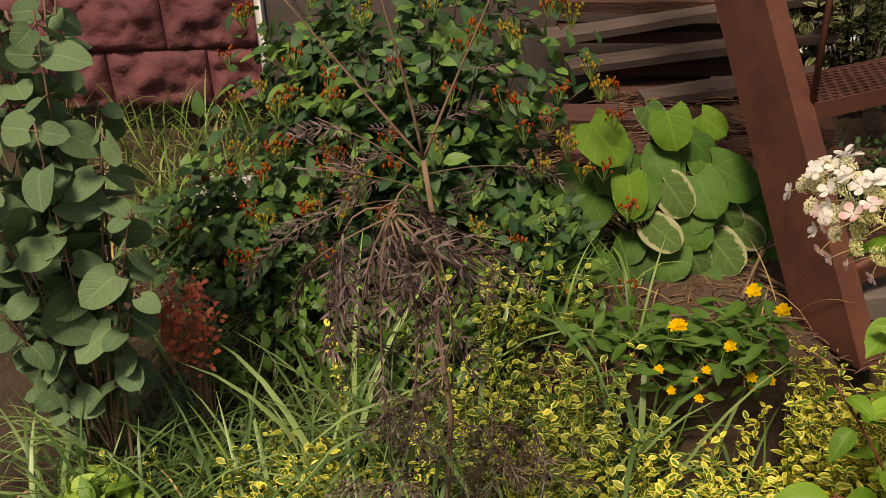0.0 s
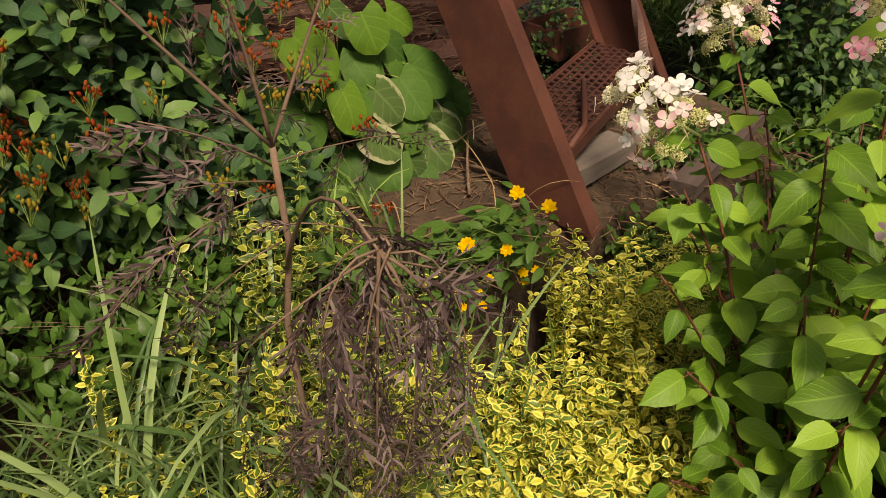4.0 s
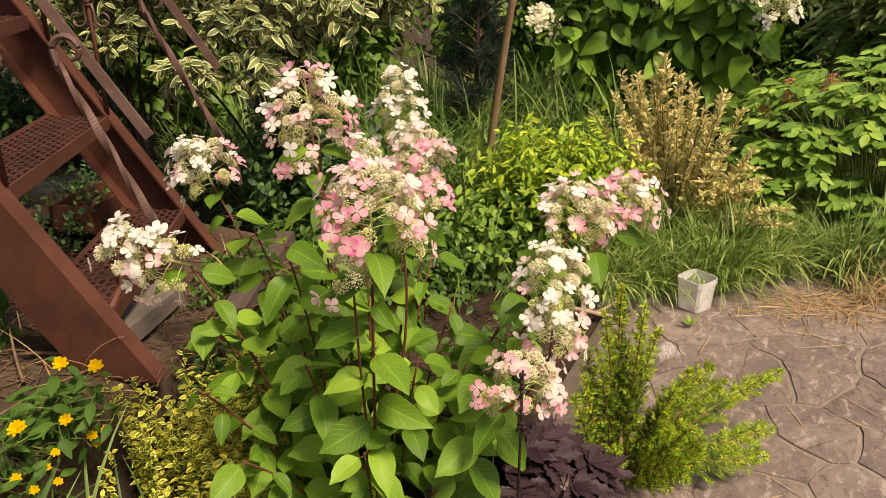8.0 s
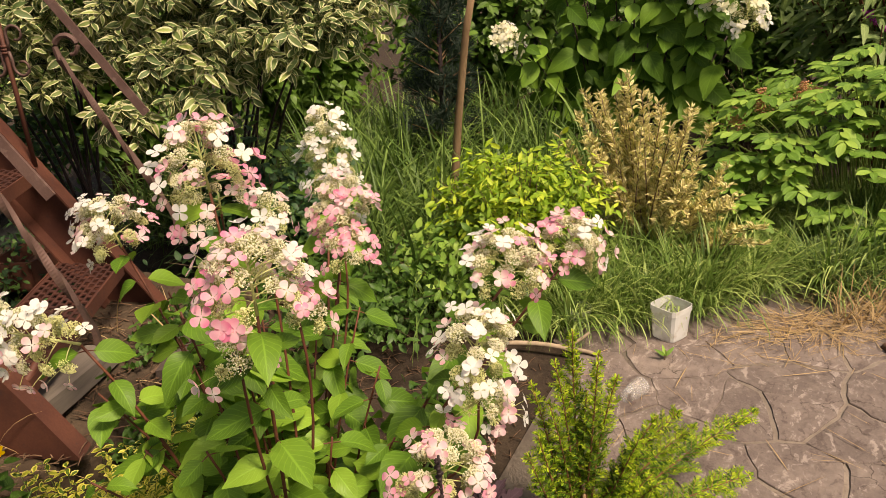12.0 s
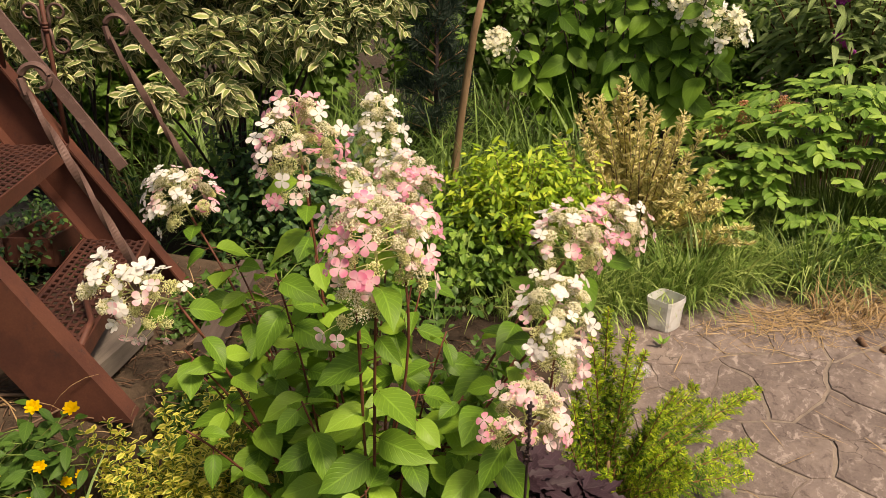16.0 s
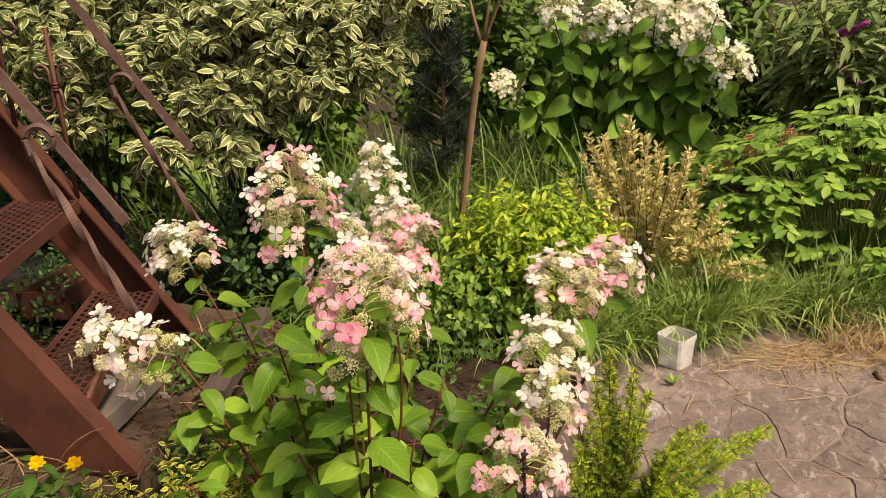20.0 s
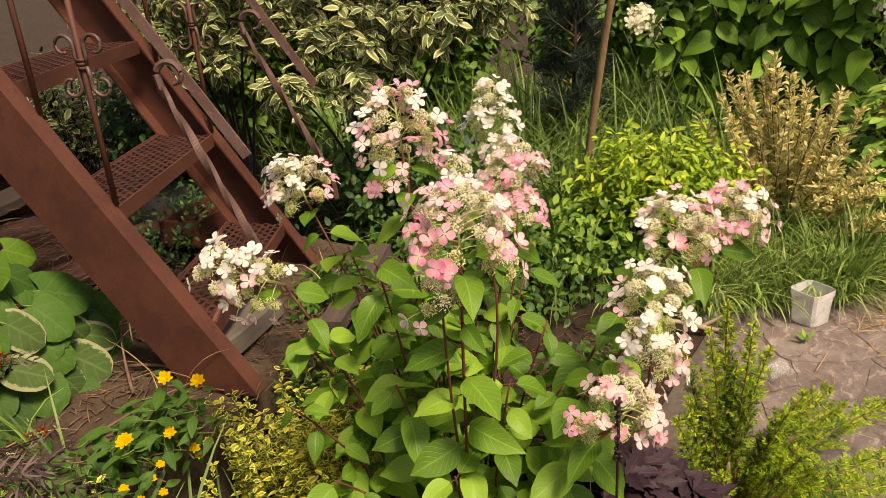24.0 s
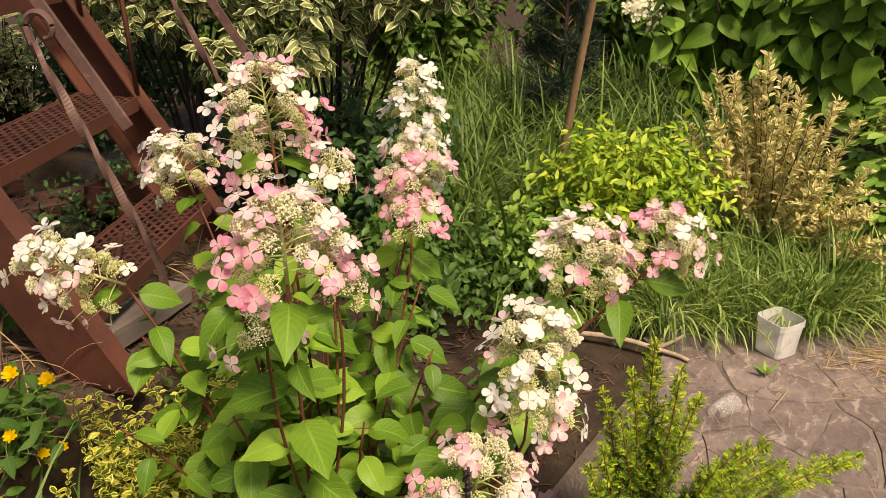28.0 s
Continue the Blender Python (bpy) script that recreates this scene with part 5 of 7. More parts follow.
F1 = np.array([-0.05, 1.24, 1.01])
lace_branch(bez(F1, F1 + [-0.08, 0, 0.1], (-0.29, 1.25, 1.32), 8), 3, 0.075, 0.0034, 0.1)
lace_branch(bez(F1, F1 + [-0.02, 0, 0.15], (-0.15, 1.24, 1.45), 8), 3, 0.075, 0.0036, 0.1)
lace_branch(bez(F1, F1 + [0.04, 0, 0.1], (0.10, 1.25, 1.34), 8), 4, 0.08, 0.0034, 0.1)
lace_branch(bez((-0.045, 1.26, 0.97), (-0.12, 1.22, 1.05), (-0.22, 1.2, 1.10), 6), 4, 0.09, 0.002, 0.2)
for z, ex, ez in ((0.98, 0.20, 0.02), (0.93, -0.26, -0.03), (0.88, 0.17, -0.06), (0.85, -0.16, -0.05), (0.95, -0.15, 0.07)):
    lace_branch(bez((-0.045, 1.25, z), (-0.045 + ex * 0.5, 1.2, z + U(0.0, 0.05)), (-0.05 + ex, 1.17 + U(-0.05, 0.05), z + ez), 7), 5, 0.085, 0.0014, 0.15, start=0.45)
TOP = np.array([-0.075, 0.90, 1.055])
lace_branch(bez((-0.04, 1.25, 0.80), (-0.05, 1.12, 1.08), TOP, 8), 4, 0.09, 0.0038, 0.5)
for i in range(10):
    a = i * 2.4 + U(-0.6, 0.6)
    ln, rr = U(-0.01, 0.20), U(0.04, 0.15)
    end = TOP + np.array([math.cos(a) * rr * 1.15, math.sin(a) * rr * 0.8, -ln])
    lace_branch(bez(TOP + U(-0.012, 0.012, 3), TOP + np.array([math.cos(a) * rr * 0.6 + U(-0.04, 0.04), math.sin(a) * rr * 0.5, U(-0.06, 0.03)]), end, 7), 5, 0.085, 0.0016, 0.45, start=0.3)
for i in range(3):
    e = TOP + np.array([(-0.02, 0.07, 0.01)[i], -0.03, (-0.40, -0.26, -0.33)[i]])
    lace_branch(bez(TOP, TOP + np.array([(-0.03, 0.10, 0.05)[i], -0.05, -0.08]), e, 9), 6, 0.085, 0.0024, 0.8, start=0.3)
for i in range(14):
    a = i * 2.4
    b = np.array([0.0 + 0.06 * math.cos(a), 1.12 + 0.06 * math.sin(a), U(0.30, 0.62)])
    e = b + np.array([math.cos(a) * U(0.06, 0.2), math.sin(a) * U(0.06, 0.15), U(-0.16, 0.02)])
    lace_branch(bez(b - [0, 0, 0.05], b + [0, 0, 0.05], e, 6), 9, 0.075, 0.0014, 0.4, start=0.05)
g = Geo()
g.add(*[leaf(6, 0.3, 0.4, 0.8, 0.5, 0.6)[k] for k in (0, 1, 2)])
part("dead_leaf", g, M_ORANGE, elder, "single dry orange leaf", m=Matrix(frames(np.array([[-0.205, 1.24, 1.345]]), np.array([[0.02, 0, -1.0]]), np.array([[-0.2, -1.0, 0.1]]), 0.075)[0].tolist()))

# ---- heart-leaved shrub ----
heart = thing("heart_leaved_shrub", (-0.88, 1.55, 0.1), "young shrub with large matt blue-green heart-shaped leaves", "shrub")
HEART_MESH = []
for t_ in LEAF_HEART:
    g = Geo()
    g.add(*t_)
    HEART_MESH.append(g.mesh("leaf", M_HEART))
for i in range(14):
    ft = (-0.93 + U(-0.1, 0.1), 1.55 + U(-0.08, 0.1), 0.1)
    tp = (-0.95 + U(-0.26, 0.22), 1.55 + U(-0.16, 0.18), U(0.80, 1.42) if i < 9 else U(0.62, 0.85))
    leafy_stem(heart, ft, tp, 0.25, 0.98, 0.066, 0.060, HEART_MESH, 0.005, M_STEM_BROWN, 0.1, face=(0.1, -0.5, 0.8), rise=(-0.6, 0.2), wild=0.85)
for tp in ((-0.66, 1.42, 0.86), (-0.70, 1.44, 0.66), (-0.98, 1.38, 0.66), (-0.92, 1.34, 0.95), (-0.80, 1.40, 1.05), (-0.78, 1.46, 1.25), (-0.88, 1.50, 1.36), (-0.70, 1.46, 1.02), (-1.0, 1.42, 1.2)):
    leafy_stem(heart, (-0.90, 1.55, 0.12), tp, 0.45, 0.98, 0.066, 0.068, HEART_MESH, 0.004, M_STEM_BROWN, 0.1, face=(0.1, -0.5, 0.8), rise=(-0.6, 0.2), wild=0.85)

# ---- hypericum with berries ----
hyp = bush("hypericum", (-0.12, 2.25, 0.25), (-0.16, 2.24, 0.80), (0.60, 0.34, 0.58), 270, 17, 0.064, [leaf(4, 0.52, 0.42, 0.8, 0.15, d) for d in (0.1, 0.3)], M_HYP, "dense dark green hypericum with clusters of orange-red berries", stem_r=0.004, face=(-0.1, -0.5, 1.0), low=-0.75, start=0.4)
hyp2 = bush("hypericum", (0.35, 2.10, 0.3), (0.14, 1.98, 0.46), (0.24, 0.18, 0.26), 56, 13, 0.055, [leaf(4, 0.52, 0.42, 0.8, 0.15, d) for d in (0.1, 0.3)], M_HYP, "low dark green hypericum with orange-red berries", stem_r=0.003, face=(-0.1, -0.5, 1.0), low=-0.6, start=0.35)
hyp3 = bush("hypericum", (-0.55, 2.12, 0.2), (-0.62, 2.12, 0.50), (0.42, 0.26, 0.30), 130, 14, 0.055, [leaf(4, 0.52, 0.42, 0.8, 0.15, d) for d in (0.1, 0.3)], M_HYP, "low dark green hypericum with orange-red berries", stem_r=0.003, face=(-0.1, -0.5, 1.0), low=-0.7, start=0.3)
BALL = []
for k in range(5):
    th = math.pi * k / 4
    for j in range(6):
        BALL.append((math.sin(th) * math.cos(j * 1.047), math.sin(th) * math.sin(j * 1.047), math.cos(th) * 1.7))
BALL = (np.array(BALL), [(k * 6 + j, (k + 1) * 6 + j, (k + 1) * 6 + (j + 1) % 6, k * 6 + (j + 1) % 6) for k in range(4) for j in range(6)], np.tile([[0.5, 0.9]], (30, 1)))


def berry_cluster(owner, at):
    g = Geo()
    n = int(U(8, 18))
    p = np.array(at) + np.stack([U(-0.026, 0.026, n), U(-0.026, 0.026, n), U(-0.012, 0.022, n)], 1)
    g.scatter(BALL, frames(p, rand_dirs(n, 0.1), np.array([0, -0.2, 1.0]) + U(-0.5, 0.5, (n, 3)), U(0.0033, 0.0049, n)))
    c = tagged(part("fruit_head", g, M_BERRY if U(0, 1) < 0.6 else M_BERRY_GREEN, owner), kind="stuff")
    g = Geo()
    for q in p:
        tube(g, [np.array(at) - [0, 0, 0.045], q], 0.001, 0.0008, 3, False)
    tagged(part("stalk", g, M_STEM_GREEN, c), kind="stuff")


for i in range(54):
    a = U(math.pi * 1.05, math.pi * 1.95)
    e = U(-0.2, 0.95)
    k = math.sqrt(max(0.02, 1 - e * e)) * 0.93
    berry_cluster(hyp, (-0.12 + 0.62 * math.cos(a) * k, 2.20 + 0.34 * math.sin(a) * k, 0.80 + 0.58 * e))
for i in range(30):
    a = U(math.pi * 1.05, math.pi * 1.95)
    e = U(0.0, 0.95)
    k = math.sqrt(max(0.02, 1 - e * e)) * 0.93
    berry_cluster(hyp3, (-0.50 + 0.34 * math.cos(a) * k, 2.10 + 0.26 * math.sin(a) * k, 0.52 + 0.30 * e))
for at in ((0.28, 1.93, 0.83), (0.22, 1.95, 0.75), (0.30, 1.85, 0.42), (0.45, 1.84, 0.44), (0.46, 1.95, 0.62), (0.15, 1.86, 0.58), (0.05, 1.85, 0.62), (0.38, 2.0, 0.95), (0.12, 1.9, 0.95)):
    berry_cluster(hyp2, at)

# ---- broad-leaved perennial behind the ledge ----
brun = thing("broad_leaved_perennial", (0.75, 2.5, 0.3), "clump of broad heart-shaped green leaves, some with silvery edges", "perennial")


def broad(width, lobe, droop, phase, rows=9):
    """A broad heart-shaped leaf, seven vertices a row, puckered and waved."""
    v, uv, f = [], [], []
    for i in range(rows + 1):
        t = i / rows
        w = width / 2 * (max(0.0, 1 - (abs(t - 0.36) / (0.66 if t > 0.36 else 0.52)) ** 2.3) ** 0.62 if i < rows else 0.0)
        for k in range(-3, 4):
            a = k / 3
            y = t - lobe * abs(a) ** 1.2 * max(0.0, 1 - t * 1.6)
            z = -droop * t * t - 0.10 * w * a * a + 0.03 * math.sin(8 * t + phase + 2.2 * a) * abs(a) - (0.012 if k == 0 else 0) + 0.012 * math.sin(15 * t + 6 * abs(a))
            v.append((a * w, y, z))
            uv.append((0.5 + 0.5 * a, t))
    for i in range(rows):
        for k in range(6):
            b = 7 * i + k
            f.append((b, b + 1, b + 8, b + 7))
    return np.array(v), f, np.array(uv)


BROAD = {}
for kind_, mt_ in (("d", M_BRUN), ("l", M_BRUN_LIGHT), ("e", M_BRUN_EDGE)):
    BROAD[kind_] = []
    for q in range(3):
        g = Geo()
        g.add(*broad((0.95, 1.05, 0.88)[q], 0.20, (0.15, 0.30, 0.45)[q], q * 2.1))
        BROAD[kind_].append(g.mesh("leaf", mt_))
LEAVES = [((0.385, 2.20, 0.79), 0.155, (0.5, -0.5, -0.55), "l"), ((0.633, 2.30, 0.79), 0.12, (0.1, -0.5, -0.6), "l"), ((0.494, 2.15, 0.64), 0.12, (0.1, -0.6, -0.6), "l"), ((0.76, 2.38, 0.75), 0.10, (0.6, -0.3, -0.4), "l"),
          ((0.62, 2.20, 0.60), 0.12, (0.45, -0.5, -0.5), "e"), ((0.81, 2.25, 0.50), 0.115, (0.5, -0.4, -0.7), "e"), ((0.57, 2.14, 0.49), 0.115, (0.6, -0.5, -0.4), "e"), ((0.70, 2.16, 0.40), 0.10, (0.3, -0.5, -0.7), "e"), ((0.60, 2.44, 0.77), 0.11, (0.2, -0.4, -0.2), "e"),
          ((0.78, 2.28, 0.62), 0.165, (0.8, -0.3, -0.4), "d"), ((0.92, 2.32, 0.48), 0.15, (0.8, -0.3, -0.5), "d")]
for i in range(64):
    a, e = U(math.pi * 0.95, math.pi * 2.15), U(0.0, 0.95)
    k = math.sqrt(1 - e * e)
    d = np.array([math.cos(a) * k, math.sin(a) * k, e])
    p = np.array([0.60, 2.40, 0.34]) + d * [0.38, 0.25, 0.40] * U(0.80, 1.0)
    LEAVES.append((tuple(p), U(0.10, 0.145), (d[0] * 1.2 + U(-0.4, 0.4), d[1] * 0.6 - 0.3, U(-0.8, -0.2)), "e" if U(0, 1) < 0.12 else "d"))
for i, (at, sz, along, kind_) in enumerate(LEAVES):
    at, along = np.array(at), unit(np.array(along))
    g = Geo()
    tube(g, bez((0.70 + 0.25 * (at[0] - 0.7), 2.48, 0.28), (at[0] * 0.7 + 0.2, 2.46, at[2]), at, 6), 0.0035, 0.0025, 5)
    st = part("leaf_stalk", g, M_STEM_GREEN, brun)
    m = frames(at[None], along[None], unit(np.array([-0.20, -0.75, 0.75]) + U(-0.25, 0.25, 3))[None], sz)[0]
    part("leaf", BROAD[kind_][i % 3], None, st, m=Matrix(m.tolist()))

# ---- small red barberry, grasses on the left, litter ----
bush("barberry", (-0.69, 1.68, 0.10), (-0.685, 1.665, 0.52), (0.105, 0.06, 0.078), 30, 11, 0.024, [leaf(3, 0.62, 0.6, 0.8, 0.2, 0.1)], M_RED, "small barberry with coral red leaves", stem_r=0.002, face=(0, -0.6, 0.8))
bush("green_undergrowth", (-0.70, 1.80, 0.1), (-0.68, 1.78, 0.24), (0.16, 0.10, 0.12), 30, 10, 0.028, LEAF_SMALL, M_VINE, "low mixed green undergrowth", stem_r=0.002)
grass_patch("broad_grass", np.vstack([spots_in(640, -1.05, -0.1, 1.3, 1.8), spots_in(200, -0.3, 0.45, 1.2, 1.75), spots_in(30, -0.6, 0.3, 1.0, 1.3)]), 0.42, 0.021, M_GRASS_PALE, "arching clumps of broad-bladed pale green grass", wild=1.3)
grass_patch("tall_grass", np.vstack([spots_in(70, -0.35, 0.12, 1.45, 1.75), spots_in(14, 0.30, 0.50, 1.40, 1.55)]), 0.66, 0.022, M_GRASS_PALE, "tall upright pale grass blades among the shrubs", wild=0.5)
grass_patch("fine_grass", np.vstack([spots_in(500, -1.3, 0.5, 1.2, 2.1), spots_in(120, 0.2, 0.7, 1.3, 1.6), spots_in(650, -1.9, -0.5, 2.3, 3.7)]), 0.34, 0.022, M_GRASS_DARK, "thin dark green grass among the plants", wild=0.8)
grass_patch("dry_stalks", np.vstack([spots_in(220, -1.6, -0.6, 1.0, 1.5, dz=0.0), spots_in(260, -1.8, -0.6, 2.2, 3.7, dz=0.01), spots_in(160, -0.6, 1.8, 1.75, 2.5, dz=0.01), spots_in(130, 0.2, 1.4, 2.6, 3.2, dz=0.02)]), 0.28, 0.018, M_STRAW, "dry brown stalks lying on the soil", wild=6.0)
bush("undergrowth", (0.0, 1.9, 0.1), (-0.1, 1.92, 0.30), (0.75, 0.28, 0.20), 110, 12, 0.045, LEAF_OVAL, M_VINE, "dense low dark green undergrowth", stem_r=0.002, hole=0.1)
bush("weed", (-0.92, 1.32, 0.0), (-0.86, 1.32, 0.12), (0.16, 0.12, 0.09), 26, 6, 0.075, LEAF_OVAL, M_PEONY, "broad-leaved low green weed on the soil", stem_r=0.002)
g = Geo()
for i in range(7):
    box(g, (-U(0.03, 0.08), -U(0.03, 0.06), 0), (U(0.03, 0.08), U(0.03, 0.06), U(0.03, 0.06)), pose(-1.05 + U(-0.25, 0.25), 3.05 + U(-0.3, 0.2), 0.28, U(-9, 9), U(-9, 9), U(0, 180)), bevel=0.012, jitter=0.012)
single("painted_rubble", g, M_RUBBLE, "broken pieces of white painted stone", "rubble", "stuff", smooth=False)
g = Geo()
for i in range(1700):
    x, y = U(0.1, 2.1), U(1.6, 3.0)
    z = max(ground_z(x, y), 0.31 if y < 2.42 and 0.15 < x < 2.0 else 0)
    a, ln = U(0, 6.283), U(0.02, 0.09)
    q = np.array([x, y, z + 0.006])
    d = np.array([math.cos(a), math.sin(a), U(-0.05, 0.1)]) * ln
    tube(g, [q, q + d * 0.5 + [0, 0, 0.004], q + d], 0.0025, 0.0015, 4)
for i in range(1300):
    x, y = U(0.3, 1.5), U(2.6, 3.25)
    z = ground_z(x, y) + 0.16 * smooth(y, 2.65, 3.0) * (1 - smooth(abs(x - 0.9), 0.2, 0.55)) + U(0.0, 0.10)
    a, ln = U(0, 6.283), U(0.03, 0.12)
    q = np.array([x, y, z])
    d = np.array([math.cos(a), math.sin(a) * 0.5, U(-0.25, 0.25)]) * ln
    tube(g, [q, q + d * 0.5 + [0, 0, 0.004], q + d], U(0.0015, 0.004), 0.0015, 4)
for i in range(1100):
    x, y = U(1.0, 2.4), U(-0.3, 1.4)
    if x > 1.75 and y < 0.3 and U(0, 1) < 0.85:
        continue
    a, ln = U(0, 6.283), U(0.015, 0.08)
    q = np.array([x, y, ground_z(x, y) + 0.004])
    d = np.array([math.cos(a), math.sin(a), U(-0.05, 0.2)]) * ln
    tube(g, [q, q + d * 0.5 + [0, 0, 0.004], q + d], 0.0022, 0.0012, 4)
single("twig_litter", g, M_BARKCHIP, "fallen twigs and bark litter", "litter", "stuff")
for a, b, r in (((0.80, 1.95, 0.33), (1.00, 2.25, 0.40), 0.006), ((0.55, 1.86, 0.33), (1.02, 1.80, 0.33), 0.005), ((0.90, 2.1, 0.33), (0.98, 1.86, 0.33), 0.007), ((1.4, 1.75, 0.32), (1.9, 1.72, 0.31), 0.006)):
    g = Geo()
    a, b = np.array(a), np.array(b)
    tube(g, bez(a, (a + b) / 2 + [0, 0.03, 0.02], b, 6), r, r * 0.6, 5)
    single("dry_stick", g, M_STEM_BROWN, "dry brown stick lying on the ledge", "stick", group="sticks")

# ---- dark purple perennial and its stalks ----
purple = thing("purple_perennial", (0.99, 0.54, 0.0), "clump of deeply cut dark purple leaves", "perennial")
PURP = [leaf(9, 0.34, 0.45, 0.8, 0.35, d, serrate=0.22) for d in (0.1, 0.3)]
for i in range(72):
    a, r = U(0, 6.283), 0.30 * U(0, 1) ** 0.6
    at = np.array([1.03 + r * math.cos(a) * 0.62 - 0.35 * r * math.sin(a), 0.56 + r * math.sin(a) * 0.95, U(0.24, 0.38) - 0.5 * r * r])
    g = Geo()
    tube(g, bez((1.03 + 0.3 * r * math.cos(a), 0.56 + 0.3 * r * math.sin(a), 0.0), (at[0], at[1], 0.1), at, 5), 0.002, 0.0015, 4)
    st = part("leaf_stalk", g, M_STEM_DARK, purple)
    g = Geo()
    k = 7
    ang = np.linspace(-1.35, 1.35, k) + a
    A = np.stack([np.cos(ang), np.sin(ang), U(-0.1, 0.35, k)], 1)
    split_scatter(g, PURP, frames(np.tile(at, (k, 1)), A, unit(np.array([-0.2, -0.2, 1]) + U(-0.3, 0.3, (k, 3))), U(0.060, 0.105, k)))
    part("leaf", g, M_PURPLE, st)
for tp, ft, r in (((0.775, 0.405, 0.79), (0.87, 0.445, 0.0), 0.0038), ((0.80, 0.62, 0.42), (0.88, 0.66, 0.0), 0.0028), ((0.93, 0.58, 0.42), (0.97, 0.60, 0.0), 0.0028)):
    g = Geo()
    pts = bez(ft, (np.array(ft) * 0.5 + np.array(tp) * 0.5) + [0.01, 0, 0], tp, 9)
    tube(g, pts, r, r * 0.7, 6)
    st = part("flower_stalk", g, M_STEM_DARK, purple, "thin black stalk with dried seed tip")
    g = Geo()
    n = 40
    s = U(0.80, 1.0, n)
    q = np.array(ft)[None] * (1 - s)[:, None] + np.array(tp)[None] * s[:, None] + U(-0.006, 0.006, (n, 3))
    g.scatter(BUD, frames(q, rand_dirs(n), rand_dirs(n), U(0.003, 0.006, n)))
    part("seed_spike", g, M_STEM_DARK, st)
grass_patch("lily_leaves", np.array([(0.97, 0.36, 0), (0.99, 0.34, 0), (0.95, 0.38, 0)] * 3) + U(-0.02, 0.02, (9, 3)) * [1, 1, 0], 0.22, 0.02, M_GRASS, "small green grass tuft")

# ---- golden thuja ----
SCALE = leaf(4, 0.27, 0.45, 0.8, 0.3, 0.15, serrate=0.3)


def frond(owner, a, b, width, upright, dens=1.0):
    """A thuja shoot: an axis with fern-like side sprays, each a rib with short flat twiglets; the outer ones are golden."""
    a, b = np.array(a, dtype=float), np.array(b, dtype=float)
    ln = np.linalg.norm(b - a)
    mid = (a + b) / 2 + np.array([0, 0, (-0.02 if upright else 0.10) * ln]) + U(-0.06, 0.06, 3) * ln
    pts = bez(a, mid, b, 8)
    g = Geo()
    tube(g, pts, 0.0040, 0.0010, 5)
    d = unit(b - a)
    pl = unit(np.cross(d, np.array([-0.5, -0.3, 0.8]) + U(-0.5, 0.5, 3)))
    nrm = np.cross(pl, d)
    rows = {0: [[], [], [], []], 1: [[], [], [], []]}
    n = int(ln / 0.0165 * dens)
    for i in range(n):
        s = 0.10 + 0.90 * (i + U(0, 0.6)) / n
        q = (1 - s) ** 2 * a + 2 * s * (1 - s) * mid + s * s * b
        for sd in (-1, 1):
            L = width * (0.35 + 0.65 * math.sin(math.pi * min(1.0, 0.22 + 0.80 * s))) * U(0.55, 1.15) * (0.5 if s > 0.93 else 1)
            tw = i * 1.9 if upright else U(-0.45, 0.45)
            dr = unit(pl * (sd * math.cos(tw)) + nrm * math.sin(tw) * (sd if upright else 1) + d * U(0.65, 1.05) + np.array([0, 0, 0.15]))
            fl = unit(np.cross(dr, np.cross(dr, nrm if not upright else np.array([-0.4, -0.3, 0.8]) + U(-0.4, 0.4, 3))))
            sv = np.cross(dr, fl)
            tube(g, [q, q + dr * L * 0.8], 0.0009, 0.0006, 3, False)
            k = max(3, int(L / 0.0048))
            for j in range(k + 1):
                u = (j + 0.3) / k
                c = q + dr * L * min(u, 1.0) - np.array([0, 0, 0.12 * L * u * u])
                for e in ((-1, 1) if j < k else (0,)):
                    r = rows[1 if (s > 0.60 or u > 0.62) and U(0, 1) < 0.8 else 0]
                    r[0].append(c)
                    r[1].append(unit(dr * U(0.7, 1.0) + sv * e * 0.9 + U(-0.15, 0.15, 3)))
                    r[2].append(-fl + U(-0.35, 0.35, 3))
                    r[3].append((0.0165 - 0.007 * u) * U(0.75, 1.2))
    ax = part("twig", g, M_THUJA_TWIG, owner)
    for key, mat in ((0, M_THUJA), (1, M_THUJA_GOLD)):
        r = rows[key]
        if r[0]:
            f = Geo()
            f.scatter(SCALE, frames(np.array(r[0]), np.array(r[1]), np.array(r[2]), np.array(r[3])))
            tagged(part("spray", f, mat, ax), kind="stuff")


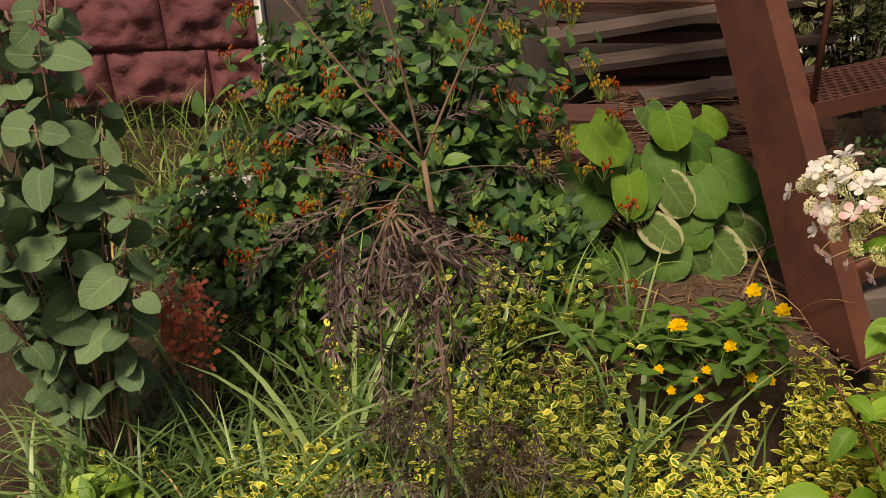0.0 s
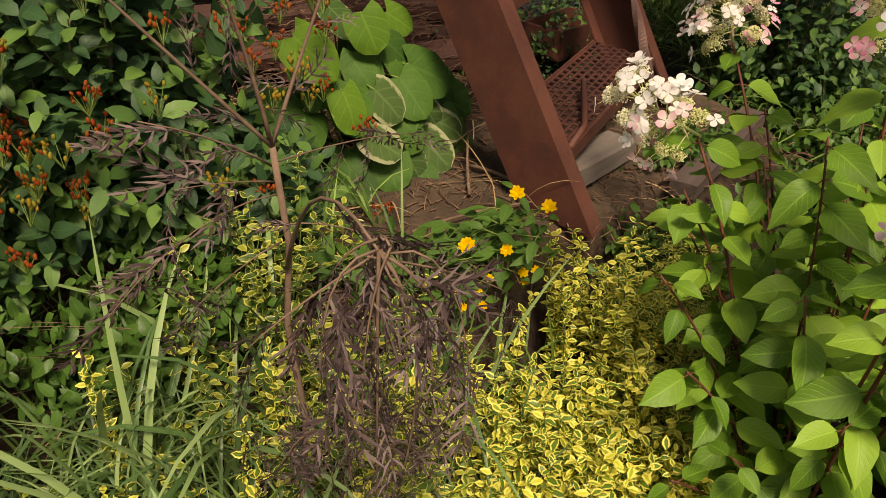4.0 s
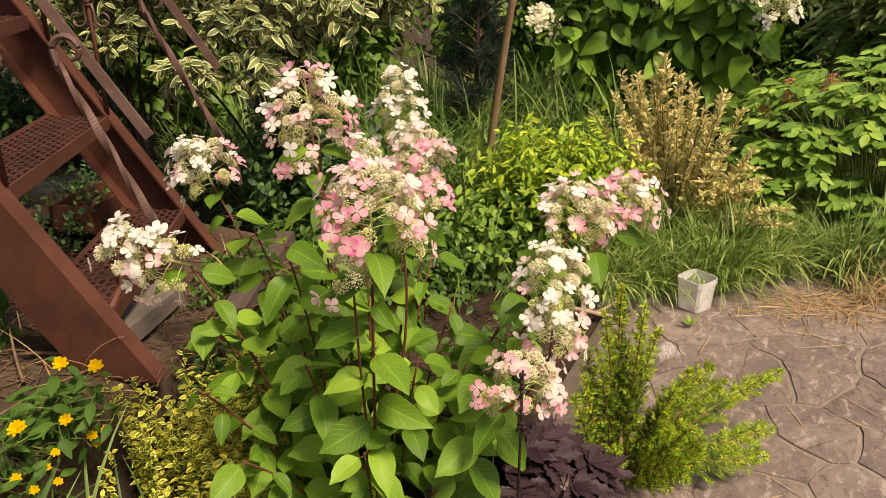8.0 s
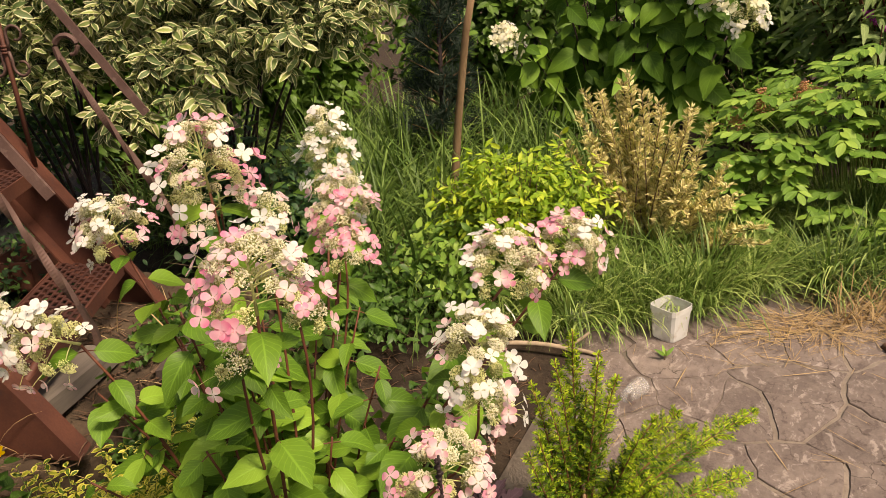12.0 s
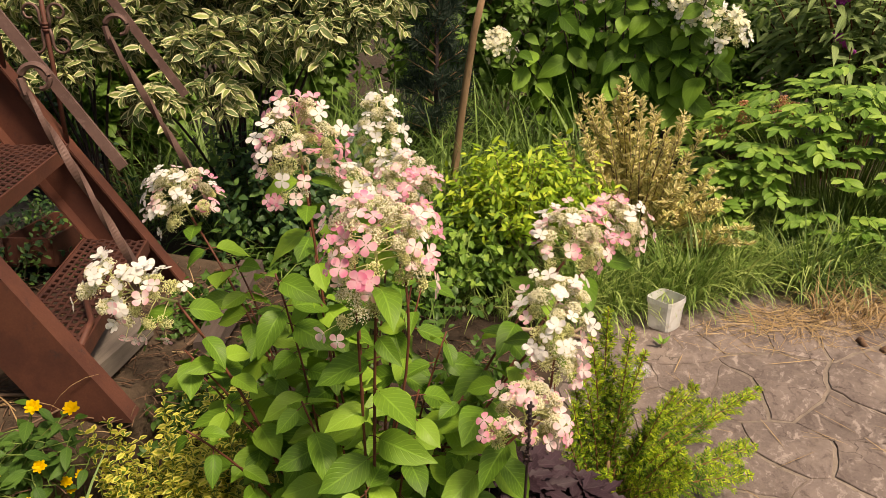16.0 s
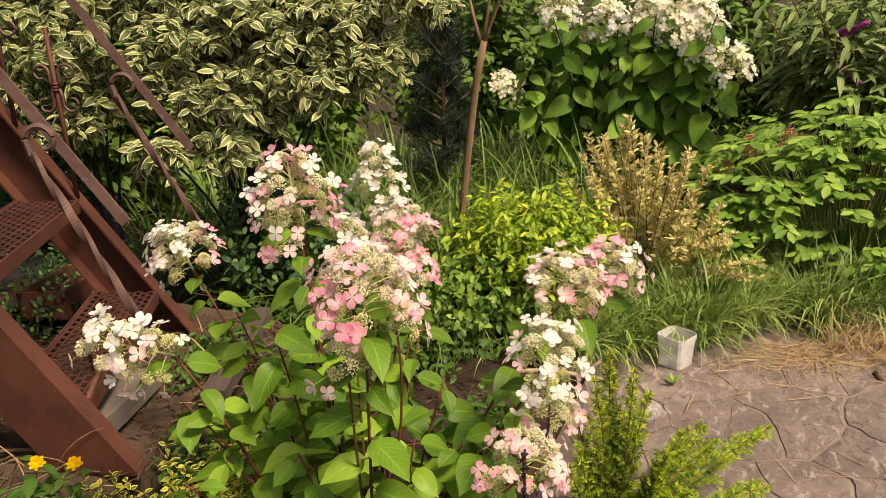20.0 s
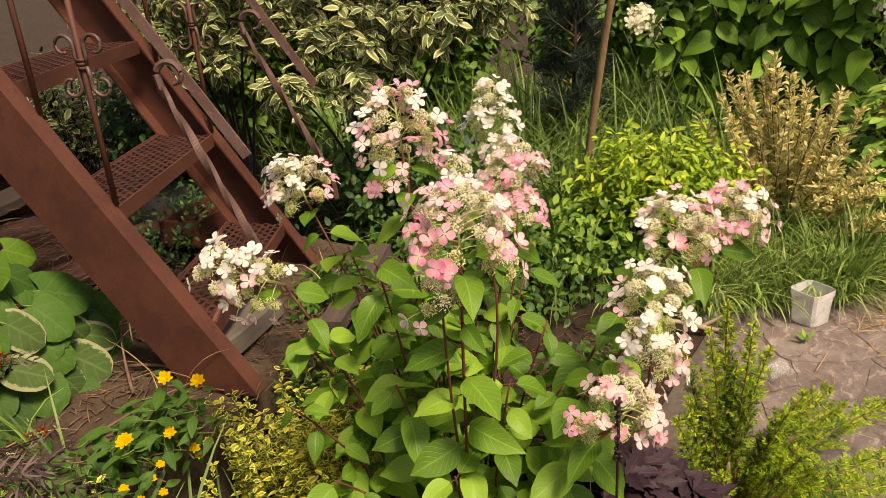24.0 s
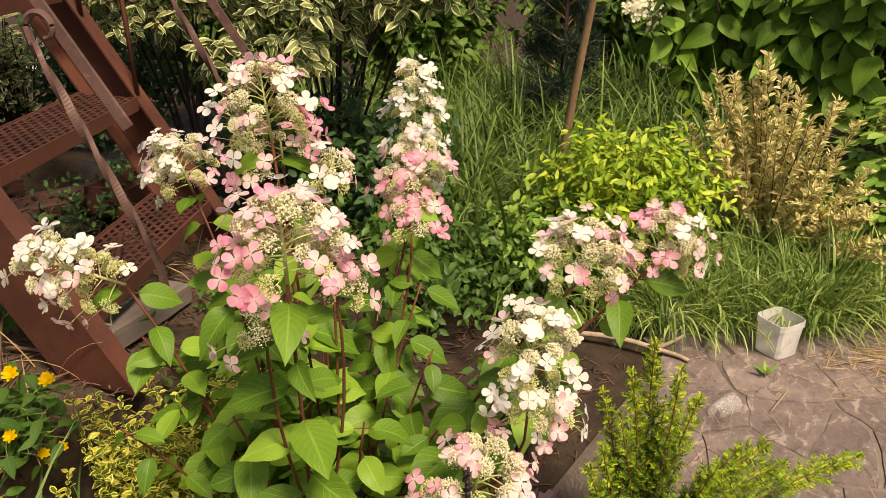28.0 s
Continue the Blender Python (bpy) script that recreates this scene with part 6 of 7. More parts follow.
thuja = thing("thuja", (1.50, 0.34, 0.0), "young golden-green thuja with flat feathery sprays", "conifer")
g = Geo()
tube(g, [(1.50, 0.34, -0.02), (1.50, 0.345, 0.1), (1.50, 0.35, 0.2)], 0.008, 0.004, 6)
part("trunk", g, M_BARK, thuja)
for a, b, w in [((1.50, 0.35, 0.12), (1.50, 0.375, 0.64), 0.06), ((1.50, 0.33, 0.08), (1.56, 0.29, 0.52), 0.06), ((1.48, 0.40, 0.06), (1.45, 0.50, 0.50), 0.045), ((1.47, 0.38, 0.05), (1.40, 0.44, 0.40), 0.05),
                ((1.50, 0.34, 0.05), (1.62, 0.20, 0.40), 0.06), ((1.50, 0.33, 0.10), (1.68, 0.14, 0.38), 0.06), ((1.50, 0.32, 0.06), (1.72, 0.08, 0.30), 0.06), ((1.52, 0.30, 0.05), (1.90, -0.06, 0.27), 0.065),
                ((1.50, 0.30, 0.03), (1.76, -0.04, 0.16), 0.06), ((1.50, 0.30, 0.03), (1.66, -0.05, 0.10), 0.06), ((1.48, 0.30, 0.04), (1.46, 0.16, 0.28), 0.05), 
                ((1.50, 0.34, 0.03), (1.58, 0.10, 0.14), 0.06), ((1.5, 0.34, 0.02), (1.40, 0.22, 0.16), 0.06), ((1.48, 0.37, 0.1), (1.47, 0.44, 0.46), 0.05), ((1.50, 0.32, 0.05), (1.52, 0.22, 0.34), 0.05), ((1.46, 0.36, 0.03), (1.36, 0.34, 0.26), 0.05), ((1.5, 0.30, 0.03), (1.50, 0.14, 0.2), 0.055), ((1.46, 0.32, 0.03), (1.38, 0.16, 0.22), 0.05), ((1.50, 0.35, 0.05), (1.51, 0.34, 0.58), 0.06), ((1.49, 0.37, 0.05), (1.47, 0.41, 0.56), 0.055), ((1.50, 0.36, 0.03), (1.55, 0.36, 0.44), 0.06), ((1.45, 0.38, 0.03), (1.40, 0.48, 0.36), 0.05), ((1.5, 0.33, 0.02), (1.54, 0.20, 0.24), 0.06), ((1.5, 0.33, 0.02), (1.46, 0.22, 0.14), 0.06)]:
    rise = (b[2] - a[2]) / np.linalg.norm(np.array(b) - np.array(a))
    frond(thuja, a, np.array(b) + U(-0.02, 0.02, 3), w * (0.95 if rise > 0.75 else 1.2), rise > 0.75)

# ---- things on the paving ----
def cup_shape(n, r0, r1, h, t, rot=45, sq=0.0):
    """An open vessel; sq 1 gives rounded square sides."""
    v, f = [], []
    rings = [(r0 * 0.2, 0.0), (r0 * 0.92, 0.0), (r0, 0.006), (r0 + (r1 - r0) * 0.82, h * 0.82), (r1 * 1.03, h * 0.84), (r1 * 1.03, h), (r1 * 0.985, h), (r1 * 0.96, h * 0.84), (r0 - t, 0.01), (r0 * 0.2, 0.008)]
    for r, z in rings:
        for i in range(n):
            a = 2 * math.pi * (i + 0.5) / n
            k = 1.0
            if sq:
                c, s = abs(math.cos(a)), abs(math.sin(a))
                k = 1 + sq * ((c ** 7 + s ** 7) ** (-1 / 7) - 1)
            v.append((r * k * math.cos(a), r * k * math.sin(a), z))
    for j in range(len(rings) - 1):
        for i in range(n):
            f.append((j * n + i, j * n + (i + 1) % n, (j + 1) * n + (i + 1) % n, (j + 1) * n + i))
    f += [tuple(range(n))[::-1], tuple(range((len(rings) - 1) * n, len(rings) * n))]
    g = Geo()
    g.add(v, f)
    return g


def vessel(name, geo, m, label, category, mat=M_TUB):
    ob = new(name, geo.mesh(name, mat, smooth=False))
    ob.matrix_basis = m
    return tagged(ob, label, category)


vessel("plastic_tub", cup_shape(32, 0.055, 0.064, 0.145, 0.003, sq=0.9), pose(2.74, 0.325, 0.009, 0, 0, 62), "empty square milky plastic tub on the paving", "tub")
vessel("plastic_cup", cup_shape(24, 0.026, 0.036, 0.10, 0.002), pose(2.20, 0.385, 0.034, 0, 92, -20), "translucent plastic cup lying on its side", "cup", M_CUP)
vessel("glass_jar", cup_shape(24, 0.05, 0.052, 0.09, 0.003), pose(2.72, 0.70, 0.004, 0, 0, 0), "dusty clear jar by the grass edge", "jar", M_CUP)
g = Geo()
tube(g, bez((2.42, 0.98, 0.02), (2.46, 0.82, 0.05), (2.47, 0.66, 0.03), 8), 0.011, 0.010, 7)
tube(g, bez((2.47, 0.69, 0.03), (2.50, 0.64, 0.05), (2.52, 0.60, 0.09), 5), 0.008, 0.006, 6)
tube(g, bez((2.47, 0.68, 0.03), (2.50, 0.62, 0.02), (2.48, 0.56, 0.02), 5), 0.009, 0.007, 6)
single("forked_stick", g, M_PALEWOOD, "pale forked stick lying on the paving", "stick")
sprout = thing("sprout", (2.54, 0.31, 0.0), "small green seedling in a paving joint", "weed")
g = Geo()
tube(g, [(2.54, 0.31, 0.0), (2.545, 0.31, 0.03)], 0.003, 0.002, 5)
part("stalk", g, M_STEM_BROWN, sprout)
for a in (0.4, 2.2, 3.6, 5.2):
    g = Geo()
    g.add(*leaf(5, 0.3, 0.4, 0.8, 0.3, 0.3))
    part("leaf", g, M_PEONY, sprout, m=Matrix(frames(np.array([[2.545, 0.31, 0.025]]), np.array([[math.cos(a), math.sin(a), 1.0]]), np.array([[-0.5, -0.3, 0.5]]), 0.05)[0].tolist()))
g = Geo()
for i in range(5):
    q = np.array([2.86 + U(-0.05, 0.05), -0.50 + U(-0.06, 0.06), 0.012])
    g.scatter(BALL, frames(q[None], rand_dirs(1), rand_dirs(1), U(0.01, 0.02)))
single("dropping", g, M_BARKCHIP, "brown dry clods on the paving", "clod", "stuff")

# ---- background planting ----
def grass_edge(x, y):
    return not inside_paving(x, y) and x < 4.6


LAWN = lambda x, y: grass_edge(x, y) and (x - 2.75) > -(y - 0.35) * 0.62 + 0.12
tufts("lawn_grass", spots_in(170, 2.75, 4.3, -1.5, 0.85, LAWN)[:, :2], 105, 0.36, 0.019, M_GRASS, "lush mid-green grass tufts flopping over the paving edge")
tufts("pale_lawn_grass", spots_in(26, 3.0, 3.9, -1.3, -0.1, LAWN)[:, :2], 70, 0.34, 0.017, M_GRASS_PALE, "pale yellowish grass tufts")
grass_patch("grass_edge", spots_in(700, 2.55, 3.0, 0.35, 1.3, grass_edge), 0.26, 0.028, M_GRASS, "grass tufts at the path edge", wild=0.9)
grass_patch("long_grass", np.vstack([spots_in(1800, 2.9, 5.4, 0.9, 3.6), spots_in(500, 2.4, 3.2, 1.2, 2.4)]), 0.66, 0.016, M_GRASS_DARK, "tall dark rank grass in shade", wild=0.7)
tufts("rank_grass", spots_in(80, 2.9, 5.0, 1.0, 3.4)[:, :2], 46, 0.75, 0.016, M_GRASS_DARK, "tufts of tall dark arching grass")
def straw_here(x, y):
    d = (x - 3.05) + (y + 0.30) * 0.62
    return U(0, 1) < math.exp(-(d / 0.17) ** 2) * smooth(y, 0.25, -0.15) * (0.35 + 0.65 * smooth(noise.noise(Vector((x * 5, y * 5, 0.3))), -0.2, 0.3))


def strewn(name, spots, length, width, label, lift):
    """Thin dry stalks lying flat over one another."""
    n = len(spots)
    a, e = U(0, 6.283, n), U(-0.10, 0.12, n)
    m = frames(spots + np.stack([np.zeros(n), np.zeros(n), U(0.004, lift, n)], 1), np.stack([np.cos(a), np.sin(a), e], 1), np.tile([[0.0, 0.05, 1.0]], (n, 1)) + U(-0.4, 0.4, (n, 3)), length * U(0.4, 1.2, n))
    g = Geo()
    split_scatter(g, [leaf(4, width / length, 0.5, 0.3, 0.6, d) for d in (0.0, 0.04, -0.05)], m)
    return single(name, g, M_STRAW, label, "straw", "stuff")


strewn("straw", spots_in(3600, 2.5, 4.2, -1.8, 0.3, straw_here), 0.16, 0.0030, "mown straw-coloured grass lying along the paving edge", 0.035)
strewn("straw_stalks", spots_in(110, 1.5, 3.1, -1.2, 0.7, inside_paving, dz=0.02), 0.16, 0.0026, "single dry grass stalks strewn over the flagstones", 0.012)
for i, (x, y, r) in enumerate(((3.15, -0.42, 0.14), (3.35, -0.75, 0.16))):
    grass_patch("dead_tuft", spots_in(120, x - r, x + r, y - r, y + r), 0.22, 0.026, M_STRAW, "tuft of dead tan grass", wild=1.0)
bush("golden_spirea", (2.92, 1.02, 0.0), (2.92, 1.02, 0.44), (0.38, 0.46, 0.30), 260, 11, 0.050, [leaf(4, 0.36, 0.42, 0.9, 0.25, d) for d in (0.05, 0.25)], M_GOLD, "low golden-yellow leaved spirea", stem_r=0.003, low=-0.05, start=0.6)
bush("green_perennial", (2.75, 1.25, 0.0), (2.72, 1.22, 0.28), (0.34, 0.34, 0.20), 130, 10, 0.05, LEAF_SMALL, M_PEONY, "low bright green leafy perennial", stem_r=0.003)
WEIG = [leaf(4, w, 0.42, 0.85, 0.5, d) for w, d in ((0.34, 0.2), (0.40, 0.5), (0.30, -0.2))]
dry = thing("cream_weigela", (3.48, 0.58, 0.0), "upright shrub with cream-edged small leaves fading to tan", "shrub")
for i in range(66):
    a, r = U(0, 6.283), U(0, 1) ** 0.5
    if i < 24:
        tp = np.array([3.47 + math.cos(a) * 0.20 * r, 0.62 + math.sin(a) * 0.38 * r, 0.93 - 0.20 * r * r + U(-0.12, 0.05)])
    elif i < 46:
        tp = np.array([3.46 + math.cos(a) * 0.34 * r, 0.58 + math.sin(a) * 0.46 * r, U(0.38, 0.66)])
    else:
        tp = np.array([3.30 + U(-0.10, 0.12), 0.42 - U(0.0, 0.42), U(0.22, 0.50)])
    ft = np.array([3.48 + U(-0.05, 0.05), 0.56 + U(-0.08, 0.08), 0.0])
    mid = ft * 0.45 + tp * 0.55 + [0, 0, 0.07]
    g = Geo()
    tube(g, bez(ft, mid, tp, 8), 0.004, 0.0015, 4)
    st = part("stem", g, M_STEM_BROWN, dry)
    n = 130
    t = U(0.22, 1, n)
    q = (1 - t)[:, None] ** 2 * ft + 2 * (t * (1 - t))[:, None] * mid + (t * t)[:, None] * tp
    A = unit(cluster_dirs(n) * [1, 1, 0.4] + unit(tp - ft) * 0.55 + [0, 0, 0.25])
    g = Geo()
    split_scatter(g, WEIG, frames(q + A * 0.006, A, rand_dirs(n, 0.8), U(0.028, 0.052, n) * (1.15 - 0.40 * t)))
    tagged(part("foliage", g, M_DRY, st), kind="stuff")
peony = thing("astilbe", (4.45, -0.25, 0.0), "broad mound of bright green pinnate leaves with faded peach plumes", "perennial")
PE = [leaf(5, 0.46, 0.56, 0.75, 0.2, d) for d in (0.15, 0.35)]
for i in range(330):
    a, r = U(0, 6.283), U(0, 1) ** 0.5
    at = np.array([4.35 + 0.72 * r * math.cos(a), -0.45 + 0.88 * r * math.sin(a), 0.90 - 0.52 * r * r + U(-0.14, 0.06)])
    if i > 215:
        q = U(0, 1)
        at = np.array([3.62 + 0.42 * q + U(-0.06, 0.06), U(-1.45, 0.28), 0.22 + 0.52 * q + U(-0.06, 0.06)])
    g = Geo()
    tube(g, bez((at[0] * 0.4 + 2.64, at[1] * 0.4 - 0.25, 0.0), (at[0] * 0.7 + 1.32, at[1] * 0.7 - 0.12, at[2]), at, 6), 0.003, 0.0018, 4)
    st = part("leaf_stalk", g, M_STEM_GREEN, peony)
    d = unit(np.array([math.cos(a) - 0.3, math.sin(a), -0.08]) + U(-0.3, 0.3, 3))
    sd = unit(np.cross(d, [0, 0, 1]))
    P, A = [at + d * 0.075], [d]
    for k in range(3):
        for sg in (-1, 1):
            P.append(at + d * 0.040 * (k - 0.5))
            A.append(unit(d * 0.7 + sd * sg))
    g = Geo()
    split_scatter(g, PE, frames(np.array(P), np.array(A), unit(np.array([-0.35, 0.05, 1.0]) + U(-0.2, 0.2, (len(P), 3))), U(0.068, 0.098, len(P))))
    part("leaf", g, M_PEONY, st)
for at in ((4.15, -0.06, 0.66), (4.15, 0.14, 0.62), (4.05, 0.24, 0.54), (4.2, -0.12, 0.62)):
    g = Geo()
    n = 260
    t = U(0, 1, n)
    q = np.array(at) + np.stack([RNG.normal(0, 0.035, n) * (1 - 0.7 * t), RNG.normal(0, 0.035, n) * (1 - 0.7 * t), 0.13 * t], 1)
    g.scatter(BUD, frames(q, rand_dirs(n), rand_dirs(n), U(0.003, 0.0065, n)))
    tagged(part("plume", g, M_PEACH, peony, "faded peach flower plume"), kind="stuff")

# far white hydrangea
far = thing("white_hydrangea", (4.85, 0.95, 0.03), "tall dark green hydrangea with creamy white flower heads", "shrub")
FAR_MESH = []
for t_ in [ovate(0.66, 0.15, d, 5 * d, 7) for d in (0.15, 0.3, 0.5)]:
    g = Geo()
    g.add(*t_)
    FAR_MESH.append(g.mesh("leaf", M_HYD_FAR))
FAR_HEADS = [(4.62, 0.62, 1.34, 0.20), (4.60, 0.45, 1.26, 0.20), (4.58, 0.27, 1.10, 0.17), (4.70, 0.78, 1.38, 0.2), (4.75, 1.05, 1.36, 0.17), (4.70, 1.35, 1.42, 0.16), (4.60, 1.68, 0.95, 0.13), (4.66, 0.5, 1.40, 0.16)]
for x, y, z, w in FAR_HEADS:
    leafy_stem(far, (4.85 + 0.3 * (x - 4.85), 0.95 + 0.3 * (y - 0.95), 0.03), (x, y, z - 0.08), 0.40, 0.97, 0.095, 0.150, FAR_MESH, 0.007, M_STEM_DARK, 0.1, face=(-0.8, -0.20, 0.55), rise=(-0.8, 0.0))
    panicle(far, (x, y, z), (-0.3, -0.1, 1.0), w * 1.35, w * 1.25, "cccww", 46, 900, 0.055)
for i in range(26):
    y = U(0.35, 1.65)
    leafy_stem(far, (4.85 + U(-0.1, 0.1), 0.95 + 0.35 * (y - 0.95), 0.03), (4.6 + U(-0.12, 0.35), y, U(0.75, 1.4)), 0.42, 0.97, 0.090, 0.150, FAR_MESH, 0.006, M_STEM_DARK, 0.1, face=(-0.8, -0.20, 0.55), rise=(-0.8, 0.0))

# sapling trunk
sap = thing("sapling", (3.42, 1.58, 0.02), "slim bare young tree trunk forking upwards", "tree")
g = Geo()
tube(g, [(3.42, 1.60, 0.0), (3.41, 1.56, 0.35), (3.38, 1.50, 0.75), (3.35, 1.43, 1.14), (3.33, 1.38, 1.32)], 0.025, 0.017, 8)
part("trunk", g, M_BARK, sap)
for b in ((3.31, 1.30, 1.78), (3.40, 1.52, 1.74), (3.28, 1.22, 1.66)):
    g = Geo()
    tube(g, bez((3.335, 1.39, 1.29), ((3.34 + b[0]) / 2, (1.41 + b[1]) / 2, 1.46), b, 6), 0.010, 0.006, 6)
    part("limb", g, M_BARK, sap)

# big variegated shrub behind the stair
def lobed_shrub(name, base, lobes, sprays, size, tmpls, mat, label, stem_mat):
    """A spreading shrub: bare limbs from its foot to rounded lobes, each a head of short twigs with opposite leaves on their outer part."""
    base = np.array(base, dtype=float)
    ob = thing(name, tuple(base), label, "shrub")
    f, tw = Geo(), Geo()
    P, A, N = [], [], []
    for x, y, z, r in lobes:
        c = np.array([x, y, z])
        g = Geo()
        inner = c + np.array([0.15, 0.18, -0.25 * r])
        tube(g, bez(base + U(-0.06, 0.06, 3) * [1, 1, 0], base * [0.6, 0.6, 0] + inner * [0.4, 0.4, 0.75], inner, 8), 0.009, 0.004, 6)
        part("limb", g, stem_mat, ob)
        n = int(sprays * (r / 0.24) ** 2)
        for i in range(n):
            d = cluster_dirs(1)[0] * [1.0, 1.0, 0.8]
            d = unit(d + np.array([-0.25, -0.20, 0.15]))
            tip = c + d * r * np.array([1.15, 1.15, 0.85]) * U(0.55, 1.15) - np.array([0, 0, 0.04])
            ft = c + (tip - c) * 0.15 + [0.05, 0.05, 0.0]
            mid = (ft + tip) / 2 + [0, 0, 0.05]
            if i % 2 == 0:
                tube(tw, bez(ft, mid, tip, 5), 0.0026, 0.0012, 3, False)
            tang = unit(tip - mid + np.array([0, 0, -0.02]))
            sd = unit(np.cross(tang, [0, 0, 1.0]) + U(-0.3, 0.3, 3))
            up = np.cross(sd, tang)
            for j in range(7):
                t = 0.42 + 0.58 * (j + U(0, 0.5)) / 7
                q = (1 - t) ** 2 * ft + 2 * t * (1 - t) * mid + t * t * tip
                turn = j * 1.1
                for sg in (-1, 1):
                    o = sd * (sg * math.cos(turn)) + up * (sg * math.sin(turn))
                    P.append(q)
                    A.append(unit(o * 0.9 + tang * 0.75 + np.array([0, 0, U(-0.1, 0.45)])))
                    N.append(np.array([-0.40, -0.30, 0.85]) + U(-0.7, 0.7, 3))
    P, A, N = np.array(P), np.array(A), np.array(N)
    split_scatter(f, tmpls, frames(P, A, unit(N), size * U(0.65, 1.25, len(P))))
    tagged(part("twig", tw, stem_mat, ob), kind="stuff")
    tagged(part("foliage", f, mat, ob), kind="stuff")


VAR_LEAF = [leaf(5, w, 0.45, 0.8, 0.25, d) for w, d in ((0.42, 0.1), (0.46, 0.3), (0.40, 0.45))]
lobed_shrub("variegated_dogwood", (2.75, 2.45, 0.1), [(2.66, 1.69, 1.33, 0.20), (2.47, 1.81, 1.28, 0.22), (2.33, 2.02, 1.24, 0.24), (2.19, 2.22, 1.21, 0.20), (2.46, 2.03, 1.48, 0.29), (2.71, 1.82, 1.50, 0.28), (2.29, 2.29, 1.44, 0.27), (2.60, 2.15, 1.75, 0.32), (2.90, 1.95, 1.78, 0.32),
             (2.45, 2.45, 1.75, 0.30), (2.85, 2.35, 1.60, 0.36), (2.95, 2.10, 1.35, 0.24), (2.13, 2.07, 1.03, 0.11), (1.95, 2.25, 1.02, 0.11), (2.80, 1.55, 1.55, 0.20)], 62, 0.060, VAR_LEAF, M_VAR, "large spreading shrub with grey-green leaves edged in cream", M_STEM_DARK)
lobed_shrub("variegated_dogwood", (2.45, 3.1, 0.2), [(2.39, 2.74, 1.28, 0.24), (2.22, 2.90, 1.16, 0.24), (2.09, 3.02, 1.10, 0.22), (2.35, 2.80, 1.48, 0.27), (2.14, 3.0, 1.36, 0.25), (1.99, 3.16, 1.30, 0.25), (2.30, 3.0, 1.70, 0.30), (2.05, 3.2, 1.58, 0.28), (2.5, 3.1, 1.55, 0.32)], 26, 0.064, VAR_LEAF, M_VAR, "cream-edged shrub growing behind the steel stair", M_STEM_DARK)
bush("variegated_dogwood", (1.75, 3.45, 0.3), (1.60, 3.45, 0.92), (0.32, 0.16, 0.26), 50, 14, 0.055, [leaf(4, 0.44, 0.45, 0.8, 0.2, 0.2)], M_VAR, "low cream-edged branches beside the rubble", stem_mat=M_STEM_DARK, stem_r=0.006, start=0.55)
bush("ground_cover", (2.35, 1.6, 0.0), (2.35, 1.65, 0.22), (0.60, 0.75, 0.20), 260, 12, 0.042, LEAF_SMALL, M_VINE, "low glossy dark green ground cover", stem_r=0.002, hole=0.1)
# these two take the dark hypericum leaf: shade behind the stair in the colour
bush("ground_cover", (2.0, 2.9, 0.2), (2.0, 2.9, 0.40), (0.7, 0.5, 0.18), 90, 10, 0.030, LEAF_SMALL, M_HYP, "ivy-like ground cover behind the stair, dark leaf colour standing for shade", stem_r=0.002, hole=0.1)
bush("ground_cover", (1.62, 2.75, 0.2), (1.62, 2.80, 0.38), (0.42, 0.35, 0.16), 60, 10, 0.030, LEAF_SMALL, M_HYP, "ivy-like ground cover behind the stair, dark leaf colour standing for shade", stem_r=0.002, hole=0.1)
# added filler whose dark leaves paint the shaded hollow under the big shrub
bush("dark_undergrowth", (2.55, 2.15, 0.0), (2.52, 2.12, 0.48), (0.42, 0.50, 0.42), 170, 11, 0.048, LEAF_OVAL, M_HYP, "added leafy undergrowth, dark leaves standing for shade under the cream-edged shrub", stem_r=0.003, hole=0.2, start=0.5)
# hypericum leaf again in place of hedge leaf, so its colour carries the shade
bush("dark_shrub", (2.3, 3.5, 0.2), (2.2, 3.55, 0.75), (0.75, 0.35, 0.50), 150, 14, 0.05, LEAF_OVAL, M_HYP, "leafy shrub behind the stair, dark leaf colour standing for shade", stem_r=0.005, hole=0.2)
bush("green_weed", (1.75, 0.85, 0.0), (1.78, 0.88, 0.14), (0.30, 0.22, 0.12), 60, 9, 0.04, LEAF_SMALL, M_VINE, "low green weeds between the hydrangea and the path", stem_r=0.0015, hole=0.1)
# pine, buddleia, dark shrubs and the hedge that closes the garden
pine = thing("dwarf_pine", (4.2, 1.98, 0.0), "dark blue-green dwarf pine", "conifer")
g = Geo()
tube(g, [(4.2, 1.98, 0), (4.22, 1.98, 1.5)], 0.024, 0.008, 7)
part("trunk", g, M_STEM_DARK, pine)
NEEDLE = [blade(3, 0.05, 0.3)]
for i in range(70):
    a, z = U(0, 6.283), U(0.04, 1.35)
    r = 0.34 * (1 - z / 1.7)
    e = np.array([4.2 + r * math.cos(a), 1.98 + r * math.sin(a), z + 0.12])
    g = Geo()
    tube(g, [(4.2, 1.98, z), e], 0.006, 0.003, 4)
    br = part("limb", g, M_BARK, pine)
    n = 120
    s = U(0.3, 1, n)
    q = np.array([4.2, 1.98, z]) * (1 - s)[:, None] + e * s[:, None]
    g = Geo()
    g.scatter(NEEDLE[0], frames(q, rand_dirs(n, 0.4), unit(cluster_dirs(n) + unit(e - [4.2, 1.98, z])), U(0.07, 0.11, n)))
    tagged(part("needles", g, M_PINE, br), kind="stuff")
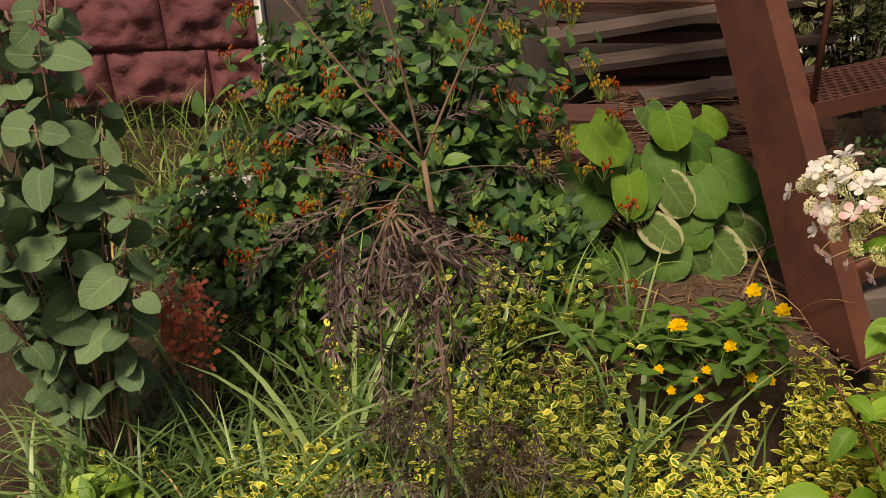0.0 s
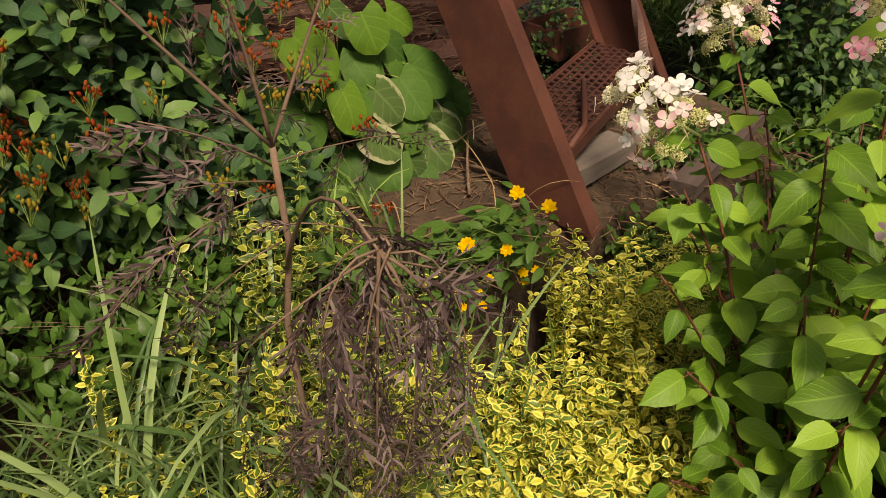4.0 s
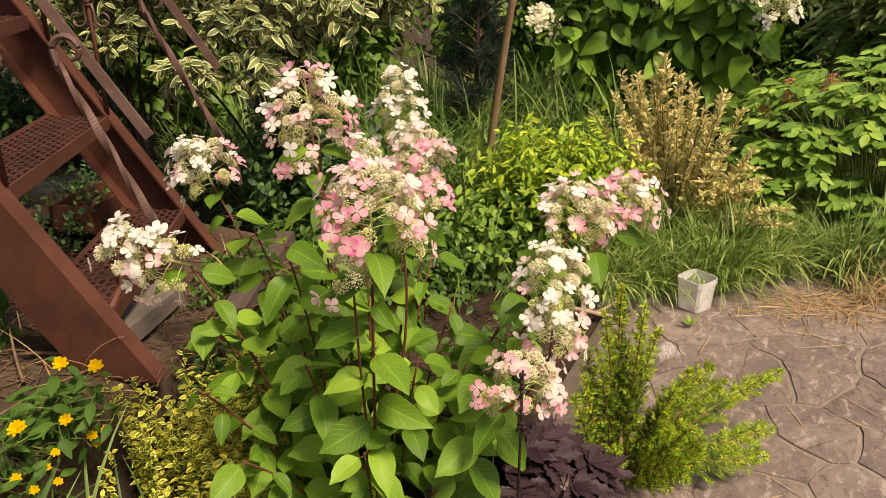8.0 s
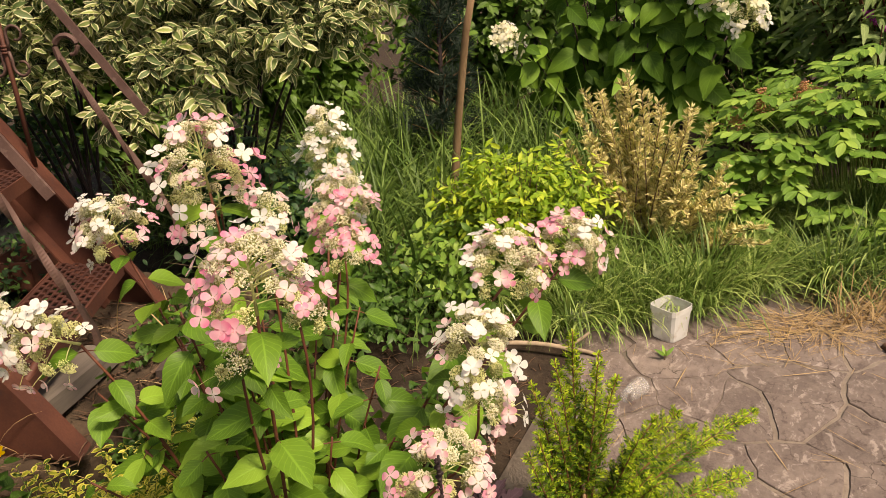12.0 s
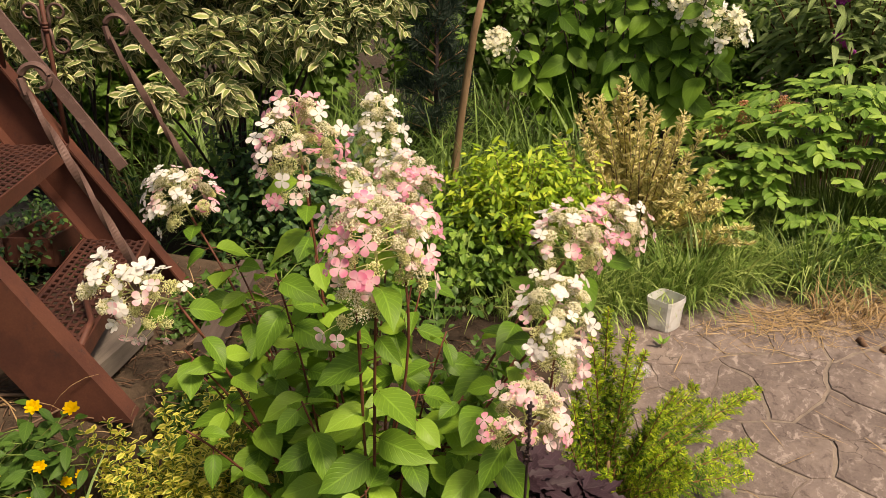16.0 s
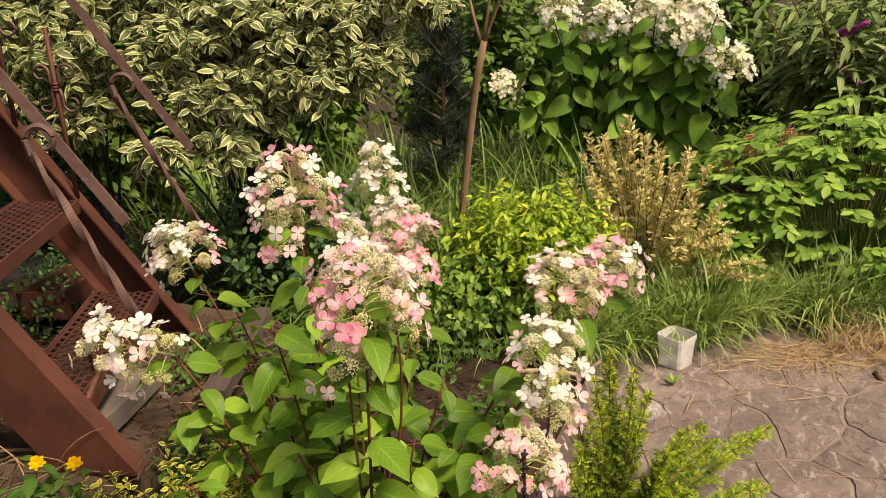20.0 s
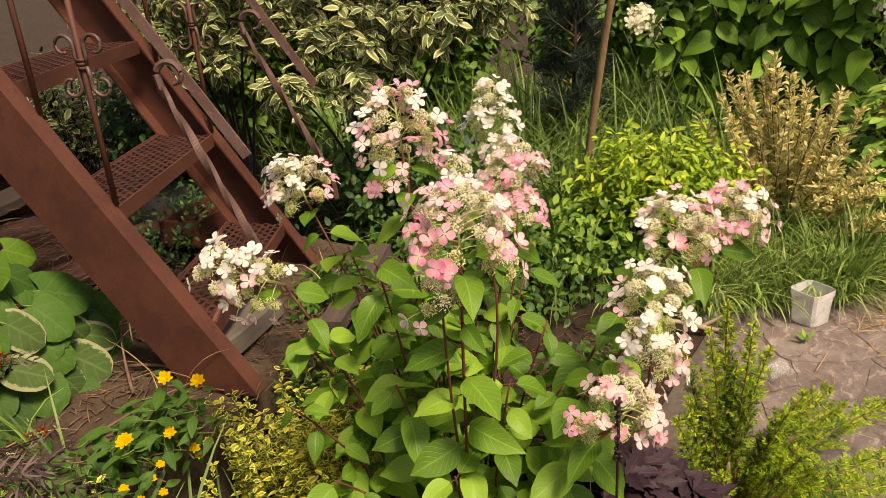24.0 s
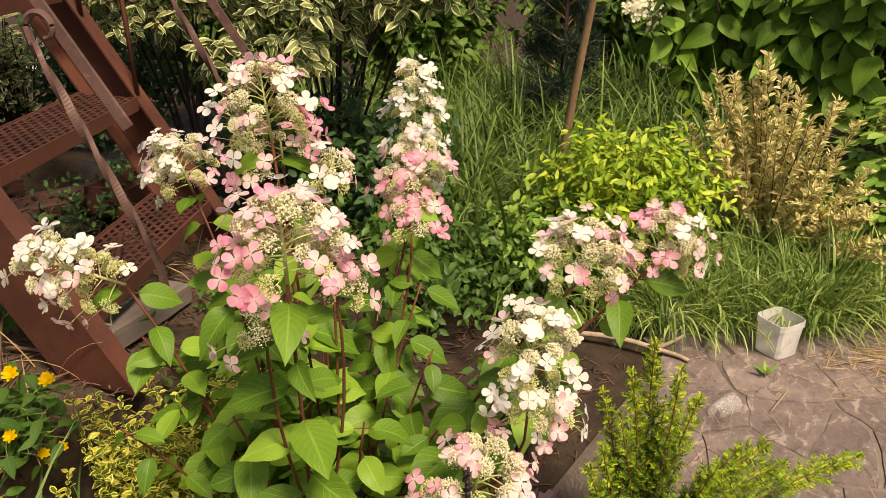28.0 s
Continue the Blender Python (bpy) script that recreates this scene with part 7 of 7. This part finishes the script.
budd = bush("buddleia", (5.5, -0.5, 0.0), (5.4, -0.45, 1.15), (0.55, 0.75, 0.55), 150, 14, 0.14, LEAF_LANCE, M_BUDD, "buddleia with long grey-green leaves and a magenta flower spike", stem_r=0.01, stem_mat=M_STEM_RED, start=0.4)
for at, d in (((5.15, -0.30, 1.20), (-0.2, -0.5, 0.25)), ((5.1, -0.32, 1.02), (-0.3, -0.4, -0.3))):
    g = Geo()
    n = 130
    t = U(0, 1, n)
    q = np.array(at) + unit(np.array(d)) * (0.18 * t)[:, None] + RNG.normal(0, 0.012, (n, 3)) * (1.2 - t)[:, None]
    g.scatter(BUD, frames(q, rand_dirs(n), rand_dirs(n), U(0.009, 0.016, n)))
    part("flower_spike", g, M_MAGENTA, budd, "magenta flower spike")
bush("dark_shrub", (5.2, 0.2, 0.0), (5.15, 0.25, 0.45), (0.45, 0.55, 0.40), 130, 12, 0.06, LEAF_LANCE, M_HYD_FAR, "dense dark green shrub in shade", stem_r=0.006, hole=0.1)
for i, (x, y, z, rx, ry, rz, n) in enumerate(((6.3, 0.6, 0.9, 0.6, 1.2, 1.0, 300), (6.4, -1.2, 0.9, 0.7, 1.1, 1.0, 240), (5.8, 2.3, 1.0, 0.7, 1.0, 1.1, 300), (4.8, 3.4, 1.0, 0.9, 0.6, 1.1, 300), (3.5, 3.9, 1.0, 0.9, 0.5, 1.1, 300))):
    bush("hedge_shrub", (x, y, 0.0), (x, y, z), (rx, ry, rz), n, 18, 0.09, LEAF_OVAL, M_HEDGE, "leafy green shrub closing the garden", stem_r=0.012, hole=0.5, group="boundary shrubs")

# ---- flagstones ----
pts2 = []
while len(pts2) < 170:
    c = (U(1.1, 3.9), U(-3.2, 1.0))
    if all((c[0] - o[0]) ** 2 + ((c[1] - o[1]) * 1.25) ** 2 > (0.11 + 0.17 * o[2]) ** 2 for o in pts2):
        pts2.append((*c, U(0, 1)))
pts2 = np.array(pts2)[:, :2]
for k, c in enumerate(pts2):
    if not inside_paving(c[0], c[1]) or c[1] < -2.6:
        continue
    poly = [np.array(p) for p in ((c[0] - 0.8, c[1] - 0.8), (c[0] + 0.8, c[1] - 0.8), (c[0] + 0.8, c[1] + 0.8), (c[0] - 0.8, c[1] + 0.8))]
    for o in pts2:
        d = o - c
        ln = np.linalg.norm(d)
        if ln < 1e-6 or ln > 1.6:
            continue
        d = d / ln
        wide = noise.noise(Vector(((c[0] + o[0]) * 4.7, (c[1] + o[1]) * 4.7, 2.0)))
        lim = ln / 2 - (0.0065 if wide > 0.05 else 0.0008)
        out = []
        for i in range(len(poly)):
            p, q = poly[i], poly[(i + 1) % len(poly)]
            a, b = (p - c) @ d - lim, (q - c) @ d - lim
            if a <= 0:
                out.append(p)
            if a * b < 0:
                out.append(p + (q - p) * (a / (a - b)))
        poly = out
    # ragged outline, lifted a little and tilted
    ring = []
    for i in range(len(poly)):
        p, q = poly[i], poly[(i + 1) % len(poly)]
        n = max(1, int(np.linalg.norm(q - p) / 0.04))
        for s in range(n):
            w = p + (q - p) * s / n
            k2 = noise.noise(Vector((w[0] * 11, w[1] * 11, 1.0)))
            w = w + 0.030 * np.array([noise.noise(Vector((w[0] * 5, w[1] * 5, 3.0))), noise.noise(Vector((w[0] * 5, w[1] * 5, 8.0)))]) + 0.010 * np.array([noise.noise(Vector((w[0] * 21, w[1] * 21, 3.0))), noise.noise(Vector((w[0] * 21, w[1] * 21, 8.0)))])
            ring.append(w + (c - w) / np.linalg.norm(c - w) * (0.0003 + 0.0045 * abs(k2)))
    n = len(ring)
    v = [(p[0], p[1], -0.014) for p in ring]
    lift = U(0.0, 0.004)
    v += [(p[0], p[1], 0.002 + lift) for p in ring]
    for sc, dz in ((0.985, 0.005), (0.7, 0.0065), (0.35, 0.006)):
        v += [(*(c + (p - c) * sc), dz + lift + 0.003 * noise.noise(Vector((p[0] * 6 * sc, p[1] * 6, k)))) for p in ring]
    v.append((c[0], c[1], 0.007 + lift))
    f = [(r * n + i, r * n + (i + 1) % n, (r + 1) * n + (i + 1) % n, (r + 1) * n + i) for r in range(4) for i in range(n)]
    f += [(4 * n + i, 4 * n + (i + 1) % n, 5 * n) for i in range(n)]
    g = Geo()
    g.add(v, f)
    part("flagstone", g, M_PAVE, pavement, smooth=False)
